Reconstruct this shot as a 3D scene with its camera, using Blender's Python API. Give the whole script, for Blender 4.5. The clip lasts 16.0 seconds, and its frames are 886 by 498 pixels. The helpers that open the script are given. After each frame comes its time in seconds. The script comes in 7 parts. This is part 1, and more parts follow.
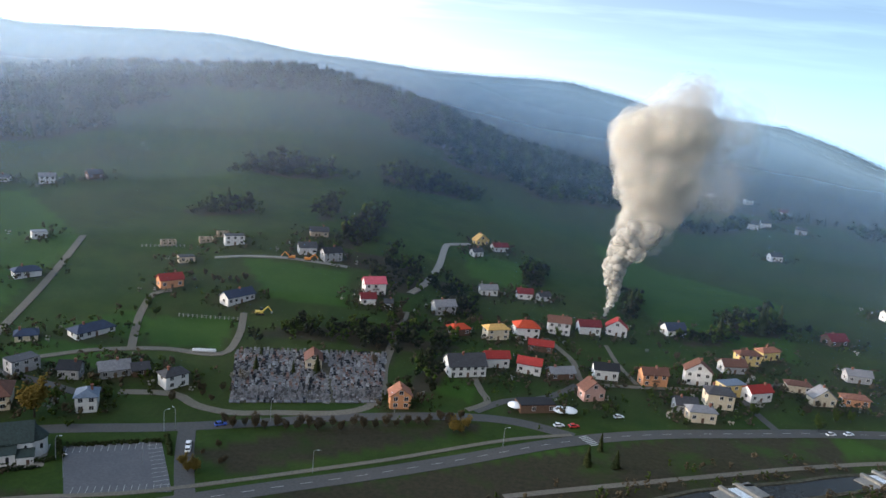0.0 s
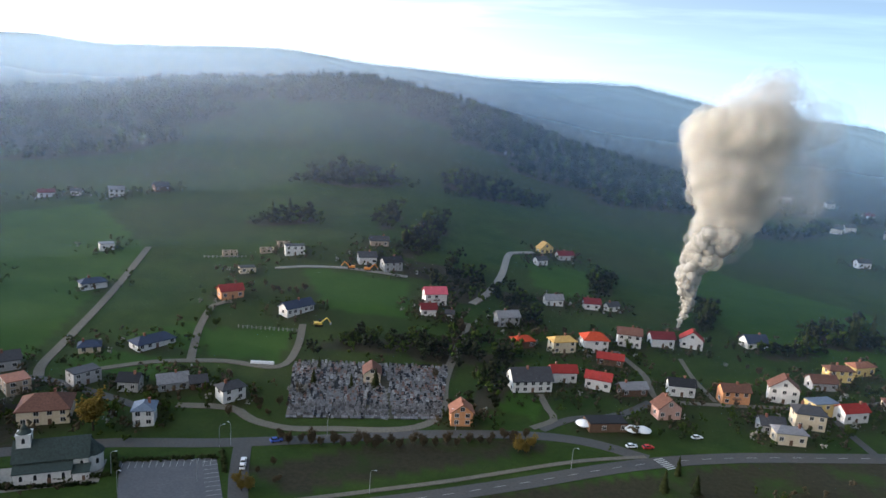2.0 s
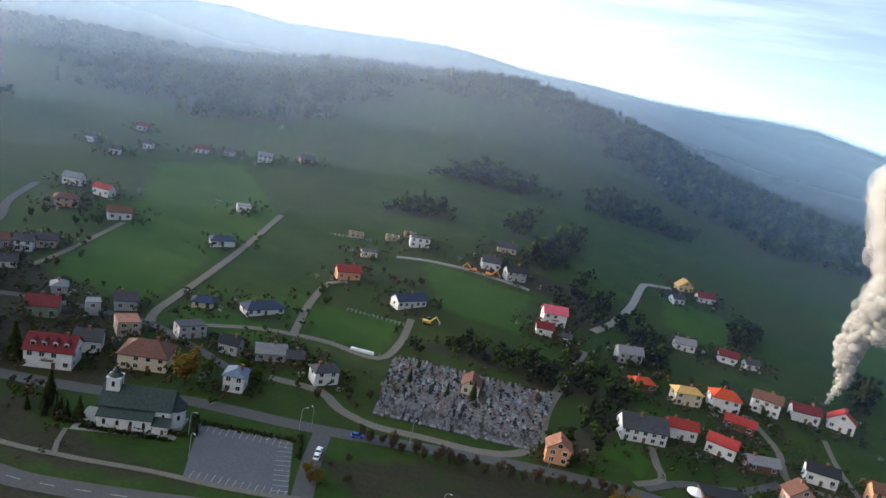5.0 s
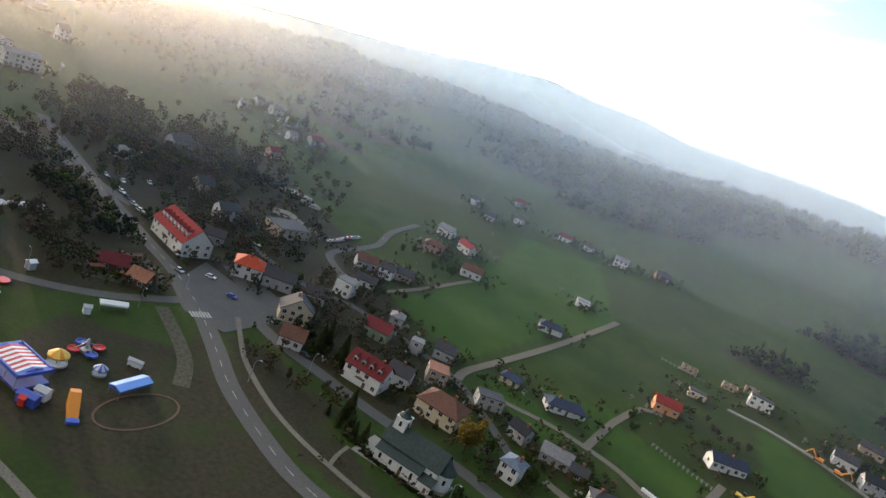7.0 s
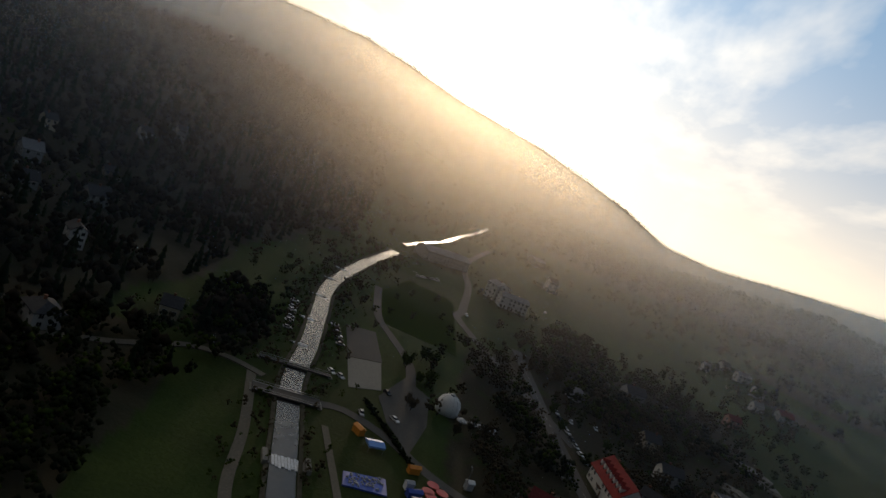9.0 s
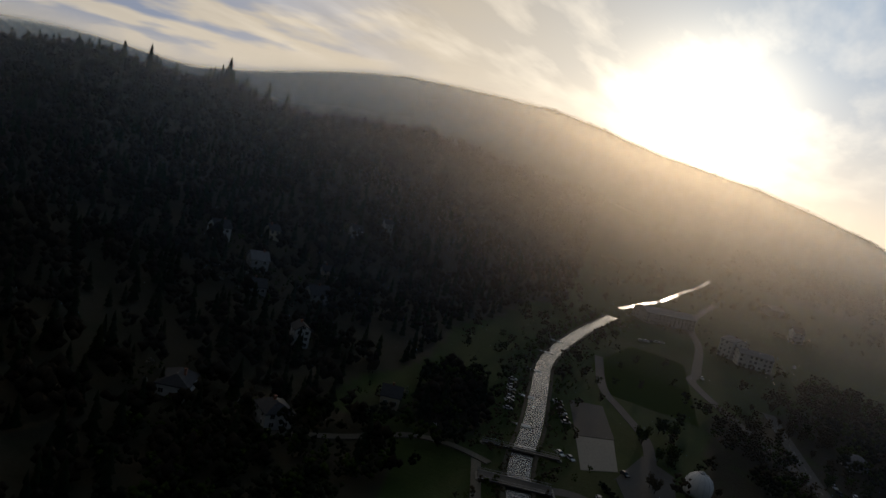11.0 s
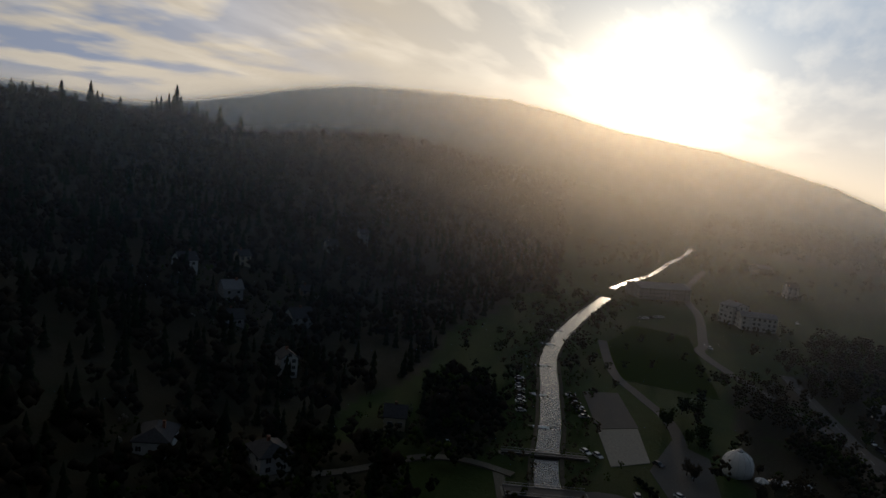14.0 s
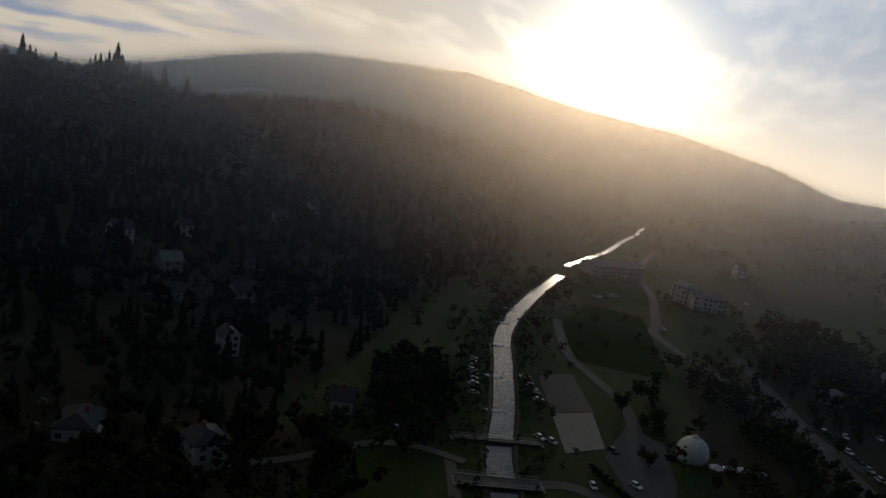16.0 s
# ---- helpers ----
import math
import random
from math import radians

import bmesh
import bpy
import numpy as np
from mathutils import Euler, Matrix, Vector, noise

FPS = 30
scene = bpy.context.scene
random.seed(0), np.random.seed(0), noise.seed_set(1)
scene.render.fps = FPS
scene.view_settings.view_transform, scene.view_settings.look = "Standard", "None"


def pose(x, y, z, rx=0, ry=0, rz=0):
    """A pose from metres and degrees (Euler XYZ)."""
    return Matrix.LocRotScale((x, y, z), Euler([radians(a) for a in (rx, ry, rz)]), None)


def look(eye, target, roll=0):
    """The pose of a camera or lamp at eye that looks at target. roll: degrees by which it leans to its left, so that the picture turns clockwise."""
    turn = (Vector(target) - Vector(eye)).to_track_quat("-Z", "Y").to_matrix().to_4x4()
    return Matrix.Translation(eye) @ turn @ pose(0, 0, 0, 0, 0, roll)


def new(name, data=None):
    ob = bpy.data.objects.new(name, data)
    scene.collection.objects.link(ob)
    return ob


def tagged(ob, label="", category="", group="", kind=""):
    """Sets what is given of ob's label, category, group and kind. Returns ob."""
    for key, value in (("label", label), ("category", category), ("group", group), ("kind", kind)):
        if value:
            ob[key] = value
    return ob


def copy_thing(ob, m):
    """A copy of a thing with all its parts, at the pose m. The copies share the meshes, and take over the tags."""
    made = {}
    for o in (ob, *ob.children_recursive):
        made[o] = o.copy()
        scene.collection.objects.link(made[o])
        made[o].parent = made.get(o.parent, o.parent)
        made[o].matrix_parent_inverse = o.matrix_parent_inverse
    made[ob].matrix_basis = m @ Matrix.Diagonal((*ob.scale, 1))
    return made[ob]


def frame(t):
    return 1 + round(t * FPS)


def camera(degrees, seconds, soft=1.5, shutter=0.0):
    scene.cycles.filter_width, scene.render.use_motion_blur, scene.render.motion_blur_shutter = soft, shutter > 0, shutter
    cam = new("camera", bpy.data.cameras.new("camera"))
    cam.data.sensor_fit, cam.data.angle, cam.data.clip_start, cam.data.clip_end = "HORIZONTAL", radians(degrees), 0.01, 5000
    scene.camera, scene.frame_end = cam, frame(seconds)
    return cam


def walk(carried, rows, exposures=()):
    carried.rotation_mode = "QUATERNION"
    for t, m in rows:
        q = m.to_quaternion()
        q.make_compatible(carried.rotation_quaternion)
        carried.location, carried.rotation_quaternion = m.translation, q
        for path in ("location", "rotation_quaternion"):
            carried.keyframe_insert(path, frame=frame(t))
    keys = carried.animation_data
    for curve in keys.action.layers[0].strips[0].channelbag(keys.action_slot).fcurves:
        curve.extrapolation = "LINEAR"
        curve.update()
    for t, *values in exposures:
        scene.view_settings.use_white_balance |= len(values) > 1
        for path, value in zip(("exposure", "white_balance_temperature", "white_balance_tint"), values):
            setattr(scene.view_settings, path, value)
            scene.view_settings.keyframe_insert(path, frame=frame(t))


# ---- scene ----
cam = camera(64.0, 16.0, soft=1.5)
ROUTE = [
    (0, -0.0, 0.0, 123.2, 10.43, -12.43, -5.38),
    (0.5, -0.4, 3.2, 122.5, 11.95, -12.27, -2.40),
    (1, -0.7, 6.5, 121.8, 13.76, -11.11, -4.89),
    (1.5, -1.1, 9.6, 121.1, 13.20, -10.98, -4.86),
    (2, -1.7, 12.6, 120.6, 15.32, -12.12, -3.85),
    (2.5, -2.2, 15.7, 120.2, 17.51, -12.97, -5.30),
    (3, -2.7, 18.9, 119.7, 18.59, -13.86, -5.50),
    (3.2, -3.0, 20.2, 119.5, 19.50, -14.30, -5.31),
    (5.3, -5.2, 35.6, 115.8, 30.36, -13.16, -12.41),
    (5.5, -5.7, 37.1, 115.4, 32.66, -13.43, -12.83),
    (6, -7.2, 40.6, 114.4, 40.88, -14.47, -16.27),
    (6.5, -9.5, 44.3, 113.3, 49.52, -14.13, -21.38),
    (7, -12.4, 47.8, 112.2, 60.24, -14.16, -22.97),
    (7.5, -15.6, 50.9, 110.9, 71.83, -13.21, -24.41),
    (8, -19.3, 53.4, 109.6, 80.92, -12.12, -24.11),
    (8.5, -23.1, 55.4, 108.4, 92.67, -11.16, -22.65),
    (9, -27.0, 56.6, 107.5, 100.12, -9.49, -23.67),
    (9.5, -31.0, 57.0, 106.9, 106.78, -8.74, -18.12),
    (10, -35.0, 56.7, 106.3, 113.62, -8.40, -17.37),
    (10.2, -36.5, 56.4, 106.0, 114.45, -7.99, -19.56),
    (12.3, -50.2, 46.5, 100.5, 119.84, -10.13, -1.76),
    (12.5, -51.4, 45.7, 100.2, 119.21, -9.56, -3.16),
    (13, -54.4, 43.9, 99.5, 114.26, -8.16, -5.01),
    (13.5, -57.3, 42.3, 99.0, 112.83, -7.81, -3.67),
    (14, -60.3, 40.9, 98.6, 113.10, -8.06, -6.42),
    (14.5, -63.3, 39.6, 98.4, 110.43, -8.45, -6.83),
    (15, -66.3, 38.3, 98.2, 110.52, -9.32, -6.05),
    (15.5, -69.3, 37.0, 97.9, 110.26, -9.87, -8.68),
    (16, -72.4, 35.7, 97.7, 109.52, -9.81, -8.27),
]
walk(cam, [(t, pose(x, y, z, 90 + p, r, w)) for t, x, y, z, w, p, r in ROUTE],
     exposures=((0, 0.13, 5300, 10), (2.5, 0.13, 5350, 10), (5.5, 0.22, 5450, 10), (6.5, 0.24, 5800, 10), (7.5, 0.03, 6250, 10), (8.0, -0.95, 6450, 10), (8.5, -1.45, 6400, 10), (9.0, -2.1, 6300, 10), (10.0, -2.65, 6100, 10), (12.5, -2.8, 5900, 10), (16.0, -2.75, 5900, 10)))

# ---- world, sun ----
SUN_BEARING, SUN_HEIGHT = 97.3, 5.3
TO_SUN = Vector((-math.sin(radians(SUN_BEARING)) * math.cos(radians(SUN_HEIGHT)),
                 math.cos(radians(SUN_BEARING)) * math.cos(radians(SUN_HEIGHT)), math.sin(radians(SUN_HEIGHT))))


class Nodes:
    """Short hand for building a node tree."""

    def __init__(self, tree):
        self.tree = tree
        tree.nodes.clear()

    def add(self, kind, **values):
        node = self.tree.nodes.new(kind)
        for key, value in values.items():
            if key in node.inputs:
                node.inputs[key].default_value = value
        return node

    def link(self, a, b):
        self.tree.links.new(a, b)

    def math(self, op, a, b=0.0, c=0.0, clamp=False):
        node = self.tree.nodes.new("ShaderNodeMath")
        node.operation, node.use_clamp = op, clamp
        for slot, v in zip(node.inputs, (a, b, c)):
            if isinstance(v, (int, float)):
                slot.default_value = v
            else:
                self.link(v, slot)
        return node.outputs[0]

    def mix(self, fac, a, b, blend="MIX"):
        node = self.tree.nodes.new("ShaderNodeMix")
        node.data_type, node.blend_type = "RGBA", blend
        for slot, v in zip((node.inputs[0], node.inputs[6], node.inputs[7]), (fac, a, b)):
            if isinstance(v, (int, float)):
                slot.default_value = v
            elif isinstance(v, tuple):
                slot.default_value = (*v[:3], 1)
            else:
                self.link(v, slot)
        return node.outputs[2]

    def noise(self, vector, scale, detail=4.0, rough=0.55):
        node = self.add("ShaderNodeTexNoise", Scale=scale, Detail=detail, Roughness=rough)
        if vector is not None:
            self.link(vector, node.inputs["Vector"])
        return node.outputs["Fac"]

    def ramp(self, fac, lo, hi):
        node = self.tree.nodes.new("ShaderNodeMapRange")
        node.clamp = True
        node.inputs[1].default_value, node.inputs[2].default_value = lo, hi
        self.link(fac, node.inputs[0])
        return node.outputs[0]


world = bpy.data.worlds.new("sky")
scene.cycles.transparent_max_bounces = 56
scene.world = world
world.use_nodes = True
n = Nodes(world.node_tree)
coord = n.add("ShaderNodeTexCoord").outputs["Generated"]
sky = n.tree.nodes.new("ShaderNodeTexSky")
sky.sky_type, sky.sun_disc = "NISHITA", False
sky.sun_elevation, sky.sun_rotation = radians(SUN_HEIGHT), radians(-SUN_BEARING)
sky.altitude, sky.air_density, sky.dust_density, sky.ozone_density = 400, 1.0, 1.6, 1.0
# nearness to the sun
dot = n.tree.nodes.new("ShaderNodeVectorMath")
dot.operation = "DOT_PRODUCT"
n.link(coord, dot.inputs[0])
dot.inputs[1].default_value = TO_SUN
near_sun = n.math("MAXIMUM", dot.outputs["Value"], 0.0)
# clouds on a high flat layer
sep = n.tree.nodes.new("ShaderNodeSeparateXYZ")
n.link(coord, sep.inputs[0])
height = n.math("MAXIMUM", sep.outputs["Z"], 0.03)
flat = n.tree.nodes.new("ShaderNodeCombineXYZ")
lift = n.math("ADD", height, 0.12)
n.link(n.math("DIVIDE", sep.outputs["X"], lift), flat.inputs[0])
n.link(n.math("DIVIDE", sep.outputs["Y"], lift), flat.inputs[1])
streak = n.tree.nodes.new("ShaderNodeMapping")
streak.inputs["Rotation"].default_value = (0, 0, radians(20))
streak.inputs["Scale"].default_value = (0.55, 1.5, 1)
n.link(flat.outputs[0], streak.inputs["Vector"])
puff = n.tree.nodes.new("ShaderNodeMapping")
puff.inputs["Location"].default_value = (3.3, 1.7, 0)
puff.inputs["Scale"].default_value = (0.8, 0.8, 1)
n.link(flat.outputs[0], puff.inputs["Vector"])
veil = n.ramp(n.noise(streak.outputs[0], 1.5, 5, 0.55), 0.46, 0.74)
bank = n.ramp(n.noise(puff.outputs[0], 1.6, 4, 0.5), 0.45, 0.58)
# bright haze low over the land, bluer away from the sun, and the glow round the sun
up = n.math("SUBTRACT", 1.0, n.math("MINIMUM", n.math("MAXIMUM", sep.outputs["Z"], 0.0), 1.0))
side = n.math("MULTIPLY_ADD", dot.outputs["Value"], 0.5, 0.5)
warm = n.math("POWER", side, 3.2)
tone = n.mix(warm, (7.5, 10.8, 13.4), (66.0, 53.0, 37.0))
blue = n.mix(n.math("POWER", side, 5.0), (1.4, 1.6, 1.9), (9.0, 19.0, 31.0))
cream = n.ramp(sep.outputs["Y"], 0.0, -0.55)
blue = n.mix(n.math("MULTIPLY", cream, n.math("POWER", side, 2.0)), blue, (36.0, 28.0, 18.0))
base = n.mix(n.math("POWER", up, 6.5), blue, tone)
base = n.mix(0.15, base, sky.outputs[0])
# high thin streaks, lit by the sun, and low grey-blue banks south of it
bright = n.mix(warm, (6.5, 9.0, 11.0), (76.0, 63.0, 46.0))
base = n.mix(n.math("MULTIPLY", veil, n.math("MULTIPLY", n.math("MULTIPLY", n.ramp(sep.outputs["Z"], 0.02, 0.12), n.ramp(sep.outputs["Z"], 0.7, 0.35)), n.math("MULTIPLY_ADD", cream, 0.3, 0.35))), base, bright)
shade = n.mix(warm, (3.4, 4.6, 6.8), (17.0, 20.0, 27.0))
south = n.ramp(sep.outputs["Y"], -0.45, -0.75)
low = n.math("MULTIPLY", n.ramp(sep.outputs["Z"], 0.01, 0.05), n.ramp(sep.outputs["Z"], 0.42, 0.16))
base = n.mix(n.math("MULTIPLY", n.math("MULTIPLY", bank, low), n.math("MULTIPLY_ADD", south, 0.8, 0.03)), base, shade)
glow = n.math("ADD", n.math("MULTIPLY", n.math("POWER", near_sun, 260.0), 150.0),
              n.math("MULTIPLY", n.math("POWER", near_sun, 34.0), 26.0))
glow = n.math("MULTIPLY", glow, n.math("MULTIPLY_ADD", veil, 0.6, 0.7))
add = n.tree.nodes.new("ShaderNodeVectorMath")
add.operation = "SCALE"
add.inputs[0].default_value = (1.0, 0.84, 0.56)
n.link(glow, add.inputs["Scale"])
lit = n.mix(1.0, base, add.outputs[0], "ADD")
bg = n.add("ShaderNodeBackground", Strength=0.12)
n.link(lit, bg.inputs["Color"])
out = n.tree.nodes.new("ShaderNodeOutputWorld")
n.link(bg.outputs[0], out.inputs[0])

sun = new("sun", bpy.data.lights.new("sun", "SUN"))
sun.data.energy, sun.data.angle, sun.data.color = 7.5, radians(3.0), (1.0, 0.74, 0.48)
sun.matrix_world = look((0, 0, 0), -TO_SUN)

# ---- materials ----


def material(name, colour, rough=0.8, grain=3.0, vary=0.25, metal=0.0, bump=0.2, patch=0.0, patch_colour=(0.1, 0.1, 0.1), per_object=0.0):
    """A surface with two scales of variation, in metres."""
    m = bpy.data.materials.new(name)
    m.use_nodes = True
    k = Nodes(m.node_tree)
    at = k.add("ShaderNodeNewGeometry").outputs["Position"]
    fine, broad = k.noise(at, grain, 5), k.noise(at, grain * 0.12, 3)
    dark, light = tuple(c * (1 - vary) for c in colour), tuple(min(c * (1 + vary), 0.95) for c in colour)
    c = k.mix(k.ramp(fine, 0.3, 0.7), dark, light)
    if patch:
        c = k.mix(k.math("MULTIPLY", k.ramp(broad, 0.4, 0.65), patch), c, patch_colour)
    if per_object:
        pick = k.add("ShaderNodeObjectInfo").outputs["Random"]
        shade = k.mix(pick, tuple(1 - per_object for _ in range(3)), (1.0, 1.0, 1.0))
        c = k.mix(1.0, c, shade, "MULTIPLY")
    b = k.add("ShaderNodeBsdfPrincipled", Roughness=rough, Metallic=metal, IOR=1.33 if name == "water" else 1.45)
    b.inputs["Specular IOR Level"].default_value = 0.15 if rough > 0.65 else 0.5
    k.link(c, b.inputs["Base Color"])
    if bump:
        r = k.add("ShaderNodeBump", Strength=bump, Distance=0.3 / grain)
        k.link(fine, r.inputs["Height"])
        k.link(r.outputs[0], b.inputs["Normal"])
    o = k.tree.nodes.new("ShaderNodeOutputMaterial")
    k.link(b.outputs[0], o.inputs[0])
    return m


def land_material():
    """Meadow, bright crop, bare soil and woodland floor, laid out by the sheet's own cover map."""
    m = bpy.data.materials.new("land")
    m.use_nodes = True
    k = Nodes(m.node_tree)
    at = k.add("ShaderNodeNewGeometry").outputs["Position"]
    cover = k.tree.nodes.new("ShaderNodeAttribute")
    cover.attribute_name = "cover"
    split = k.tree.nodes.new("ShaderNodeSeparateColor")
    k.link(cover.outputs["Color"], split.inputs[0])
    fine, mid, broad = k.noise(at, 0.6, 6, 0.65), k.noise(at, 0.06, 5), k.noise(at, 0.009, 4)
    grass = k.mix(k.ramp(mid, 0.32, 0.68), (0.024, 0.045, 0.007), (0.038, 0.063, 0.01))
    grass = k.mix(k.math("MULTIPLY", k.ramp(broad, 0.45, 0.62), 0.4), grass, (0.045, 0.04, 0.016))
    grass = k.mix(k.math("MULTIPLY", k.ramp(fine, 0.35, 0.75), 0.45), grass, (0.014, 0.025, 0.008))
    crop = k.mix(k.ramp(mid, 0.3, 0.7), (0.029, 0.064, 0.007), (0.044, 0.083, 0.011))
    crop = k.mix(k.math("MULTIPLY", k.ramp(fine, 0.35, 0.75), 0.35), crop, (0.025, 0.07, 0.008))
    soil = k.mix(k.ramp(fine, 0.3, 0.7), (0.02, 0.017, 0.012), (0.048, 0.038, 0.025))
    floor = k.mix(k.ramp(mid, 0.3, 0.7), (0.028, 0.03, 0.016), (0.055, 0.045, 0.028))
    c = k.mix(split.outputs[1], grass, crop)
    c = k.mix(k.math("MULTIPLY", split.outputs[2], k.ramp(mid, 0.26, 0.5)), c, soil)
    c = k.mix(split.outputs[0], c, floor)
    b = k.add("ShaderNodeBsdfPrincipled", Roughness=0.95)
    b.inputs["Specular IOR Level"].default_value = 0.1
    k.link(c, b.inputs["Base Color"])
    r = k.add("ShaderNodeBump", Strength=0.5, Distance=0.6)
    k.link(fine, r.inputs["Height"])
    k.link(r.outputs[0], b.inputs["Normal"])
    o = k.tree.nodes.new("ShaderNodeOutputMaterial")
    k.link(b.outputs[0], o.inputs[0])
    return m


def leaf_material(name, a, b_, vary=0.5):
    """Foliage that differs from clump to clump and lets some light through."""
    m = bpy.data.materials.new(name)
    m.use_nodes = True
    k = Nodes(m.node_tree)
    geo = k.add("ShaderNodeNewGeometry")
    c = k.mix(geo.outputs["Random Per Island"], a, b_)
    speck = k.noise(geo.outputs["Position"], 0.9, 4, 0.7)
    c = k.mix(k.math("MULTIPLY", k.ramp(speck, 0.35, 0.75), vary), c, tuple(v * 0.35 for v in a))
    d = k.add("ShaderNodeBsdfDiffuse")
    t = k.add("ShaderNodeBsdfTranslucent")
    k.link(c, d.inputs[0])
    k.link(c, t.inputs[0])
    mix = k.add("ShaderNodeMixShader")
    mix.inputs[0].default_value = 0.42
    k.link(d.outputs[0], mix.inputs[1])
    k.link(t.outputs[0], mix.inputs[2])
    o = k.tree.nodes.new("ShaderNodeOutputMaterial")
    k.link(mix.outputs[0], o.inputs[0])
    return m


def veil_material(name, colour, alpha, top, scale):
    """Thin haze or smoke: lit by sun and sky, mostly see-through, thinner with height."""
    m = bpy.data.materials.new(name)
    m.use_nodes = True
    k = Nodes(m.node_tree)
    at = k.add("ShaderNodeNewGeometry").outputs["Position"]
    xyz = k.tree.nodes.new("ShaderNodeSeparateXYZ")
    k.link(at, xyz.inputs[0])
    thin = k.math("SUBTRACT", 1.0, k.ramp(xyz.outputs["Z"], top * 0.15, top))
    wisp = k.ramp(k.noise(at, scale, 4, 0.5), 0.25, 0.75)
    f = k.math("MULTIPLY", thin, k.math("MULTIPLY_ADD", wisp, 0.7, 0.65))
    f = k.math("MULTIPLY", f, alpha)
    d = k.add("ShaderNodeBsdfDiffuse", Color=(*colour, 1))
    t = k.add("ShaderNodeBsdfTranslucent", Color=(*colour, 1))
    both = k.add("ShaderNodeMixShader")
    both.inputs[0].default_value = 0.6
    k.link(d.outputs[0], both.inputs[1])
    k.link(t.outputs[0], both.inputs[2])
    clear = k.add("ShaderNodeBsdfTransparent")
    mix = k.add("ShaderNodeMixShader")
    k.link(f, mix.inputs[0])
    k.link(clear.outputs[0], mix.inputs[1])
    k.link(both.outputs[0], mix.inputs[2])
    o = k.tree.nodes.new("ShaderNodeOutputMaterial")
    k.link(mix.outputs[0], o.inputs[0])
    return m


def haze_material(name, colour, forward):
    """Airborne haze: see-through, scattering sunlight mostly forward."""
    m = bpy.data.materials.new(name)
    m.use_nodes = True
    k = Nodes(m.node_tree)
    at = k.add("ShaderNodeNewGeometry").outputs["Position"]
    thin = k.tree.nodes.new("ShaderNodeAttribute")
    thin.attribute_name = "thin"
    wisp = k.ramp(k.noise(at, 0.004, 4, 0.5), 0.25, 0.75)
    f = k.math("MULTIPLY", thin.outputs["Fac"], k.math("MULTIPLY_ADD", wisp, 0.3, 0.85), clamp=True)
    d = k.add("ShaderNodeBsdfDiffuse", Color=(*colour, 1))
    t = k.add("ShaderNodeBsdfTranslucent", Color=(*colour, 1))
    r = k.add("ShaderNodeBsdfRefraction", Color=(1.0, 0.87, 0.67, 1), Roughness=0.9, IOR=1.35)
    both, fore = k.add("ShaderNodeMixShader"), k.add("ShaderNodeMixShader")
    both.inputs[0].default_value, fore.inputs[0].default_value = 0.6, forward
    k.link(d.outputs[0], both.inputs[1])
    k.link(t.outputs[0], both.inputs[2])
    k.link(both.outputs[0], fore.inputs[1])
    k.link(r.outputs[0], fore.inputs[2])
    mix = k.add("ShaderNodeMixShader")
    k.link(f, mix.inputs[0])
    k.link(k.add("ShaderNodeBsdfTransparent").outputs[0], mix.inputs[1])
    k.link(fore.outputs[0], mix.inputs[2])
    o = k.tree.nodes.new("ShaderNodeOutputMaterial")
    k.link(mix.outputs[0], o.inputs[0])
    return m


M = {
    "land": land_material(),
    "asphalt": material("asphalt", (0.082, 0.078, 0.072), 0.85, 1.2, 0.18, patch=0.5, patch_colour=(0.07, 0.07, 0.07)),
    "worn_asphalt": material("worn_asphalt", (0.105, 0.105, 0.11), 0.9, 1.2, 0.15, patch=0.4, patch_colour=(0.085, 0.085, 0.09)),
    "gravel": material("gravel", (0.14, 0.125, 0.1), 0.95, 1.5, 0.25, patch=0.4, patch_colour=(0.12, 0.11, 0.08)),
    "concrete": material("concrete", (0.22, 0.21, 0.185), 0.9, 1.0, 0.18, patch=0.3, patch_colour=(0.2, 0.19, 0.17)),
    "soil_bank": material("soil_bank", (0.07, 0.065, 0.045), 0.95, 0.8, 0.4),
    "paint": material("road_paint", (0.36, 0.36, 0.34), 0.8, 3.0, 0.2),
    "water": material("water", (0.03, 0.03, 0.026), 0.2, 0.5, 0.15, bump=0.0),
    "foam": material("foam", (0.7, 0.72, 0.74), 0.7, 1.5, 0.25),
    "glass": material("window_glass", (0.02, 0.022, 0.026), 0.15, 2.0, 0.2, bump=0.0),
    "frame": material("window_frame", (0.6, 0.58, 0.55), 0.6, 4.0, 0.1, bump=0.0),
    "door": material("door_wood", (0.1, 0.055, 0.03), 0.6, 3.0, 0.25),
    "brick": material("chimney_brick", (0.2, 0.09, 0.06), 0.9, 4.0, 0.3),
    "bark": material("bark", (0.06, 0.048, 0.038), 0.95, 2.5, 0.35),
    "stone": material("grave_stone", (0.22, 0.215, 0.22), 0.5, 1.5, 0.3, per_object=0.75),
    "metal": material("painted_metal", (0.22, 0.225, 0.235), 0.45, 3.0, 0.1, bump=0.0),
    "tyre": material("tyre", (0.02, 0.02, 0.02), 0.9, 6.0, 0.2),
}
WALLS = {"white": (0.6, 0.59, 0.57), "cream": (0.55, 0.47, 0.34), "yellow": (0.55, 0.42, 0.16), "orange": (0.55, 0.27, 0.13), "rose": (0.45, 0.28, 0.23),
         "grey": (0.33, 0.33, 0.33), "tan": (0.36, 0.29, 0.22), "brown": (0.12, 0.075, 0.05), "sage": (0.22, 0.28, 0.2)}
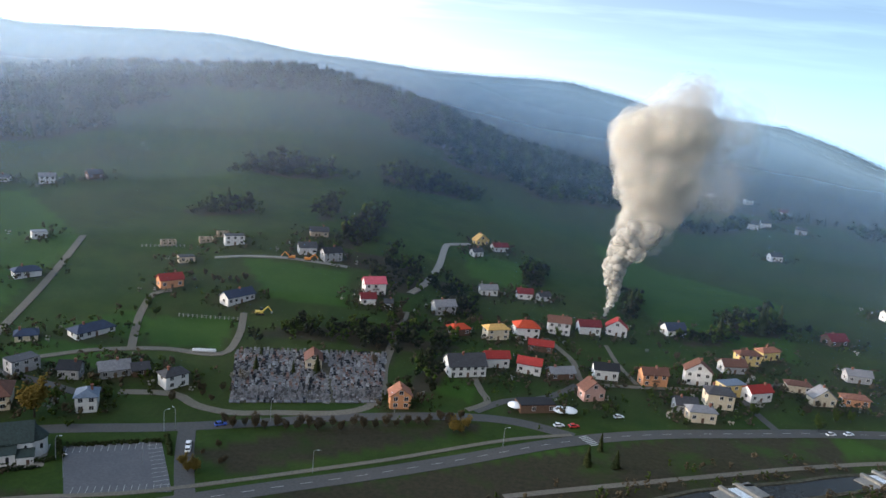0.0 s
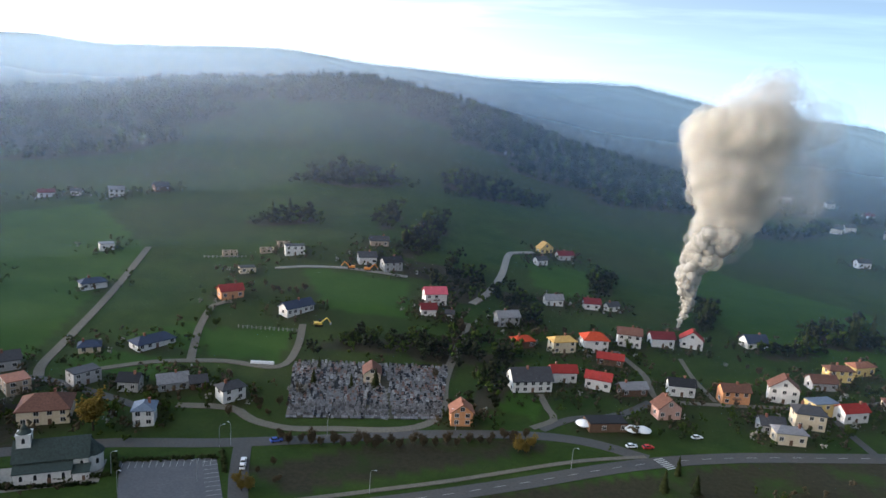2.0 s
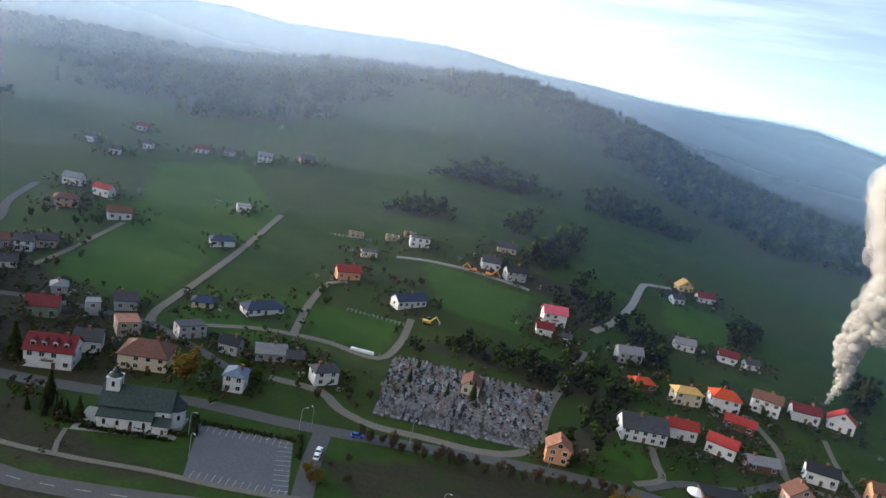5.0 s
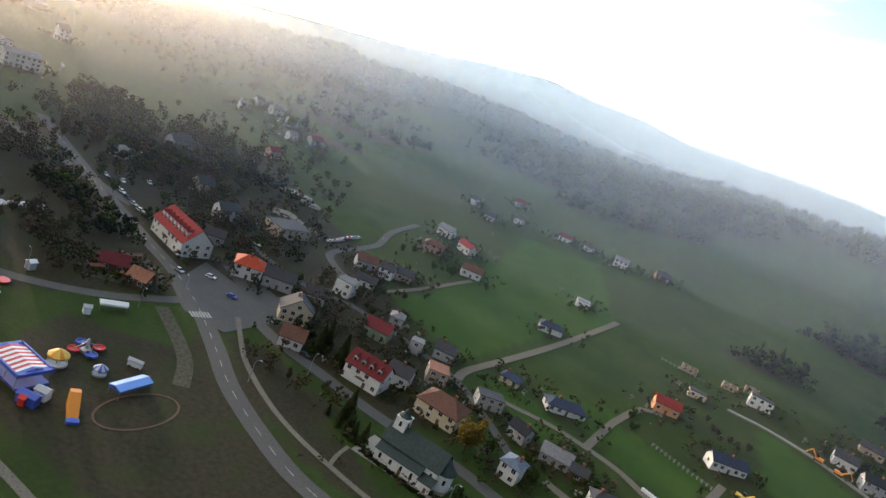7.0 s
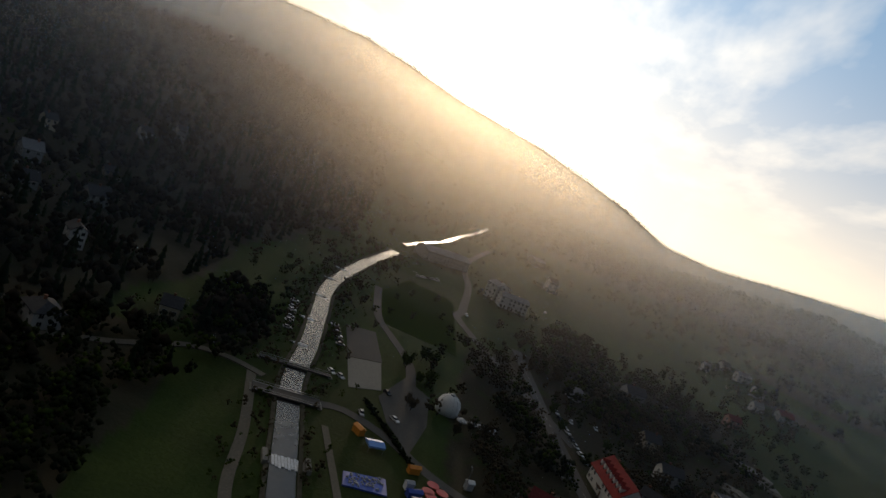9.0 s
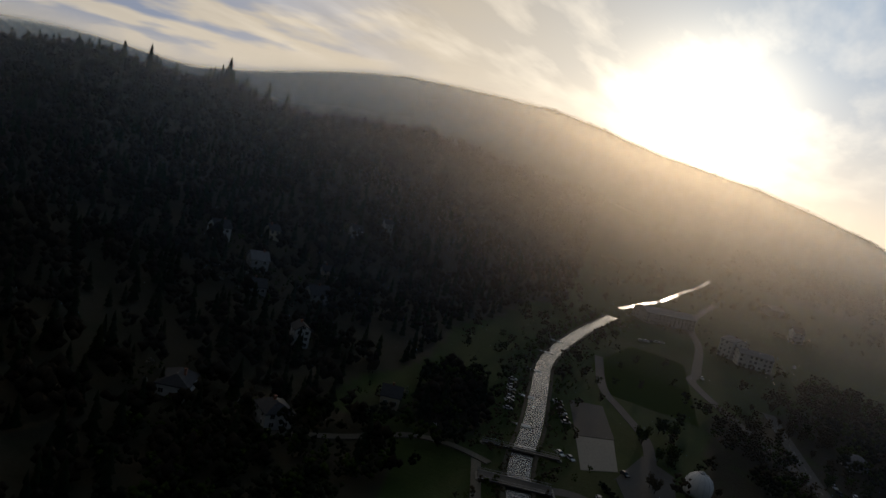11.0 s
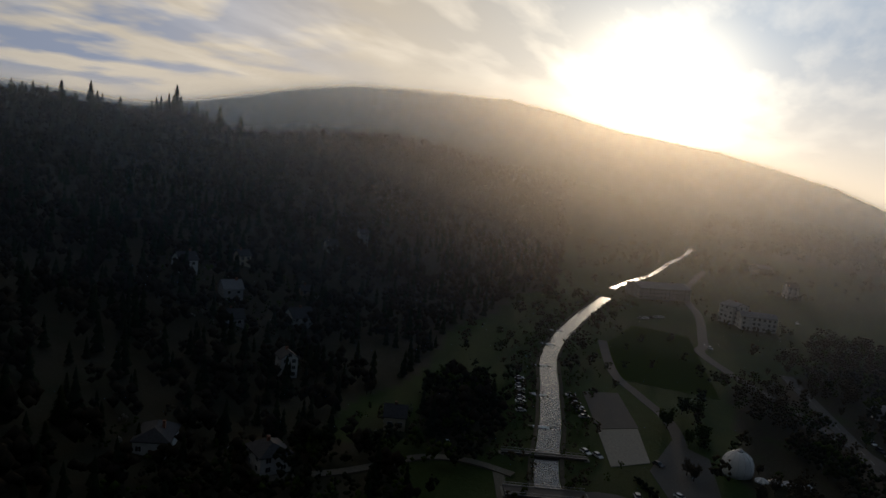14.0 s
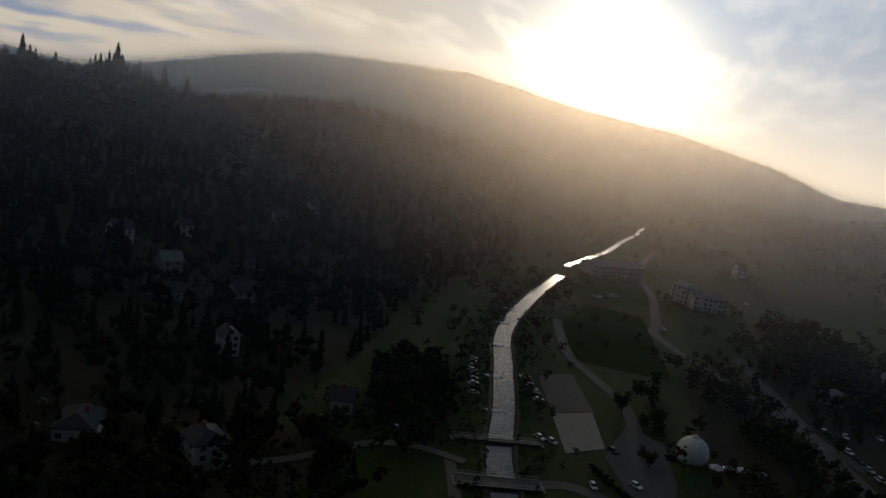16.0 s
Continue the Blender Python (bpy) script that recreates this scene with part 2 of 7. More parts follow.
ROOFS = {"red": (0.24, 0.03, 0.024), "flame": (0.4, 0.06, 0.022), "wine": (0.13, 0.022, 0.024), "brown": (0.13, 0.065, 0.045), "clay": (0.26, 0.12, 0.075),
         "pink": (0.5, 0.1, 0.13), "slate": (0.055, 0.055, 0.06), "ash": (0.19, 0.19, 0.2), "grey": (0.13, 0.13, 0.135), "black": (0.025, 0.025, 0.028),
         "navy": (0.04, 0.05, 0.085), "blue_grey": (0.14, 0.17, 0.22), "ochre": (0.5, 0.32, 0.1), "moss": (0.04, 0.055, 0.052)}
for key, value in WALLS.items():
    M["wall_" + key] = material("wall_" + key, value, 0.9, 1.2, 0.12, patch=0.3, patch_colour=tuple(v * 0.75 for v in value))
for key, value in ROOFS.items():
    M["roof_" + key] = material("roof_" + key, value, 0.7, 1.6, 0.28, patch=0.35, patch_colour=tuple(v * 0.7 for v in value))
for key, value in {"white": (0.7, 0.7, 0.7), "red": (0.5, 0.03, 0.025), "blue": (0.05, 0.09, 0.4), "sky": (0.18, 0.33, 0.75), "orange": (0.7, 0.26, 0.03),
                   "yellow": (0.7, 0.5, 0.08), "silver": (0.4, 0.41, 0.43), "dark": (0.03, 0.03, 0.035)}.items():
    M["cloth_" + key] = material("cloth_" + key, value, 0.55, 2.5, 0.1, bump=0.05)
M["leaf_green"] = leaf_material("leaf_green", (0.045, 0.075, 0.014), (0.085, 0.11, 0.026))
M["leaf_bare"] = leaf_material("leaf_bare", (0.085, 0.07, 0.045), (0.125, 0.1, 0.062))
M["leaf_gold"] = leaf_material("leaf_gold", (0.19, 0.14, 0.03), (0.26, 0.19, 0.05))
M["leaf_blossom"] = leaf_material("leaf_blossom", (0.3, 0.28, 0.24), (0.42, 0.4, 0.36))
M["leaf_beech"] = leaf_material("leaf_beech", (0.026, 0.032, 0.019), (0.04, 0.044, 0.026), 0.25)
# leaf_bare and leaf_dark darkened: the southern hill's shade is in the colour
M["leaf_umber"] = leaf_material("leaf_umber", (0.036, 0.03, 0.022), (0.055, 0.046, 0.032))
# also the plain deep green of the darkest hedges
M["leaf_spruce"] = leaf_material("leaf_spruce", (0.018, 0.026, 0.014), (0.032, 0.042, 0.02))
M["leaf_dark"] = leaf_material("leaf_dark", (0.036, 0.048, 0.018), (0.06, 0.072, 0.03))


def box(bm, x0, y0, z0, x1, y1, z1):
    v = [bm.verts.new(p) for p in ((x0, y0, z0), (x1, y0, z0), (x1, y1, z0), (x0, y1, z0),
                                   (x0, y0, z1), (x1, y0, z1), (x1, y1, z1), (x0, y1, z1))]
    for f in ((3, 2, 1, 0), (4, 5, 6, 7), (0, 1, 5, 4), (1, 2, 6, 5), (2, 3, 7, 6), (3, 0, 4, 7)):
        bm.faces.new([v[i] for i in f])


def solid(bm, points, faces):
    v = [bm.verts.new(p) for p in points]
    for f in faces:
        bm.faces.new([v[i] for i in f])


def lathe(bm, profile, segments=16, arc=2 * math.pi, x=0.0, y=0.0):
    """A turned shape from (radius, height) pairs."""
    rings = [[bm.verts.new((x + r * math.cos(arc * i / segments), y + r * math.sin(arc * i / segments), z)) for i in range(segments)] for r, z in profile]
    for a, b in zip(rings, rings[1:]):
        for i in range(segments):
            j = (i + 1) % segments
            bm.faces.new((a[i], a[j], b[j], b[i]))
    bm.faces.new(list(reversed(rings[0])))
    bm.faces.new(rings[-1])


def mesh_of(name, verts, faces, mat, smooth=False):
    me = bpy.data.meshes.new(name)
    me.from_pydata(verts, [], faces)
    me.materials.append(mat)
    if smooth:
        me.shade_smooth()
    me.update()
    return me


def part(name, bm, mat, parent=None, label=""):
    """Links a bmesh as one mesh object, under a thing or a part."""
    me = bpy.data.meshes.new(name)
    bmesh.ops.recalc_face_normals(bm, faces=bm.faces)
    bm.to_mesh(me)
    bm.free()
    me.materials.append(mat)
    ob = new(name, me)
    ob.parent = parent
    return tagged(ob, label)


def shared(name, me, parent, m):
    """An object on a mesh that other objects use too."""
    ob = new(name, me)
    ob.parent = parent
    ob.matrix_local = m
    return ob


def level(x, y):
    return float(relief(x, y))


# ---- relief ----
# Relief: crest and far-ridge tables every 4 degrees of bearing (anticlockwise from +y) about HUB, -36 to 176.
HUB = (-30.0, 40.0)
CREST_R = [941, 937, 928, 922, 919, 913, 926, 923, 927, 937, 953, 965, 982, 996, 1027, 1030, 1058, 1067, 1079, 1081, 1104, 1131, 1173, 1224, 1256, 1333, 1404, 1473, 1559, 1679, 1787, 1878, 1871, 1525, 1178, 1129, 1047, 999, 964, 932, 899, 872, 835, 788, 704, 657, 646, 640, 633, 628, 621, 613, 609, 609]
CREST_Z = [6, 6, 6, 6, 6, 6, 8, 31, 42, 52, 66, 88, 108, 122, 134, 134, 127, 118, 112, 97, 90, 87, 88, 87, 82, 69, 72, 51, 38, 14, 14, 6, 6, 31, 61, 76, 84, 92, 100, 96, 89, 87, 96, 95, 100, 94, 87, 84, 84, 84, 84, 84, 84, 84]
FAR_Z = [-39, -39, -39, -39, 48, 115, 119, 127, 179, 225, 220, 216, 216, 234, 240, 262, 282, 270, 257, 241, 259, 251, 261, 228, 180, 138, 105, 70, 35, 34, 116, 167, 218, 242, 267, 314, 349, 345, 343, 329, 289, 231, 171, 133, 152, 160, 136, 101, 101, 101, 101, 101, 101, 101]
FAR_R = 3290.0
FOOT = ([-60, -36, -15, 0, 20, 45, 60, 75, 85, 95, 104, 110, 118, 126, 140, 160, 180, 220, 300], [520, 380, 290, 230, 205, 215, 260, 400, 700, 1500, 760, 560, 400, 220, 140, 120, 120, 300, 520])


def relief(x, y):
    """Height of the land at x, y (arrays)."""
    x, y = np.asarray(x, float), np.asarray(y, float)
    dx, dy = x - HUB[0], y - HUB[1]
    r = np.hypot(dx, dy) + 1e-6
    az = (np.degrees(np.arctan2(-dx, dy)) + 60) % 360 - 60
    tab = np.array(list(range(-36, 177, 4)) + [210, 260, 300.0])
    def pick(values, tail):
        return np.interp(az, tab, list(values) + tail, period=360)
    r1, z1 = pick(CREST_R, [700, 900, 1200]), pick(CREST_Z, [70, 60, 50])
    z2 = pick(FAR_Z, [120, 250, 500])
    r0 = np.interp(az, *FOOT)
    r0 = np.minimum(r0, r1 * 0.8)
    power = np.interp(az, [-60, 70, 100, 130, 180, 300], [1.35, 1.4, 1.3, 1.1, 1.05, 1.3])
    up = z1 * np.clip((r - r0) / (r1 - r0), 0, 1) ** power
    mid = r1 + 0.3 * (FAR_R - r1)
    low = np.minimum(z1, z2) * 0.6
    s = np.clip((r - r1) / (mid - r1), 0, 1)
    s = s * s * (3 - 2 * s)
    down = z1 + (low - z1) * s
    s = np.clip((r - mid) / (FAR_R - mid), 0, 1)
    far = low + (z2 - low) * s ** 1.15
    s = np.clip((r - FAR_R) / 900, 0, 1)
    back = z2 * (1 - 0.6 * s * s) - 250 * s
    h = np.where(r < r1, up, np.where(r < mid, down, np.where(r < FAR_R, far, back)))
    roll = (np.sin(x * 0.013 + 1.3) * np.sin(y * 0.011) + 0.6 * np.sin(x * 0.027 - y * 0.021 + 2)
            + 0.35 * np.sin(x * 0.06 + y * 0.045))
    return h + roll * np.clip(h, 0, 100) * 0.018

# ---- the land: one sheet from underfoot to behind the far ridges ----


def inside(x, y, corners):
    """Which of the points lie in the polygon."""
    hit = np.zeros(x.shape, bool)
    for (x0, y0), (x1, y1) in zip(corners, corners[1:] + corners[:1]):
        cross = ((y0 > y) != (y1 > y)) & (x < (x1 - x0) * (y - y0) / (y1 - y0 + 1e-9) + x0)
        hit ^= cross
    return hit


def wooded(x, y):
    """How wooded the land is, 0 to 1: the upper slopes, the southern hill and some groves."""
    dx, dy = x - HUB[0], y - HUB[1]
    r, az = np.hypot(dx, dy), (np.degrees(np.arctan2(-dx, dy)) + 60) % 360 - 60
    tab = np.array(list(range(-36, 177, 4)) + [210, 260, 300.0])
    r1 = np.interp(az, tab, CREST_R + [700, 900, 1200], period=360)
    wave = 0.09 * np.sin(x * 0.011 + 2) + 0.07 * np.sin(y * 0.017 + x * 0.006) + 0.04 * np.sin(x * 0.05 - y * 0.04)
    edge = np.interp(az, [-40, -10, 5, 22, 30, 45, 60, 75, 88], [0.95, 0.86, 0.8, 0.83, 0.8, 0.72, 0.68, 0.6, 0.7])
    north = (r / r1 + wave > edge) & (az < 92)
    south = (az > 102) & (az < 190) & (r > np.interp(az, [102, 112, 120, 130, 145, 190], [540, 340, 240, 165, 140, 125]) + wave * 300)
    w = np.where(north | south | (r > 2100) & (wave > -0.08), 1.0, 0.0)
    for gx_, gy_, ra, rb, turn in GROVES:
        c, s = math.cos(turn), math.sin(turn)
        u, v = (x - gx_) * c + (y - gy_) * s, -(x - gx_) * s + (y - gy_) * c
        w = np.maximum(w, ((u / ra) ** 2 + (v / rb) ** 2 + wave * 3 < 1) * 1.0)
    return w


# groves and hedge belts: middle, half length, half width, turn
GROVES = [(-236.6, 585.6, 40.6, 24.4, 0.3), (-124.2, 646.2, 44.4, 27.8, 0.3), (-136.1, 477.3, 11.7, 50.3, -0), (-91, 413.2, 16.1, 29.6, 0.3), (-54, 396.9, 9.7, 32.4, 0.4),
          (-13, 465.6, 7.3, 36.5, 0), (50, 447.7, 6, 29.8, -0.1), (-98.7, 315.9, 38.4, 8.3, 0.5), (-72.7, 327.5, 5.8, 32, 0.1), (124.1, 443.5, 28, 18.6, 0.7),
          (-235.2, 464.4, 24.2, 10.7, 0.4), (-171.5, 505, 7.4, 29.2, 0.2), (88.2, 399.8, 22, 5.9, 0.6), (-448.7, 127, 45.3, 18.1, 0.1), (-323.6, 95.1, 28.3, 8.5, 0.4), (-449.2, 190.6, 32.4, 14.6, 0.7),
          (-194.3, -54.3, 59.2, 28, 0.1), (-144.4, -32.6, 32.4, 19.5, 0.1), (-67.7, 318.1, 29.4, 7.1, 0.4), (-48, 288.7, 6.2, 23.5, -0.1), (-306.3, -44.9, 36.3, 12.8, 0.3), (-244.7, 159.1, 8.5, 11.9, 0.6)]
CROPS = [[(-287.1, 229.4), (-236, 238.4), (-266.8, 315.1), (-284.7, 380.8), (-387.2, 455), (-423.7, 409.3), (-337.4, 312.5)],
         [(-170.4, 270.3), (-141.6, 278.4), (-147.8, 311.3), (-185.5, 298.1)], [(-144.5, 339.3), (-103.8, 351.5), (-121.5, 397.4), (-184.8, 387.5)],
         [(-218.6, 270.7), (-177.3, 272.4), (-179.7, 292.8), (-199.9, 299.6)], [(-215.9, 236.8), (-177.6, 243.1), (-180.1, 262.2), (-224.7, 257.6)],
         [(-54.4, 279.3), (-27, 271.6), (-25.6, 293.3), (-54.7, 295.5)], [(-2.8, 238), (129.9, 298), (140.3, 286.3), (13.1, 226.1)],
         [(-51.8, 442.2), (-7.5, 431.8), (-23.5, 496), (-66.6, 492.8)], [(65.7, 417.3), (134.7, 386.8), (157.1, 513.2), (27.6, 602.3)]]
SOILS = [[(-51, 173), (-67, 188), (0, 234), (60, 273), (120, 298), (120, 266), (50, 226), (3, 188)], [(-242, 66), (-300, 58), (-420, 50), (-520, 110), (-520, 225), (-330, 235), (-190, 212), (-182, 176), (-236, 150), (-262, 132)], [(-232, 133), (-200, 131), (-165, 139), (-122, 164), (-165, 158), (-225, 150)], [(-232, 82), (-214, 118), (-148, 137), (-120, 110), (-150, 82), (-190, 55)], [(-180, 106.8), (-151.2, 136.8), (-111, 163.1), (-67.8, 191.5), (-51.4, 173.5), (-118.2, 96.9), (-151.2, 82.3)], [(-108.5, 197.5), (-90.7, 189.9), (-16.9, 251.1), (-29.2, 254.7), (-68.1, 237.4)], [(-234.8, 128), (-177.5, 86.3), (-125.3, 116.6), (-160.9, 137.6)], [(-201.8, 153.9), (-186.4, 140.1), (-176.7, 147.2), (-190.7, 162.9)],
         [(-127.2, 407.8), (-93.6, 407.8), (-100.8, 441.2), (-130.9, 435.3)]]

RINGS = np.concatenate([np.linspace(0, 760, 191)[1:], np.geomspace(766, 4700, 130)])
BEARINGS = np.radians(np.arange(0, 360, 0.6))
gx = HUB[0] - RINGS[:, None] * np.sin(BEARINGS)[None]
gy = HUB[1] + RINGS[:, None] * np.cos(BEARINGS)[None]
gz = relief(gx, gy)
verts = np.concatenate([[(HUB[0], HUB[1], 0.0)], np.stack([gx, gy, gz], -1).reshape(-1, 3)])
nb = len(BEARINGS)
faces = [(0, 1 + j, 1 + (j + 1) % nb) for j in range(nb)]
for i in range(len(RINGS) - 1):
    a, b = 1 + i * nb, 1 + (i + 1) * nb
    faces += [(a + j, b + j, b + (j + 1) % nb, a + (j + 1) % nb) for j in range(nb)]
land = mesh_of("ground", verts.tolist(), faces, M["land"], True)
vx, vy = verts[:, 0], verts[:, 1]
cover = np.zeros((len(verts), 4), np.float32)
cover[:, 0], cover[:, 3] = wooded(vx, vy), 1
for corners in CROPS:
    cover[inside(vx, vy, corners), 1] = 0.85
for corners in SOILS:
    cover[inside(vx, vy, corners), 2] = 0.9
layer = land.color_attributes.new("cover", "FLOAT_COLOR", "POINT")
layer.data.foreach_set("color", cover.ravel())
ground = tagged(new("ground", land), "green valley meadows and ploughed strips rising into hills", "ground", kind="structure")


LINES = []


def ribbon(name, points, width, mat, lift=0.12, label="", category="road", closed=False, kind="structure", thick=0.25):
    """A strip laid along a smooth line over the land, with real edges."""
    p = np.array(points, float)
    fine = []
    for i in range(len(p) - 1):
        a, b, c, d = p[max(i - 1, 0)], p[i], p[i + 1], p[min(i + 2, len(p) - 1)]
        steps = max(2, int(np.hypot(*(c - b)) / 4))
        for k in range(steps):
            s = k / steps
            fine.append(0.5 * (2 * b + (c - a) * s + (2 * a - 5 * b + 4 * c - d) * s * s + (3 * b - a - 3 * c + d) * s ** 3))
    fine = np.array(fine + [p[-1]])
    LINES.append((fine, width))
    along = np.gradient(fine, axis=0)
    along /= np.linalg.norm(along, axis=1)[:, None] + 1e-9
    side = np.stack([along[:, 1], -along[:, 0]], 1)
    rows = []
    for off in (-0.5, 0.5):
        q = fine + side * width * off
        rows.append(np.column_stack([q, np.maximum(relief(q[:, 0], q[:, 1]), relief(fine[:, 0], fine[:, 1])) + lift]))
    n_ = len(fine)
    v = np.concatenate([rows[0], rows[1], rows[0] - [0, 0, thick + lift], rows[1] - [0, 0, thick + lift]]).tolist()
    f = []
    for i in range(n_ - 1):
        f += [(i, n_ + i, n_ + i + 1, i + 1), (i, i + 1, 2 * n_ + i + 1, 2 * n_ + i), (n_ + i + 1, n_ + i, 3 * n_ + i, 3 * n_ + i + 1)]
    return tagged(new(name, mesh_of(name, v, f, mat)), label, category, kind=kind)


ROAD = "grey asphalt road through the valley village"
LANE = "pale gravel lane between the meadows"
MAIN = [(-470.7, 77), (-365.5, 100.6), (-307.8, 115.2), (-282.2, 122.4), (-255.2, 126.5), (-223.6, 127.3), (-195.8, 127.1), (-163.8, 132.8), (-147, 139.8), (-121, 155.5), (-97.3, 171.8), (-75.5, 187), (-52, 202.8), (-26.5, 221.2),
        (10.5, 249.2), (43.4, 268), (82.2, 283.9), (129.7, 301.4), (180.9, 312.3), (283, 307.2), (402.9, 279.9)]
ribbon("road", MAIN, 7, M["asphalt"], 0.14, ROAD)
ribbon("pavement", [(-247, 141), (-231.4, 138.3), (-213.8, 136.1), (-192.1, 137.5), (-173.9, 142.1), (-154.4, 150.9), (-138.1, 159.5), (-112, 171.5), (-85.8, 188.4), (-66.3, 201.7), (-44.3, 217.1), (-9.8, 243.5), (14.8, 257.4)],
       2, M["gravel"], 0.2, "light concrete footpath beside the main road", "pavement")
ribbon("road", [(-264.5, 126.9), (-251.6, 144.9), (-230.8, 153.4), (-215.4, 161.8), (-196.1, 171.8), (-182.6, 180.2), (-163.4, 193.8), (-145.7, 201.9), (-126.5, 209.9), (-97.3, 224.9), (-70.4, 239.9), (-32, 255.9), (-6.9, 260.7), (15.6, 256.2)],
       6.2, M["asphalt"], 0.1, "old village street of worn grey asphalt")
ribbon("pavement", [(-161, 147.2), (-166, 151.6), (-170.9, 157.6)], 1.4, M["gravel"], 0.16, "narrow paved path up to the church", "pavement")
ribbon("road", [(-118.9, 211.6), (-109.6, 193.4), (-97.6, 173)], 6, M["asphalt"], 0.12, "short asphalt link between two streets")
ribbon("road", [(-156.8, 228.2), (-137.6, 234.1), (-125.1, 229), (-110.3, 228.4), (-94.5, 234.6), (-75.5, 241.7), (-65.2, 251.1), (-63.1, 265.5), (-68.9, 291.2), (-72, 320.5), (-75.3, 360.2)], 4, M["gravel"], 0.14, "gravel lane round the cemetery")
ribbon("road", [(-79.8, 387.7), (-75.3, 410.7), (-74.5, 447.5), (-78.2, 489.9), (-75.3, 500), (-63.2, 512.5)], 4.5, M["concrete"], 0.35, "pale farm track bending up the hill")
ribbon("road", [(-218.6, 226.9), (-226, 236.5), (-237.1, 263.6), (-259.5, 318.7), (-288.3, 385)], 4, M["gravel"], 0.3, "straight gravel track over the meadow")
ribbon("road", [(-207.2, 237.9), (-189.9, 254.8), (-174.2, 263.9), (-160.3, 269.2), (-138.3, 272.9), (-139.2, 291.7), (-148.9, 317.5)], 3.5, M["gravel"], 0.25, LANE)
ribbon("road", [(-175.6, 264.5), (-185.2, 282.2), (-193.4, 299), (-200.9, 321.3), (-195.5, 329.7)], 3.5, M["gravel"], 0.3, LANE)
ribbon("road", [(-198.7, 381.4), (-177.4, 392), (-152.9, 400), (-123.9, 405.7)], 3, M["concrete"], 0.35, "narrow pale concrete farm road")
ribbon("road", [(-336.6, 165.1), (-305.4, 175.2), (-285.6, 185.8), (-277.6, 198.6), (-261.9, 208.8), (-245, 216.8), (-218.2, 225.7), (-195.7, 225.3), (-170.3, 222.1)], 4, M["asphalt"], 0.12, "narrow village lane between the houses")
ribbon("road", [(-286.5, 182.4), (-288.4, 197), (-298.2, 207.9), (-333, 210.3), (-349.7, 234.1), (-361.9, 252.1), (-386.6, 272), (-411.5, 304.2)], 4.5, M["asphalt"], 0.16, "village lane climbing past gardens")
ribbon("road", [(-296.3, 227.9), (-306.6, 255), (-327.4, 299.6)], 3, M["gravel"], 0.25, LANE)
ribbon("road", [(-257.7, -12.4), (-264.4, 7.4), (-271.4, 20.4), (-266.6, 39.3), (-255.3, 57.8), (-249.4, 77), (-248.6, 97.5), (-253.1, 117.7), (-256.5, 125.8)], 5, M["asphalt"], 0.12, "asphalt road past the fairground")
ribbon("road", [(-253, 19.2), (-215.2, 37.3), (-180.7, 53.7), (-156.6, 67.1), (-118.5, 91.4), (-68.7, 139.6)], 2.5, M["gravel"], 0.14, "gravel path along the river bank")
ribbon("road", [(-266.2, -15.8), (-226.9, 0.5), (-197.1, 10.2), (-174.3, 21.2), (-128.2, 41.5)], 3.5, M["gravel"], 0.14, "gravel path along the river bank")
ribbon("road", [(-28.4, 296.1), (-23.4, 283.4), (-19.9, 274.6), (-27.1, 263.9)], 3, M["gravel"], 0.16, LANE)
ribbon("road", [(17, 308.4), (8.8, 295.1), (-0.1, 285.9), (-13, 278.4), (-23.6, 263.8)], 4, M["asphalt"], 0.14, "narrow asphalt lane among houses")
ribbon("road", [(0.6, 362.4), (9.4, 348), (15.3, 335.7), (19.8, 313.5), (33.5, 314.4), (60.8, 322.6), (87.5, 332), (124, 355.1)], 3, M["gravel"], 0.25, LANE)
ribbon("road", [(92.1, 324.5), (94, 310.4), (99.5, 290.8)], 3.5, M["asphalt"], 0.16, "narrow asphalt lane among houses")
ribbon("road", [(32.3, 368.8), (37.2, 343.8), (44.5, 320.3)], 2.2, M["gravel"], 0.25, LANE)
ribbon("road", [(-6.4, 205.5), (13.8, 216.6), (61.3, 242), (105, 264.7), (141.3, 280.6), (178.8, 290.7)], 2.5, M["gravel"], 0.14, "gravel path along the river bank")
ribbon("road", [(-214.4, -75.5), (-227.2, -64.4), (-237.9, -54.8), (-251.5, -46.1), (-262.1, -39), (-267.7, -25.8), (-266.8, -11.2)], 3.5, M["gravel"], 0.5, "gravel lane at the foot of the wooded slope")
ribbon("road", [(-281.1, 41), (-304.3, 38.7), (-349.1, 29.6), (-379, 12.5), (-406.2, -3.3), (-466.4, -19.9)], 5, M["asphalt"], 0.12, "asphalt service lane by the parking ground")
ribbon("road", [(-347.5, 114.1), (-469.8, 39.5), (-509.7, 33.5), (-597.1, 25.8), (-696.5, 8.6), (-862, 16.1)], 6, M["asphalt"], 0.12, ROAD)
# river, banks and weirs
RIVER = [(-1661.2, 124.2), (-1461.2, 63.6), (-1261.1, 8), (-1084.9, -12.4), (-900.7, -20.8), (-778.4, -25.3), (-694.7, -39.9), (-603.4, -42), (-510, -43.5), (-421.4, -38.5), (-360.1, -23.5), (-316.4, -11.8), (-274.2, -2.4), (-235.8, 11.6), (-195, 27.2), (-162.2, 41.8),
         (-112.3, 68.4), (-51.2, 121.5), (3.3, 181.4), (51.3, 220.5), (71, 232.2), (95.5, 244.7), (118.2, 257.4), (151.1, 268.8), (195.3, 280.1), (293, 276)]
ribbon("water", RIVER[7:], 8.2, M["water"], 0.32, "shallow river reflecting the evening sky", "river")
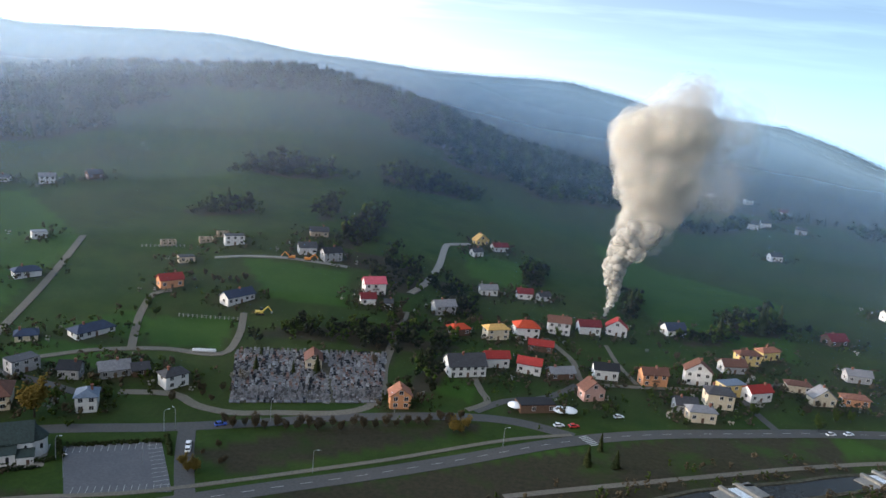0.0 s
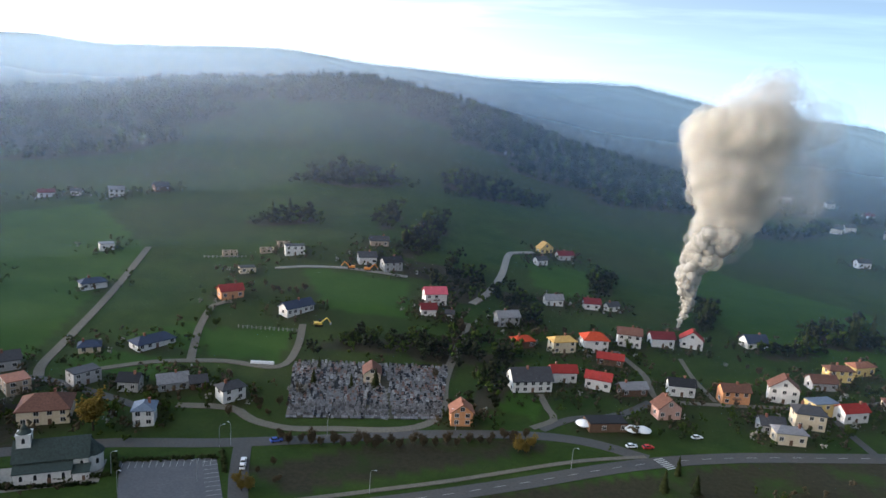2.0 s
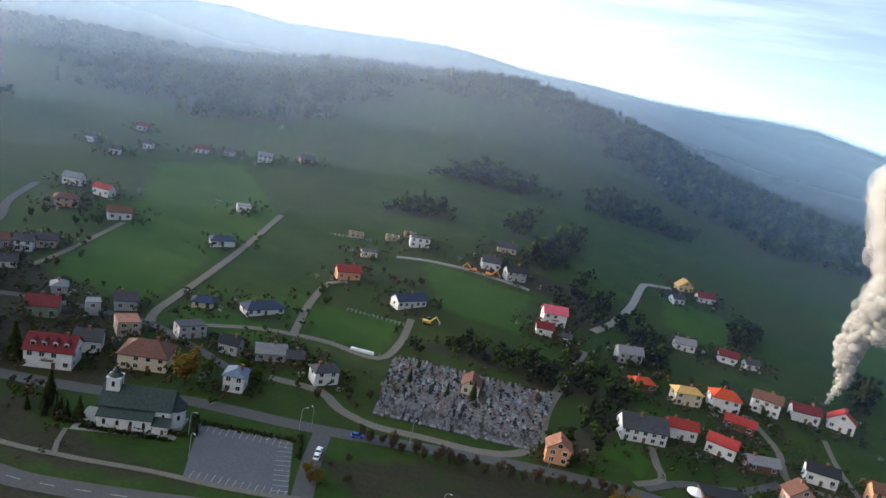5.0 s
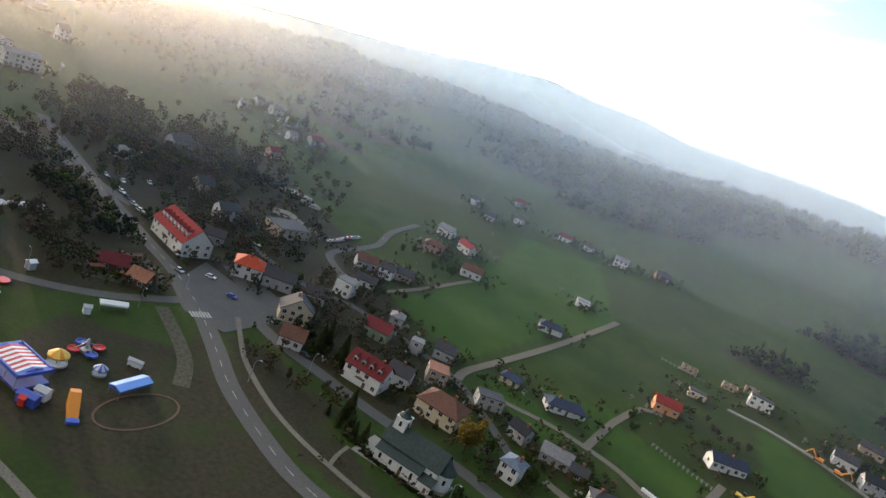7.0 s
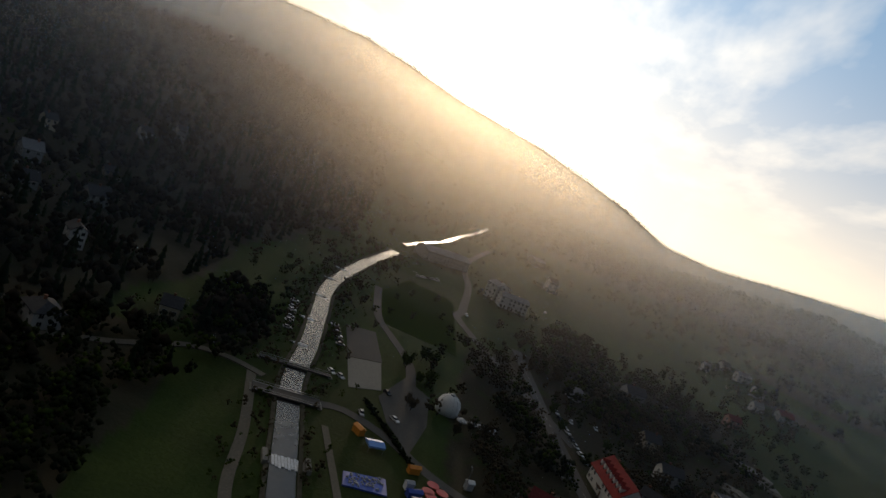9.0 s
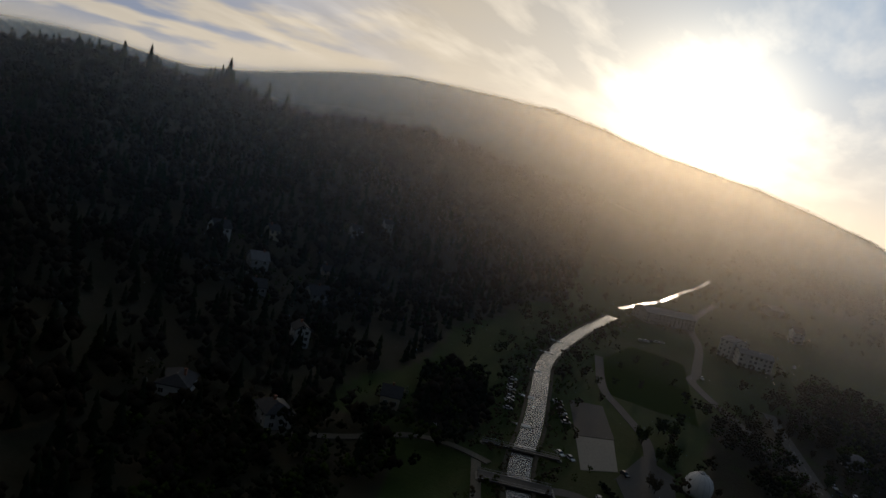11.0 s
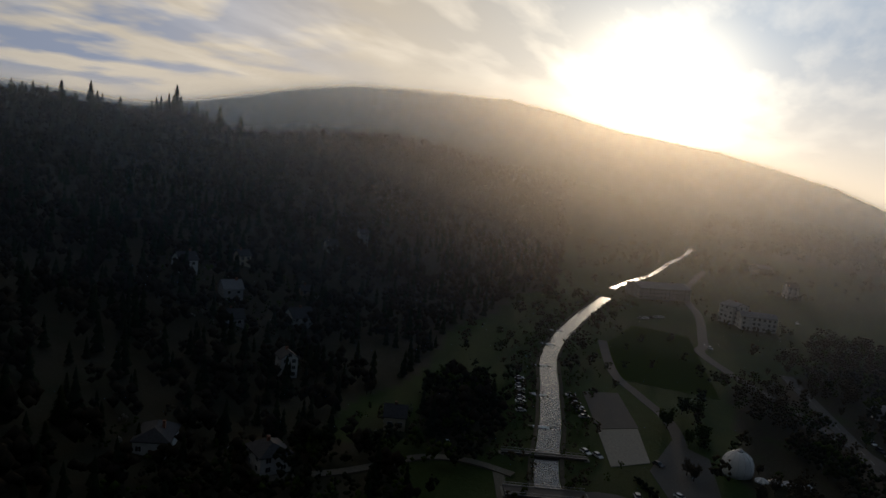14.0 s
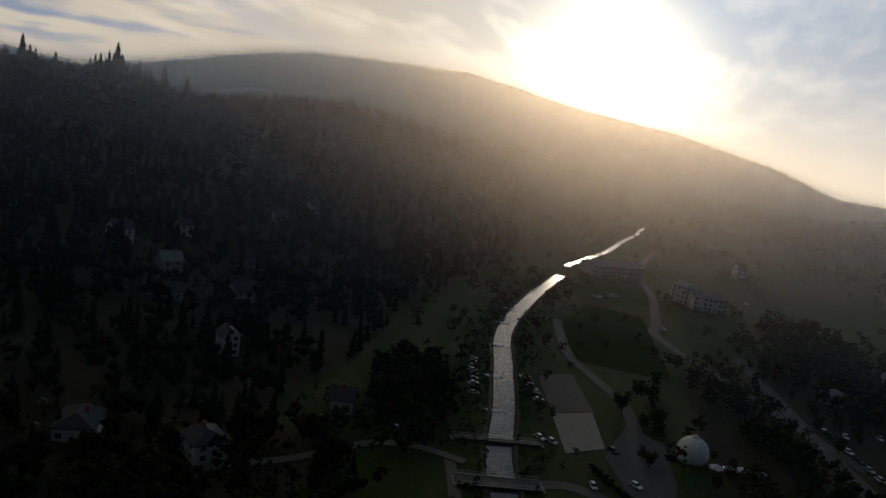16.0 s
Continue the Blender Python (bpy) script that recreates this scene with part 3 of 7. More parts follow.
ribbon("water", [(-1091.5, -11.4), (-974.7, -14.6), (-900.7, -20.8), (-780.4, -27.6), (-694.7, -39.9), (-650.8, -45.7)], 5.5, M["water"], 0.32, "river glinting golden beyond the bend", "river")
ribbon("water", [(-1594.7, 65.4), (-1545.8, 66.5), (-1485, 66.1)], 10, M["water"], 0.32, "short glinting stretch of far river", "river")
for off, lab in ((-5.2, "stone bank along the river"), (5.2, "stone bank along the river")):
    p = np.array(RIVER[7:], float)
    al = np.gradient(p, axis=0)
    al /= np.linalg.norm(al, axis=1)[:, None]
    ribbon("embankment", (p + np.stack([al[:, 1], -al[:, 0]], 1) * off).tolist(), 1.4, M["soil_bank"], 0.6, lab, "embankment")


def weir(x, y, yaw, w=15, d=5, wing=0):
    e = new("weir")
    tagged(e, "grey concrete weir with a white spill of water", "weir", "weirs in the river")
    bm = bmesh.new()
    box(bm, -w / 2, -d / 2, -0.5, w / 2, d / 2, 0.45)
    for s in (-1, 1):
        if d > 1:
            box(bm, s * w / 2 - 0.8, -d / 2 - 1, -0.5, s * w / 2 + 0.8, d / 2 + 1, 1.5)
        if wing:
            box(bm, s * (w / 2 + wing / 2) - wing / 2, -d / 2, -0.5, s * (w / 2 + wing / 2) + wing / 2, d / 2, 0.6)
    bmesh.ops.bevel(bm, geom=bm.edges[:], offset=0.08, segments=1)
    part("apron", bm, M["concrete"], e)
    for i in range(9):
        x0 = -w / 3 + i * w / 13.5
        bm = bmesh.new()
        box(bm, x0, -d / 2 - 0.6 - 0.5 * (i % 3), 0.2, x0 + w / 16, d / 2 + 0.3 * (i % 2), 0.5 + 0.05 * (i % 2))
        part("spill", bm, M["foam"], e, "white water")
    e.matrix_world = pose(x, y, 0, 0, 0, yaw)


weir(-219.4, 18.5, 115, 13.5, 5)
weir(-167.8, 38.6, 125.2, 14.3, 9, 9)
weir(-347.5, -24.8, 101.1, 9.5, 0.8)
weir(-390.1, -35.6, 103.9, 9.6, 0.7)
weir(-432.1, -43.4, 100.9, 9.6, 0.7)
weir(-466.4, -47.5, 95.9, 9.6, 0.7)
weir(-312.1, -14.4, 111.4, 9.5, 0.8)
weir(71.5, 233.3, 39.7, 7.6, 9, 6)
weir(126.8, 261.4, 38.1, 7.1, 9, 6)


def bridge(x, y, yaw, length, width, label, rail=1.0):
    e = tagged(new("bridge"), label, "bridge")
    bm = bmesh.new()
    box(bm, -length / 2, -width / 2, 0.5, length / 2, width / 2, 1.1)
    part("deck", bm, M["asphalt"], e)
    for s in (-1, 1):
        bm = bmesh.new()
        box(bm, -length / 2, s * width / 2 - 0.12, 1.1, length / 2, s * width / 2 + 0.12, 1.25)
        box(bm, -length / 2, s * width / 2 - 0.06, 1.1 + rail - 0.1, length / 2, s * width / 2 + 0.06, 1.1 + rail)
        for k in range(int(length / 2) + 1):
            box(bm, -length / 2 + k * 2 - 0.05, s * width / 2 - 0.05, 1.1, -length / 2 + k * 2 + 0.05, s * width / 2 + 0.05, 1.1 + rail)
        part("railing", bm, M["metal"], e)
        bm = bmesh.new()
        box(bm, s * length / 2 - 0.8, -width / 2, -1, s * length / 2 + 0.8, width / 2, 0.5)
        part("abutment", bm, M["concrete"], e)
    e.matrix_world = pose(x, y, 0, 0, 0, yaw)


bridge(-259.6, 1.2, 115, 25.1, 6, "asphalt road bridge over the river")
bridge(-286.7, -6.4, 114.8, 29.3, 2, "narrow footbridge over the river")
bridge(157.8, 271.6, 286.2, 19.3, 6, "concrete road bridge with pale railings")

# ---- haze and smoke ----


def haze_ring(radius, alpha, east, mat, label):
    """A thin upright curtain of haze, curved round the valley; it thins out above the ridges and close to the land."""
    az = np.radians(np.arange(0, 360, 1.0))
    az_deg = np.degrees(az)
    rows = 36
    x, y = HUB[0] - radius * np.sin(az), HUB[1] + radius * np.cos(az)
    foot = relief(x, y)
    reach = np.linspace(420, 3300, 64)[:, None]
    slope = ((relief(HUB[0] - reach * np.sin(az), HUB[1] + reach * np.cos(az)) - 108) / reach).max(0)
    slope = np.convolve(np.concatenate([slope[-2:], slope, slope[:2]]), np.ones(5) / 5, "valid")
    edge = 0.009 if radius > 900 else 0.03
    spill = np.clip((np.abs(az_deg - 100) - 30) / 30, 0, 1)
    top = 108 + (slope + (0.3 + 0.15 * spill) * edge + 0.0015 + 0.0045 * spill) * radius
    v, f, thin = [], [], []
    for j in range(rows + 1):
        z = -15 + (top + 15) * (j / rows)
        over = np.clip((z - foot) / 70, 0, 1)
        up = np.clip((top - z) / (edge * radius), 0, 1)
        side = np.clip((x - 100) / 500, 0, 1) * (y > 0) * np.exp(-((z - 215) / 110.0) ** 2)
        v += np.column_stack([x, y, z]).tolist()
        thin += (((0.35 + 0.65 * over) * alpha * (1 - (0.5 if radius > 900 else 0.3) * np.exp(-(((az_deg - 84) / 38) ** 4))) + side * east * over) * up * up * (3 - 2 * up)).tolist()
    n_ = len(x)
    for j in range(rows):
        f += [(j * n_ + i, j * n_ + (i + 1) % n_, (j + 1) * n_ + (i + 1) % n_, (j + 1) * n_ + i) for i in range(n_)]
    me = mesh_of("haze", v, f, mat, True)
    me.attributes.new("thin", "FLOAT", "POINT").data.foreach_set("value", np.array(thin, np.float32))
    return tagged(new("haze", me), label, "haze", kind="stuff")


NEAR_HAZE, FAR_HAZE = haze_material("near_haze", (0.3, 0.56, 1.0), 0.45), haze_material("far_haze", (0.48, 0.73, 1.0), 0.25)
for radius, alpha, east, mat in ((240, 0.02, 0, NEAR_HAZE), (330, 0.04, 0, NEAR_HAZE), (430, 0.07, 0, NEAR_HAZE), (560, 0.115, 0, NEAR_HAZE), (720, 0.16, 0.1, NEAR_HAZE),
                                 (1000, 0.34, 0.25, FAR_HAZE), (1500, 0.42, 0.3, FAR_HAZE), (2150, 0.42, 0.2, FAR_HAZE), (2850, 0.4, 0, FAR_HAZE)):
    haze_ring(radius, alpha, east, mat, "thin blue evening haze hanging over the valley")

smoke_mat = bpy.data.materials.new("smoke")
smoke_mat.use_nodes = True
k = Nodes(smoke_mat.node_tree)
at = k.add("ShaderNodeNewGeometry").outputs["Position"]
c = k.mix(k.ramp(k.noise(at, 0.05, 5), 0.3, 0.7), (0.5, 0.49, 0.45), (0.6, 0.585, 0.525))
d, t = k.add("ShaderNodeBsdfDiffuse"), k.add("ShaderNodeBsdfTranslucent")
k.link(c, d.inputs[0])
k.link(c, t.inputs[0])
both = k.add("ShaderNodeMixShader")
both.inputs[0].default_value = 0.5
k.link(d.outputs[0], both.inputs[1])
k.link(t.outputs[0], both.inputs[2])
bump = k.add("ShaderNodeBump", Strength=0.15, Distance=2.0)
k.link(k.noise(at, 0.16, 5, 0.6), bump.inputs["Height"])
k.link(bump.outputs[0], d.inputs["Normal"])
o = k.tree.nodes.new("ShaderNodeOutputMaterial")
k.link(both.outputs[0], o.inputs[0])
puff_mat = veil_material("smoke_puff", (0.74, 0.72, 0.66), 0.2, 4000, 0.06)
thin_mat = veil_material("smoke_veil", (0.78, 0.77, 0.73), 0.05, 4000, 0.05)

SMOKE_AT = (32.6, 416.0)
SMOKE_FOOT, SMOKE_RISE = level(*SMOKE_AT), 130.0
plume = new("smoke_plume")
tagged(plume, "thick pale smoke column rising from a garden fire", "smoke", kind="stuff")


RISE = [0, 0.115, 0.29, 0.385, 0.515, 0.62, 0.74, 0.85, 0.96, 1.05]
DRIFT = [0, 3, 5, 10, 20, 18, 15, 16, 24, 34]
REACH = [1.1, 4.2, 8.5, 13.0, 17.0, 20.5, 22.5, 23, 20, 11]


def wander(s):
    """Sideways drift of the smoke, with the slow sway of its lower part."""
    return np.interp(s, RISE, DRIFT) + 2.4 * np.sin(s * 21) * np.clip(s * 6, 0, 1) * np.clip(1.2 - s, 0, 1)


def column(name, mat, lo, hi, swell, rough, seed):
    """A billowing column: rings lofted up the rising line, heaved out by several sizes of lumps."""
    up, around = 200, 96
    off = Vector((seed * 3.1, seed * 7.7, 0))
    s = np.linspace(lo, hi, up)
    z, drift, reach = SMOKE_FOOT + SMOKE_RISE * s, wander(s), np.interp(s, RISE, REACH) * swell
    reach *= np.sqrt(np.clip((hi - s) / 0.18, 0.0004, 1))
    v, f = [], []
    for i in range(up):
        for j in range(around):
            t = 2 * math.pi * j / around
            d = Vector((math.cos(t), math.sin(t), 0))
            p = d * reach[i] + Vector((drift[i], 0, z[i]))
            big, mid = noise.noise(p * 0.05 + off), abs(noise.noise(p * 0.11 + off)) * 2 - 0.4
            heave = 1 + rough * (0.6 * big - 0.4 * mid)
            v.append((SMOKE_AT[0] + drift[i] + d.x * reach[i] * heave, SMOKE_AT[1] + d.y * reach[i] * heave, z[i] + 2 * big))
    for i in range(up - 1):
        f += [(i * around + j, i * around + (j + 1) % around, (i + 1) * around + (j + 1) % around, (i + 1) * around + j) for j in range(around)]
    f += [tuple(range(around - 1, -1, -1)), tuple((up - 1) * around + j for j in range(around))]
    ob = new(name, mesh_of(name, v, f, mat, True))
    ob.parent = plume
    return ob


column("core", smoke_mat, 0.0, 0.52, 0.5, 0.9, 1)


def billows(name, mat, count, seed, lo, hi, inner, outer, small, large, lean=0.0):
    """Soft overlapping puffs crowding the outside of the column."""
    rng = np.random.default_rng(seed)
    bm = bmesh.new()
    bmesh.ops.create_icosphere(bm, subdivisions=2, radius=1)
    unit = np.array([v.co for v in bm.verts])
    tris = np.array([[v.index for v in q.verts] for q in bm.faces])
    bm.free()
    s = lo + (hi - lo) * ((np.arange(count) + rng.random(count)) / count) ** 0.75
    drift, reach = wander(s), np.interp(s, RISE, REACH)
    a, q, size = rng.uniform(0, 6.28, count), rng.uniform(inner, outer, count), reach * rng.uniform(small, large, count)
    mid = np.stack([SMOKE_AT[0] + drift + np.cos(a) * reach * q + lean * reach, SMOKE_AT[1] + np.sin(a) * reach * q, SMOKE_FOOT + SMOKE_RISE * s + rng.uniform(-1, 2, count)], -1)
    wave = rng.normal(0, 1.9, (count, 3, 3))
    lump = np.sin(np.einsum("vi,cki->ckv", unit, wave) + rng.uniform(0, 6, (count, 3, 1))).sum(1) * 0.11
    v = mid[:, None] + unit[None] * (size[:, None] * (1 + lump))[..., None]
    f = (tris[None] + (np.arange(count) * len(unit))[:, None, None]).reshape(-1, 3)
    me = tri_mesh(name, v.reshape(-1, 3), f, mat)
    me.shade_smooth()
    ob = new(name, me)
    ob.parent = plume


bm = bmesh.new()
lathe(bm, [(2.4, -0.5), (2.0, 0.4), (0.9, 0.9), (0.2, 1.1)], 9)
fire = part("embers", bm, M["bark"], None)
fire.matrix_world = pose(SMOKE_AT[0], SMOKE_AT[1], level(*SMOKE_AT))
tagged(fire, "charred heap of garden waste under the smoke", "bonfire")

# ---- houses ----


def pane_mesh(name, w, h, depth, mat):
    bm = bmesh.new()
    box(bm, -w / 2, -depth, 0, w / 2, 0.03, h)
    me = bpy.data.meshes.new(name)
    bm.normal_update()
    bm.to_mesh(me)
    bm.free()
    me.materials.append(mat)
    return me


def frame_mesh(w, h, t=0.12):
    bm = bmesh.new()
    for x0, z0, x1, z1 in ((-w / 2 - t, -t, w / 2 + t, 0), (-w / 2 - t, h, w / 2 + t, h + t), (-w / 2 - t, 0, -w / 2, h), (w / 2, 0, w / 2 + t, h), (-0.04, 0, 0.04, h)):
        box(bm, x0, -0.1, z0, x1, 0.03, z1)
    me = bpy.data.meshes.new("window_frame")
    bm.normal_update()
    bm.to_mesh(me)
    bm.free()
    me.materials.append(M["frame"])
    return me


PANE, FRAME = pane_mesh("pane", 1.5, 1.5, 0.05, M["glass"]), frame_mesh(1.5, 1.5)
DOOR = pane_mesh("door", 1.2, 2.1, 0.07, M["door"])


def roof_bmesh(kind, w, d, h, over, rise):
    """A roof shell with thickness; its eaves stand over the walls."""
    bm = bmesh.new()
    x0, x1, y0, y1, e, t = -w / 2 - over, w / 2 + over, -over, d + over, h - 0.15, 0.28
    if kind == "flat":
        box(bm, x0 + 0.2, y0 + 0.2, h, x1 - 0.2, y1 - 0.2, h + 0.35)
        box(bm, -w / 2, 0, h + 0.35, w / 2, d, h + 0.42)
    elif kind == "gx":
        m = d / 2
        prof = ((y0, e), (m, h + rise), (y1, e), (y1, e + t), (m, h + rise + t), (y0, e + t))
        pts = [(x, y, z) for x in (x0, x1) for y, z in prof]
        solid(bm, pts, [(0, 1, 4, 5), (1, 2, 3, 4), (6, 11, 10, 7), (7, 10, 9, 8), (5, 4, 10, 11), (4, 3, 9, 10), (0, 6, 7, 1), (1, 7, 8, 2), (0, 5, 11, 6), (2, 8, 9, 3)])
    elif kind == "gy":
        prof = ((x0, e), (0, h + rise), (x1, e), (x1, e + t), (0, h + rise + t), (x0, e + t))
        pts = [(x, y, z) for y in (y0, y1) for x, z in prof]
        solid(bm, pts, [(0, 1, 4, 5), (1, 2, 3, 4), (6, 11, 10, 7), (7, 10, 9, 8), (5, 4, 10, 11), (4, 3, 9, 10), (0, 6, 7, 1), (1, 7, 8, 2), (0, 5, 11, 6), (2, 8, 9, 3)])
    else:
        inset = min(w, d) * 0.42
        if w >= d:
            ridge = ((x0 + inset, (y0 + y1) / 2), (x1 - inset, (y0 + y1) / 2))
        else:
            ridge = ((0, y0 + inset), (0, y1 - inset))
        pts = [(x0, y0, e), (x1, y0, e), (x1, y1, e), (x0, y1, e), (x0, y0, e + t), (x1, y0, e + t), (x1, y1, e + t), (x0, y1, e + t),
               (*ridge[0], h + rise), (*ridge[1], h + rise)]
        tops = [(4, 5, 9, 8), (5, 6, 9), (6, 7, 8, 9), (7, 4, 8)] if w >= d else [(4, 5, 8), (5, 6, 9, 8), (6, 7, 9), (7, 4, 8, 9)]
        solid(bm, pts, [(3, 2, 1, 0), (0, 1, 5, 4), (1, 2, 6, 5), (2, 3, 7, 6), (3, 0, 4, 7)] + tops)
    return bm


WORDS = {"flat": "flat", "gx": "pitched", "gy": "steep gabled", "hip": "hipped"}
TINT = {"slate": "dark slate", "ash": "pale grey", "navy": "dark blue", "wine": "deep red", "flame": "bright orange-red", "clay": "rusty clay",
        "blue_grey": "blue-grey", "moss": "dark green"}
dice = random.Random(4)
HOMES = []


def house(x, y, yaw, w, d, h, kind, wall, roof, name="house", where="", rise=None, windows=True):
    """One building: front wall on the line through x, y; its depth lies behind it."""
    HOMES.append((x - d / 2 * math.sin(radians(yaw)), y + d / 2 * math.cos(radians(yaw)), max(w, d) * 0.62))
    e = new(name)
    tint = TINT.get(roof, roof)
    tagged(e, f"{wall} {name.replace('_', ' ')} with a {tint} {WORDS[kind]} roof{where}", name.replace("_", " "), "houses of the village" if name == "house" else "")
    span = d if kind == "gx" else (w if kind == "gy" else min(w, d))
    rise = rise if rise is not None else span * (0.4 if kind in ("gx", "gy") else 0.3)
    bm = bmesh.new()
    if kind == "gx":
        prof = ((0, -2.5), (d, -2.5), (d, h), (d / 2, h + rise - 0.05), (0, h))
        solid(bm, [(sx, yy, zz) for sx in (-w / 2, w / 2) for yy, zz in prof],
              [(0, 1, 2, 3, 4), (9, 8, 7, 6, 5), (0, 5, 6, 1), (1, 6, 7, 2), (2, 7, 8, 3), (3, 8, 9, 4), (4, 9, 5, 0)])
    elif kind == "gy":
        prof = ((-w / 2, -2.5), (w / 2, -2.5), (w / 2, h), (0, h + rise - 0.05), (-w / 2, h))
        solid(bm, [(xx, sy, zz) for sy in (0, d) for xx, zz in prof],
              [(0, 1, 2, 3, 4), (9, 8, 7, 6, 5), (0, 5, 6, 1), (1, 6, 7, 2), (2, 7, 8, 3), (3, 8, 9, 4), (4, 9, 5, 0)])
    else:
        box(bm, -w / 2, 0, -2.5, w / 2, d, h)
    part("wall", bm, M["wall_" + wall], e)
    part("roof", roof_bmesh(kind, w, d, h, 0.6 if kind != "flat" else 0.1, rise), M["roof_" + roof], e)
    if kind != "flat" and name == "house":
        bm = bmesh.new()
        cx, cy = dice.uniform(-0.3, 0.3) * w, d * dice.uniform(0.42, 0.58)
        if kind == "gy":
            cx, cy = dice.uniform(-0.08, 0.08) * w, d * dice.uniform(0.3, 0.7)
        box(bm, cx - 0.4, cy - 0.4, h + rise * 0.5, cx + 0.4, cy + 0.4, h + rise + 1.0)
        box(bm, cx - 0.5, cy - 0.5, h + rise + 1.0, cx + 0.5, cy + 0.5, h + rise + 1.15)
        part("chimney", bm, M["brick"], e)
    if windows:
        storeys = max(1, int((h + 0.4) / 2.7))
        gap = h / storeys
        for floor_ in range(storeys):
            z = floor_ * gap + gap * 0.36
            scale = 0.75 if gap < 2.4 else 1.0
            faces_ = [("front", w, pose(0, 0, 0)), ("left", d, pose(-w / 2, d / 2, 0, 0, 0, -90)), ("right", d, pose(w / 2, d / 2, 0, 0, 0, 90))]
            for side, run, m in faces_:
                count = max(1, int(run / 3.3)) if side == "front" else max(1, int(run / 4.5))
                for k in range(count):
                    u = (k + 0.5) / count * run - run / 2
                    if side == "front" and floor_ == 0 and k == count // 2 and count > 2:
                        shared("door", DOOR, e, m @ pose(u, -0.03, 0.1))
                        continue
                    if dice.random() < 0.1:
                        continue
                    at = m @ pose(u, -0.03, z) @ Matrix.Diagonal((scale, 1, scale, 1))
                    win = shared("window", PANE, e, at)
                    shared("window_frame", FRAME, win, Matrix.Identity(4))
        if kind == "gy" and rise > 2.4:
            shared("window_frame", FRAME, shared("window", PANE, e, pose(0, -0.03, h + rise * 0.25)), Matrix.Identity(4))
        if kind == "gx" and h >= 5 and dice.random() < 0.35:
            bm = bmesh.new()
            box(bm, -1.8, -1.3, gap, 1.8, 0, gap + 0.15)
            for k in range(13):
                box(bm, -1.8 + k * 0.29, -1.3, gap + 0.15, -1.76 + k * 0.29, -1.24, gap + 1.05)
            box(bm, -1.8, -1.32, gap + 1.05, 1.8, -1.22, gap + 1.12)
            part("balcony", bm, M["wall_brown"], e, "dark wooden balcony")
    e.matrix_world = pose(x, y, min(level(x, y), level(x + 3, y), level(x - 3, y)), 0, 0, yaw)
    return e

def dormers(e, count, w, d, h, rise, wall, roof):
    """A row of small gabled dormers on the front slope of a pitched roof."""
    for k in range(count):
        x = ((k + 0.5) / count - 0.5) * w * 0.92
        y0, y1 = d * 0.12, d * 0.36
        z0, z1 = h + rise * 0.2, h + rise * 0.68
        bm = bmesh.new()
        box(bm, x - 0.75, y0, z0, x + 0.75, y1, z1)
        body = part("dormer", bm, M["wall_" + wall], e, "small gabled dormer")
        bm = bmesh.new()
        prof = ((-1.0, z1 - 0.1), (0, z1 + 0.75), (1.0, z1 - 0.1), (1.0, z1 + 0.05), (0, z1 + 0.92), (-1.0, z1 + 0.05))
        solid(bm, [(x + px, y, z) for y in (y0 - 0.25, y1 + 0.6) for px, z in prof],
              [(0, 1, 4, 5), (1, 2, 3, 4), (6, 11, 10, 7), (7, 10, 9, 8), (5, 4, 10, 11), (4, 3, 9, 10), (0, 6, 7, 1), (1, 7, 8, 2), (0, 5, 11, 6), (2, 8, 9, 3)])
        part("roof", bm, M["roof_" + roof], body)
        shared("window", PANE, body, pose(x, y0 - 0.03, z0 + 0.5) @ Matrix.Diagonal((0.8, 1, 0.7, 1)))


house(-284.3, 197.9, 42, 8.3, 8.7, 7.3, "flat", "white", "grey")
house(-299, 216.4, 58, 10.3, 6.1, 3.1, "gx", "white", "slate")
house(-399.4, 318.1, 29, 11.3, 7, 4.8, "gx", "white", "ash")
house(-374.3, 319.6, 11, 11.8, 6.3, 4.8, "gx", "white", "red")
house(-363.5, 290.1, 55, 12.3, 8.7, 5, "hip", "rose", "brown")
house(-331.8, 300.6, 59, 12, 7.1, 4.3, "gx", "white", "brown")
house(-313.3, 233.9, 46, 7.7, 6.7, 5.1, "gx", "white", "slate")
house(-312.3, 245, 56, 8.7, 6.5, 3.9, "gx", "rose", "slate")
house(-321.5, 226.8, 76, 11, 7.5, 4.1, "gx", "grey", "brown")
house(-271.4, 180, 67, 8.8, 8.2, 3.8, "gx", "white", "slate")
house(-249, 164.2, 74, 13.5, 8.4, 5.3, "gy", "cream", "slate")
house(-228.2, 155.5, 61, 8.7, 8.5, 3.9, "gx", "white", "brown")
dormers(house(-207.3, 175.9, 37, 15, 10.6, 6.1, "gx", "white", "wine"), 4, 15, 10.6, 6.1, 10.6 * 0.4, "white", "wine")
house(-210.6, 192.7, 42, 9, 7.9, 4.6, "gx", "white", "slate")
house(-245.7, 198.7, 43, 11.2, 7.9, 4.6, "gx", "sage", "wine")
house(-261.7, 217.1, 55, 6.1, 6.7, 3.5, "hip", "grey", "ash")
house(-236.6, 214.2, 52, 5.4, 5.9, 5.3, "flat", "grey", "ash")
house(-233.1, 226.8, 51, 8.7, 7.4, 4.3, "gx", "grey", "slate")
house(-213.5, 212.8, 60, 8.4, 9.3, 5.2, "flat", "tan", "clay")
house(-188.2, 197.7, 34, 16.4, 13.2, 5.4, "hip", "cream", "brown")
house(-197.6, 229.6, 66, 10.8, 7.2, 5, "flat", "grey", "slate")
house(-179.7, 229.9, 18, 7.7, 6.5, 4.2, "gx", "grey", "black")
house(-157.2, 209.9, 29, 7.1, 7.5, 6, "hip", "white", "blue_grey")
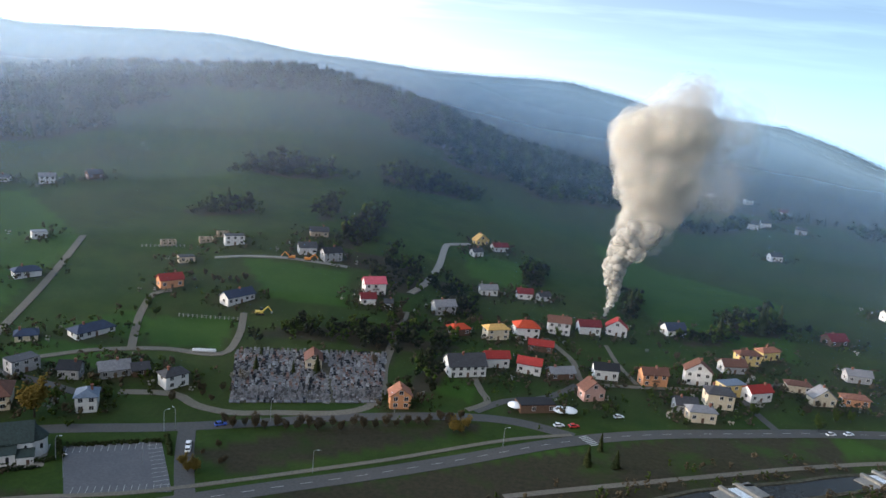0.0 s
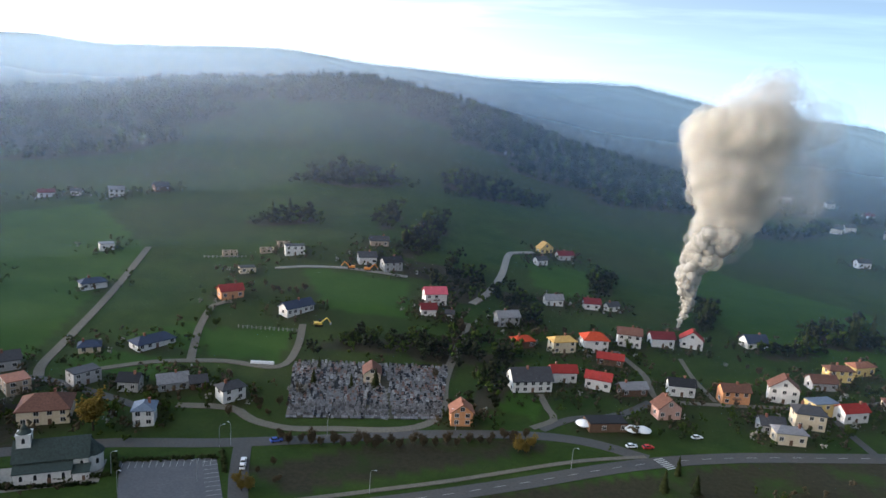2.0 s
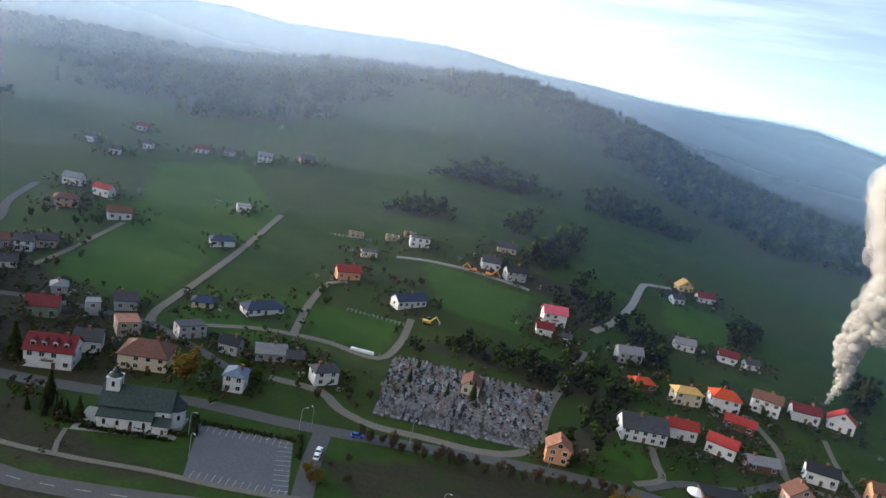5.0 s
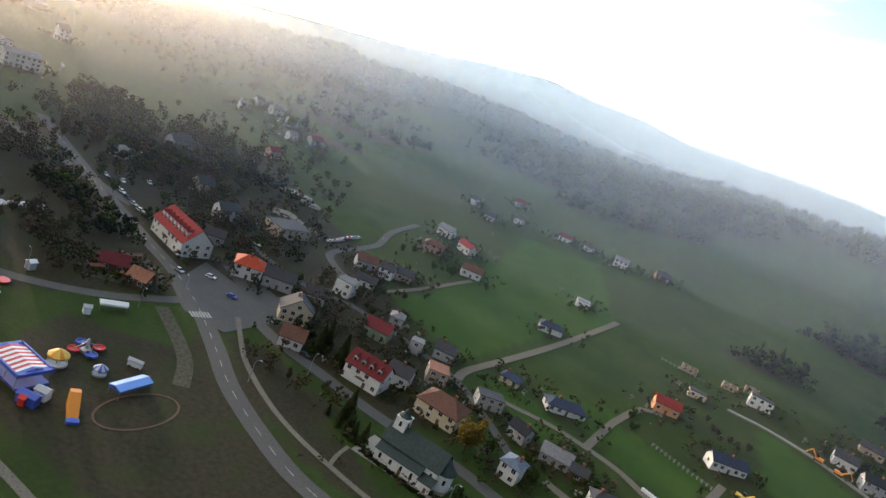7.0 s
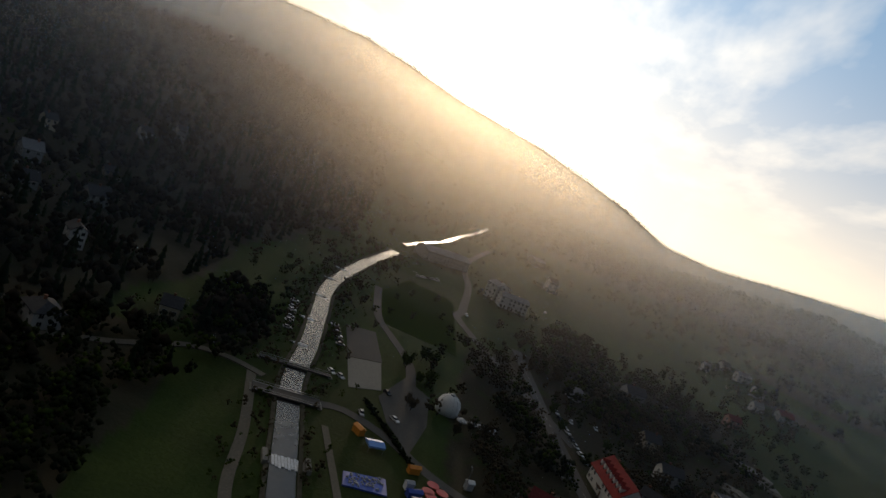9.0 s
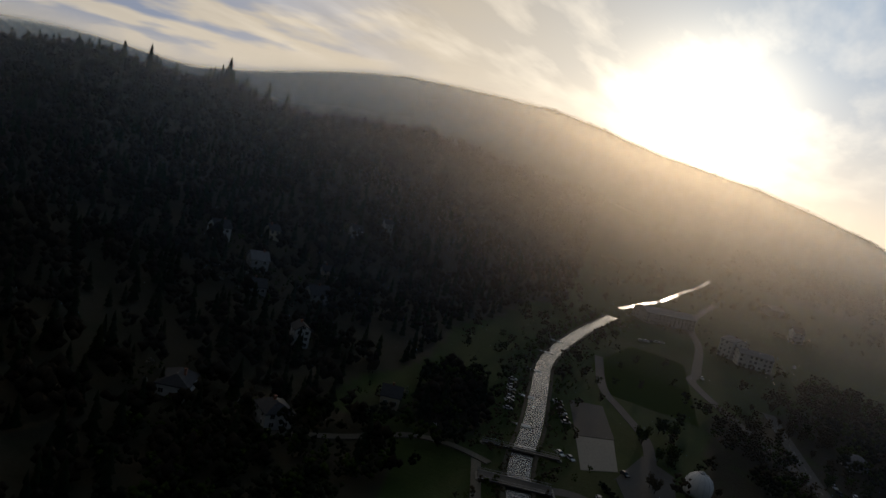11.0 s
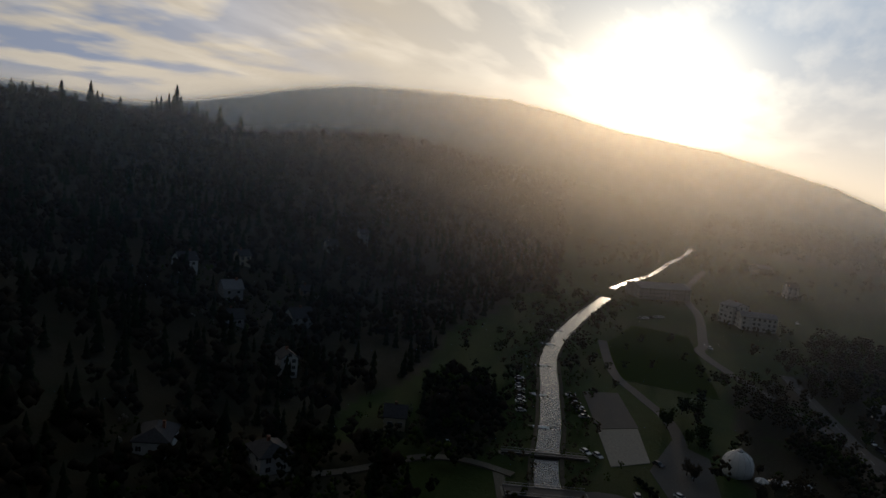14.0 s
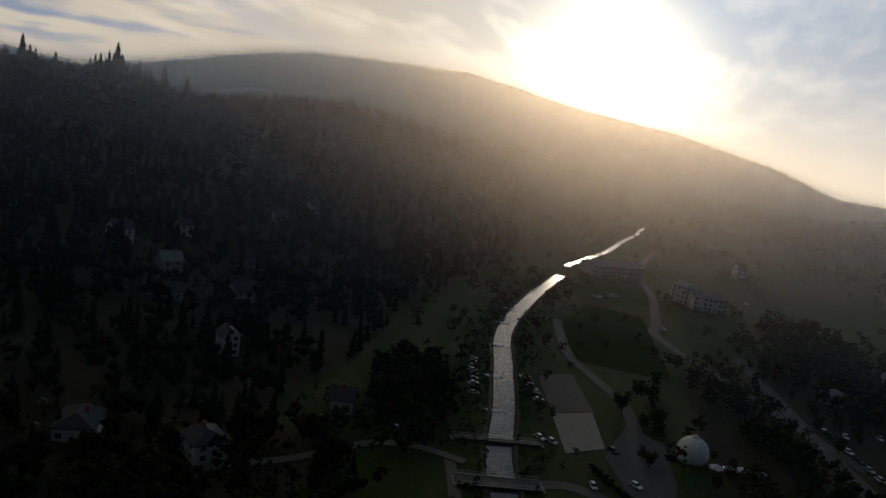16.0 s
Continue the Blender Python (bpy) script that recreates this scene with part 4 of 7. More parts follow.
house(-217.4, 253, 39, 8.7, 6.9, 2.8, "hip", "cream", "navy")
house(-195.6, 269.2, 65, 17.3, 8.6, 2.8, "hip", "white", "navy")
house(-307.6, 371.9, 48, 8.5, 7.1, 3.8, "flat", "white", "ash")
house(-269.4, 316.5, 54, 12.6, 7.4, 3.5, "hip", "white", "navy")
house(-197, 332.8, 50, 12, 7.1, 4.4, "gx", "orange", "red")
house(-209, 368.7, 42, 9, 5.7, 3.3, "flat", "cream", "slate")
house(-197.3, 404.6, 36, 12, 6.4, 5.8, "flat", "white", "slate")
house(-157.2, 446.2, 27, 12, 6.4, 3.8, "gx", "tan", "slate")
house(-151.5, 410.8, 33, 10.9, 7.1, 4.8, "gx", "white", "slate")
house(-134.2, 409.3, 45, 12, 7.1, 5.8, "gx", "grey", "black")
house(-155.5, 328.5, 63, 16.5, 7.1, 3.8, "gx", "white", "navy")
house(-97, 374.3, 31, 12, 7.8, 6.7, "gx", "white", "pink")
house(-96.2, 358.3, 26, 8.1, 6.4, 3.8, "gx", "white", "wine")
house(-85.1, 358.4, 12, 4.2, 4.2, 3.8, "gx", "white", "slate")
house(-54.9, 518.2, 42, 11, 5.7, 3.8, "gy", "yellow", "ochre")
house(-53.6, 488.4, 43, 8.3, 5.7, 3.8, "gx", "white", "slate")
house(-39.9, 511.8, 34, 12, 6.4, 3.8, "gx", "white", "wine")
house(-54.9, 368, 33, 12, 7.1, 5.2, "gx", "grey", "ash")
house(-36.4, 414.2, 24, 10.4, 6.4, 3.8, "gx", "white", "ash")
house(-15.1, 420.3, 14, 9.4, 6.4, 3.8, "gx", "white", "wine")
house(-2.7, 424.7, 40, 7.9, 5, 3.3, "gx", "white", "slate")
house(-42.3, 343.5, 36, 10.1, 7.1, 3.8, "hip", "brown", "flame")
house(-164.9, 238, 43, 11.2, 7.1, 3.2, "gx", "grey", "ash")
house(-139, 239.4, 57, 9.3, 7, 5.3, "hip", "white", "slate")
house(-156.8, 242.7, 43, 6.2, 5.6, 2.8, "gx", "brown", "slate")
house(-23.5, 347.3, 31, 12, 7.1, 5.8, "hip", "cream", "ochre")
house(-8.7, 355.1, 19, 12, 9.9, 6.7, "hip", "white", "flame")
house(-1.4, 342.1, 2, 12, 5.7, 3.3, "gx", "brown", "red")
house(6.8, 371.7, 5, 12, 7.1, 6.7, "gx", "white", "brown")
house(24, 380.9, 19, 12, 7.1, 4.8, "gx", "white", "wine")
house(38.5, 387.6, 1, 11.2, 6.4, 4.8, "gy", "white", "red")
house(73.6, 405, 25, 12, 8.5, 3.3, "gx", "white", "navy")
house(-31.6, 296.5, 27, 17.2, 10.7, 5, "gx", "white", "slate")
house(-19.9, 312.5, 23, 11.3, 6.4, 4.8, "gx", "white", "red")
house(-5.5, 311.5, -3, 10.9, 6.4, 4.8, "gx", "white", "red")
house(10.5, 311.6, 28, 12, 5.7, 3.3, "gx", "brown", "ash")
house(30.3, 320.4, 10, 11.2, 6.4, 4.8, "gx", "white", "black")
house(24.2, 293.4, 27, 9.9, 6.4, 4.8, "gy", "rose", "brown")
house(52.5, 321.2, 17, 12, 6.4, 5.8, "gx", "orange", "brown")
house(73.1, 331.5, -2, 12, 7.1, 6.7, "gy", "white", "brown")
house(78.7, 306.6, 5, 11.4, 8.5, 6.7, "hip", "cream", "slate")
house(88.5, 323.4, 30, 12, 7.1, 5.8, "flat", "yellow", "blue_grey")
house(99.6, 322.3, 30, 12, 6.4, 4.8, "gx", "white", "red")
house(68.4, 288.7, 10, 11.2, 6.4, 4.8, "hip", "cream", "ash")
house(63.1, 296, 11, 9.1, 6.4, 3.8, "gx", "grey", "slate")
house(105.6, 371.2, 16, 12, 6.4, 5.8, "hip", "yellow", "brown")
house(119.8, 385.5, 32, 12, 6.4, 4.8, "hip", "yellow", "clay")
house(95.2, 355.8, 18, 12, 7.1, 3.8, "gx", "grey", "brown")
house(121.7, 342.1, 3, 11.1, 5.7, 3.8, "hip", "cream", "brown")
house(128.8, 329.4, 14, 11.2, 5.7, 3.8, "gy", "cream", "ash")
house(144.6, 335, 6, 11.6, 5.7, 3.8, "hip", "orange", "clay")
house(199.1, 361.6, -9, 12, 6.4, 4.8, "hip", "yellow", "ash")
house(175.5, 360.8, -18, 12, 6.4, 3.8, "gx", "white", "slate")
house(158.1, 369.3, 5, 12, 6.4, 3.8, "gx", "grey", "ash")
house(169, 429.8, 26, 12, 8.5, 3.3, "gx", "brown", "wine")
house(203.1, 405.8, -7, 12, 6.4, 3.8, "gx", "orange", "clay")
house(228.2, 503.8, 15, 12, 7.1, 4.8, "gx", "white", "slate")
house(-52.4, 254.8, 21, 8.3, 6.6, 5.3, "gy", "orange", "clay")
house(1.1, 272.1, 24, 15.2, 7.4, 3.3, "flat", "brown", "black")
house(231.7, 425.3, -20, 11.1, 6.4, 3.8, "gx", "yellow", "clay")
dormers(house(-308.5, 122.8, 17, 27, 14.5, 6.2, "gx", "white", "red", rise=6.5), 7, 27, 14.5, 6.2, 6.5, "white", "red")
house(-285, 153.1, 70, 12.1, 11.2, 5.9, "hip", "white", "flame")
house(-279.8, 165.5, 67, 13.1, 8.4, 4.9, "gx", "grey", "slate")
house(-356.7, 161.3, 106, 11, 7.7, 5.9, "gx", "white", "slate")
house(-347.3, 194.9, 106, 19.2, 16, 5.4, "flat", "tan", "slate")
house(-319.2, 145.5, 67, 8.9, 7, 4, "gx", "grey", "slate")
house(-670.3, 243, 95, 6.6, 6.7, 5.1, "gx", "white", "ash")
house(-704.1, 268, 109, 8.7, 7.2, 4.9, "gx", "white", "slate")
house(-674.3, 277.2, 111, 13.1, 7.7, 5.3, "gx", "white", "ash")
house(-632.3, 280.1, 114, 9, 7.6, 6.2, "gx", "white", "slate")
house(-579.9, 264, 108, 8.2, 6.4, 4.9, "gx", "white", "ash")
house(-510.4, 229.3, 110, 9.2, 6.8, 5.2, "gx", "rose", "wine")
house(-580.3, 285.7, 107, 12.4, 7.5, 5.1, "gx", "grey", "wine")
house(-393.7, 156.7, 110, 9.4, 8.6, 5.9, "gx", "cream", "slate")
house(-481.8, 158.3, 117, 14.6, 8.6, 4.6, "gx", "grey", "slate")
house(-258.8, 105.2, 52, 7.3, 7.4, 3.1, "gx", "brown", "clay")
house(-268, 98.3, 80, 9.2, 7.5, 3.1, "gx", "brown", "wine")
house(-430.9, 453.8, 52, 11, 5.8, 3.5, "gx", "white", "wine")
house(-415.5, 465.8, 19, 7.6, 5.2, 3.5, "gx", "white", "slate")
house(-385.2, 474.8, 41, 11, 6.5, 5.3, "gx", "white", "ash")
house(-452.2, 388.7, 43, 7.9, 5.9, 4.4, "gx", "white", "slate")
house(-458.9, 423, 27, 6.7, 5.8, 4.4, "gx", "white", "slate")
house(-508.1, 458.7, 55, 8, 6.5, 4.4, "gx", "grey", "wine")
house(-360.1, 496.9, 56, 11, 7.8, 3.5, "gx", "brown", "slate")
house(-489.8, 395.4, 20, 6, 5.3, 4.5, "gx", "white", "slate")
house(-127.9, 819.7, 9, 8.6, 6.4, 4.8, "gx", "yellow", "slate")
house(-119.6, 844.1, 34, 8.1, 6.6, 3.9, "gx", "yellow", "slate")
house(215.1, 1121.8, -22, 12, 7.1, 5.8, "gx", "white", "slate", windows=False)
house(266.9, 1089.9, 18, 12, 8.5, 6.7, "gx", "white", "slate", windows=False)
house(215.3, 845.7, -14, 12, 8.5, 5.8, "gx", "white", "slate", windows=False)
house(234.4, 864.8, 13, 12, 7.1, 5.8, "gx", "white", "slate", windows=False)
house(287.5, 991.3, 14, 12, 7.1, 5.8, "gx", "white", "wine", windows=False)
house(266.1, 842.5, -18, 12, 7.1, 5.8, "gx", "grey", "slate", windows=False)
house(195.8, 668.7, 21, 11.7, 7.1, 4.8, "gx", "white", "slate")
house(-643, -2.5, 129, 46, 22, 8.5, "gx", "grey", "ash", rise=3.0)
house(-593.1, 43.4, 52, 11.6, 16, 12.2, "gx", "white", "ash", rise=2.5)
house(-581.2, 65.1, 107, 23.4, 13.6, 9.3, "gx", "white", "ash", rise=2.4)
house(-765.8, 96.4, 110, 9.4, 10.3, 10.2, "gx", "white", "slate")
house(-921.8, 78.3, 127, 16.6, 17.6, 6.6, "gx", "grey", "ash", rise=2.9)
house(-208.8, -102.6, 121, 10, 13, 4.6, "hip", "white", "slate")
house(-224.7, -70.6, 150, 9.5, 10.5, 5.6, "hip", "white", "slate")
house(-294.9, -115.7, 143, 6.9, 7.7, 8.2, "gy", "white", "slate")
house(-355.3, -149.8, 154, 11.7, 10, 5.1, "gx", "white", "slate")
house(-330.9, -174.5, 148, 9.1, 9.5, 6.2, "gx", "grey", "ash")
house(-335.3, -206.7, 158, 9.5, 9.3, 7.1, "gx", "white", "slate")
house(-378.6, -206.2, 156, 6.7, 7.4, 6.1, "gx", "cream", "slate")
house(-478, -211.1, 139, 7.8, 8.6, 6.3, "gx", "white", "slate")
house(-527.7, -214.3, 139, 6.7, 7.7, 8.9, "gx", "grey", "slate")
house(-274.4, -57.1, 116, 7.3, 8, 4.9, "gx", "cream", "slate")
house(-310.9, -156.7, 144, 8, 8.6, 3.5, "gx", "grey", "slate")
house(-388.3, -170.1, 138, 6.6, 6.6, 5.1, "gx", "tan", "slate")

# ---- church, car park, cemetery ----


def church(x, y, yaw):
    e = tagged(new("church"), "white church with dark green roof and a square bell tower", "church")
    w, d, h, r = 27.0, 13.0, 8.0, 6.5
    bm = bmesh.new()
    prof = ((0, -1), (d, -1), (d, h), (d / 2, h + r), (0, h))
    solid(bm, [(sx, yy, zz) for sx in (-w / 2, w / 2) for yy, zz in prof],
          [(0, 1, 2, 3, 4), (9, 8, 7, 6, 5), (0, 5, 6, 1), (1, 6, 7, 2), (2, 7, 8, 3), (3, 8, 9, 4), (4, 9, 5, 0)])
    part("nave", bm, M["wall_white"], e)
    part("roof", roof_bmesh("gx", w, d, h, 0.7, r), M["roof_moss"], e, "dark green metal roof")
    bm = bmesh.new()
    box(bm, -w / 2 + 0.5, -3.5, -1, w / 2 - 6, 0, 5.2)
    part("aisle", bm, M["wall_white"], e)
    bm = bmesh.new()
    solid(bm, [(-w / 2, -4.2, 5.0), (w / 2 - 5.5, -4.2, 5.0), (w / 2 - 5.5, 0.05, 7.2), (-w / 2, 0.05, 7.2), (-w / 2, -4.2, 5.3), (w / 2 - 5.5, -4.2, 5.3), (w / 2 - 5.5, 0.05, 7.5), (-w / 2, 0.05, 7.5)],
          [(3, 2, 1, 0), (4, 5, 6, 7), (0, 1, 5, 4), (1, 2, 6, 5), (2, 3, 7, 6), (3, 0, 4, 7)])
    part("aisle_roof", bm, M["roof_moss"], e)
    # choir, half round at the far end, and a low sacristy
    bm = bmesh.new()
    lathe(bm, [(5.0, -1), (5.0, h - 0.5)], 12, x=w / 2, y=d / 2)
    part("apse", bm, M["wall_white"], e)
    bm = bmesh.new()
    lathe(bm, [(5.6, h - 0.6), (5.6, h - 0.3), (0.2, h + r - 1.0)], 12, x=w / 2, y=d / 2)
    part("apse_roof", bm, M["roof_moss"], e)
    bm = bmesh.new()
    box(bm, w / 2 - 5.5, -4.0, -1, w / 2 + 0.5, 0, 3.6)
    part("sacristy", bm, M["wall_white"], e)
    bm = bmesh.new()
    solid(bm, [(w / 2 - 6, -4.6, 3.5), (w / 2 + 1, -4.6, 3.5), (w / 2 + 1, 0.04, 5.2), (w / 2 - 6, 0.04, 5.2), (w / 2 - 6, -4.6, 3.8), (w / 2 + 1, -4.6, 3.8), (w / 2 + 1, 0.04, 5.5), (w / 2 - 6, 0.04, 5.5)],
          [(3, 2, 1, 0), (4, 5, 6, 7), (0, 1, 5, 4), (1, 2, 6, 5), (2, 3, 7, 6), (3, 0, 4, 7)])
    part("sacristy_roof", bm, M["roof_moss"], e)
    # tower with a curved helm
    tx = -w / 2 + 3.4
    bm = bmesh.new()
    box(bm, tx - 2.6, d / 2 - 2.6, -1, tx + 2.6, d / 2 + 2.6, 18)
    for z in (11.5, 17.7):
        box(bm, tx - 2.85, d / 2 - 2.85, z, tx + 2.85, d / 2 + 2.85, z + 0.4)
    part("tower", bm, M["wall_white"], e)
    bm = bmesh.new()
    lathe(bm, [(2.9, 18.1), (2.5, 18.5), (1.7, 19.1), (1.2, 19.8), (1.2, 20.4), (0.7, 21.1), (0.12, 22.0), (0.08, 23.8)], 12, x=tx, y=d / 2)
    box(bm, tx - 0.5, d / 2 - 0.05, 23.1, tx + 0.5, d / 2 + 0.05, 23.2)
    part("helm", bm, M["roof_moss"], e, "small curved helm with a cross")
    bm = bmesh.new()
    arch = [(-0.6, 0), (0.6, 0), (0.6, 1.7), (0.42, 2.15), (0, 2.35), (-0.42, 2.15), (-0.6, 1.7)]
    nv = len(arch)
    solid(bm, [(px, yy, pz) for yy in (-0.06, 0.04) for px, pz in arch],
          [tuple(range(nv)), tuple(reversed(range(nv, 2 * nv)))] + [(i, nv + i, nv + (i + 1) % nv, (i + 1) % nv) for i in range(nv)])
    me = bpy.data.meshes.new("arched_window")
    bmesh.ops.recalc_face_normals(bm, faces=bm.faces)
    bm.to_mesh(me)
    bm.free()
    me.materials.append(M["glass"])
    for k in range(4):
        shared("window", me, e, pose(-w / 2 + 3.2 + k * 5.0, -3.52, 1.8))
    shared("window", me, e, pose(w / 2 - 2.5, -0.02, 4.6) @ Matrix.Diagonal((0.9, 1, 0.9, 1)))
    shared("window", me, e, pose(w / 2 + 3, d / 2 - 4.05, 3.5, 0, 0, 30))
    for m in (pose(tx, d / 2 - 2.62, 14.3), pose(tx - 2.62, d / 2, 14.3, 0, 0, -90), pose(tx + 2.62, d / 2, 14.3, 0, 0, 90)):
        shared("belfry_opening", me, e, m)
    shared("door", DOOR, e, pose(-0.4, -3.55, 0) @ Matrix.Diagonal((1.2, 1, 1.1, 1)))
    shared("door", DOOR, e, pose(w / 2 - 1.5, -4.03, 0))
    e.matrix_world = pose(x, y, 0, 0, 0, yaw) @ Matrix.Scale(0.75, 4)


church(-159.8, 171.6, 35)


def slab(name, corners, z, mat, label, category, kind="structure", depth=0.3):
    n_ = len(corners)
    v = [(a, b, z) for a, b in corners] + [(a, b, z - depth) for a, b in corners]
    f = [tuple(range(n_)), tuple(reversed(range(n_, 2 * n_)))] + [(i, n_ + i, n_ + (i + 1) % n_, (i + 1) % n_) for i in range(n_)]
    bm = bmesh.new()
    solid(bm, v, f)
    return tagged(part(name, bm, mat), label, category, kind=kind)


slab("churchyard", [(-170, 158), (-146, 175), (-153, 187), (-178, 170)], 0.06, M["concrete"], "paved yard round the church", "pavement")
PARK = [(-148.5, 187), (-122, 200.5), (-103, 175), (-129.7, 163)]
lot = slab("car_park", PARK, 0.16, M["worn_asphalt"], "empty grey asphalt car park with white bays", "car park")


def along(a, b, s):
    return (a[0] + (b[0] - a[0]) * s, a[1] + (b[1] - a[1]) * s)


bm = bmesh.new()
box(bm, -0.06, 0, 0, 0.06, 4.6, 0.012)
BAY = bpy.data.meshes.new("bay_line")
bm.normal_update()
bm.to_mesh(BAY)
bm.free()
BAY.materials.append(M["paint"])
for a, b, n_, turn in ((PARK[0], PARK[1], 14, 41 - 95), (PARK[1], PARK[2], 12, 205 - 60), (PARK[3], PARK[2], 14, 41)):
    for k in range(n_):
        px, py = along(a, b, (k + 0.7) / (n_ + 0.4))
        ang = math.degrees(math.atan2(b[1] - a[1], b[0] - a[0]))
        mid = (sum(p[0] for p in PARK) / 4, sum(p[1] for p in PARK) / 4)
        inward = 1 if (b[0] - a[0]) * (mid[1] - a[1]) - (b[1] - a[1]) * (mid[0] - a[0]) > 0 else -1
        shared("bay_line", BAY, lot, pose(px, py, 0.165, 0, 0, ang if inward > 0 else ang + 180))


def hedge(a, b, width, height, mat, label="clipped dark green hedge beside the car park"):
    """A hedge: many small leaf clumps along a line."""
    rng = np.random.default_rng(int(abs(a[0]) * 7 + abs(b[1])))
    length = math.hypot(b[0] - a[0], b[1] - a[1])
    count = int(length * 7)
    s = rng.random(count)
    px = a[0] + (b[0] - a[0]) * s + rng.normal(0, width * 0.25, count)
    py = a[1] + (b[1] - a[1]) * s + rng.normal(0, width * 0.25, count)
    pz = rng.random(count) ** 0.8 * height
    return tagged(clumps("hedge", px, py, relief(px, py) + pz, rng.uniform(0.35, 0.75, count), mat, rng), label, "hedge")


OCTA = np.array([(1, 0, 0), (0, 1, 0), (-1, 0, 0), (0, -1, 0), (0, 0, 1), (0, 0, -1)], float)
OCTA_F = np.array([(0, 1, 4), (1, 2, 4), (2, 3, 4), (3, 0, 4), (1, 0, 5), (2, 1, 5), (3, 2, 5), (0, 3, 5)])


def tri_mesh(name, v, f, mat):
    """A mesh object straight from triangle arrays."""
    me = bpy.data.meshes.new(name)
    me.vertices.add(len(v))
    me.vertices.foreach_set("co", np.asarray(v, np.float32).ravel())
    me.loops.add(len(f) * 3)
    me.loops.foreach_set("vertex_index", np.asarray(f, np.int32).ravel())
    me.polygons.add(len(f))
    me.polygons.foreach_set("loop_start", np.arange(0, len(f) * 3, 3, dtype=np.int32))
    me.polygons.foreach_set("loop_total", np.full(len(f), 3, np.int32))
    me.materials.append(mat)
    me.update()
    me.validate()
    return me


def clumps(name, px, py, pz, size, mat, rng, squash=0.8):
    """Small ragged leaf clumps at the given places, as one mesh."""
    n_ = len(px)
    v = OCTA[None] * (size[:, None, None] * rng.uniform(0.55, 1.35, (n_, 6, 1)))
    ang = rng.uniform(0, 6.28, n_)
    c, s = np.cos(ang)[:, None], np.sin(ang)[:, None]
    x, y = v[..., 0] * c - v[..., 1] * s, v[..., 0] * s + v[..., 1] * c
    v = np.stack([x + np.asarray(px)[:, None], y + np.asarray(py)[:, None], v[..., 2] * squash + np.asarray(pz)[:, None]], -1)
    f = OCTA_F[None] + (np.arange(n_) * 6)[:, None, None]
    return new(name, tri_mesh(name, v.reshape(-1, 3), f.reshape(-1, 3), mat))


hedge(PARK[0], PARK[1], 1.4, 1.3, M["leaf_dark"])
hedge((-122.8, 205.1), (-114.6, 193.6), 1.2, 1.2, M["leaf_dark"])
hedge((-177.2, 157.6), (-145.4, 178.9), 1.2, 1.4, M["leaf_dark"], "row of dark clipped shrubs below the church")
hedge((-143.5, 180.3), (-152, 188.9), 1.4, 1.8, M["leaf_dark"])

# graves in uneven rows on a gently rising plot
CEM = [(-134, 279), (-71, 304), (-61.5, 257), (-115, 235)]
slab_rng = random.Random(11)


def cem_at(u, v):
    a, b = along(CEM[0], CEM[1], u), along(CEM[3], CEM[2], u)
    return along(b, a, v)


cu = np.linspace(0, 1, 25)
cv = np.linspace(0, 1, 19)
grid = [(*cem_at(u, v),) for v in cv for u in cu]
yard = mesh_of("cemetery_ground", [(x, y, level(x, y) + 0.2) for x, y in grid],
               [(j * 25 + i, j * 25 + i + 1, (j + 1) * 25 + i + 1, (j + 1) * 25 + i) for j in range(18) for i in range(24)], M["soil_bank"])
tagged(new("cemetery_ground", yard), "trodden gravel ground of a hillside cemetery", "ground", kind="structure")
bm = bmesh.new()
box(bm, -0.6, -1.1, 0, 0.6, 1.1, 0.35)
SLAB = bpy.data.meshes.new("slab")
bmesh.ops.bevel(bm, geom=bm.edges[:], offset=0.05, segments=1)
bm.to_mesh(SLAB)
bm.free()
bm = bmesh.new()
solid(bm, [(-0.5, -0.14, 0), (0.5, -0.14, 0), (0.5, -0.14, 0.9), (0.3, -0.14, 1.25), (-0.3, -0.14, 1.25), (-0.5, -0.14, 0.9), (-0.5, 0.14, 0), (0.5, 0.14, 0), (0.5, 0.14, 0.9), (0.3, 0.14, 1.25), (-0.3, 0.14, 1.25), (-0.5, 0.14, 0.9)],
      [(0, 1, 2, 3, 4, 5), (11, 10, 9, 8, 7, 6), (0, 6, 7, 1), (1, 7, 8, 2), (2, 8, 9, 3), (3, 9, 10, 4), (4, 10, 11, 5), (5, 11, 6, 0)])
HEAD = bpy.data.meshes.new("headstone")
bm.normal_update()
bm.to_mesh(HEAD)
bm.free()
for me in (SLAB, HEAD):
    me.materials.append(M["stone"])
STONES = [material("stone_black", (0.03, 0.032, 0.038), 0.25, 2, 0.2), material("stone_pale", (0.3, 0.3, 0.3), 0.6, 2, 0.2),
          material("stone_mid", (0.16, 0.16, 0.165), 0.5, 2, 0.25), material("stone_brown", (0.16, 0.1, 0.08), 0.4, 2, 0.25)]
rest = [([], []) for _ in STONES]
made = 0
rows_, cols_ = 26, 46
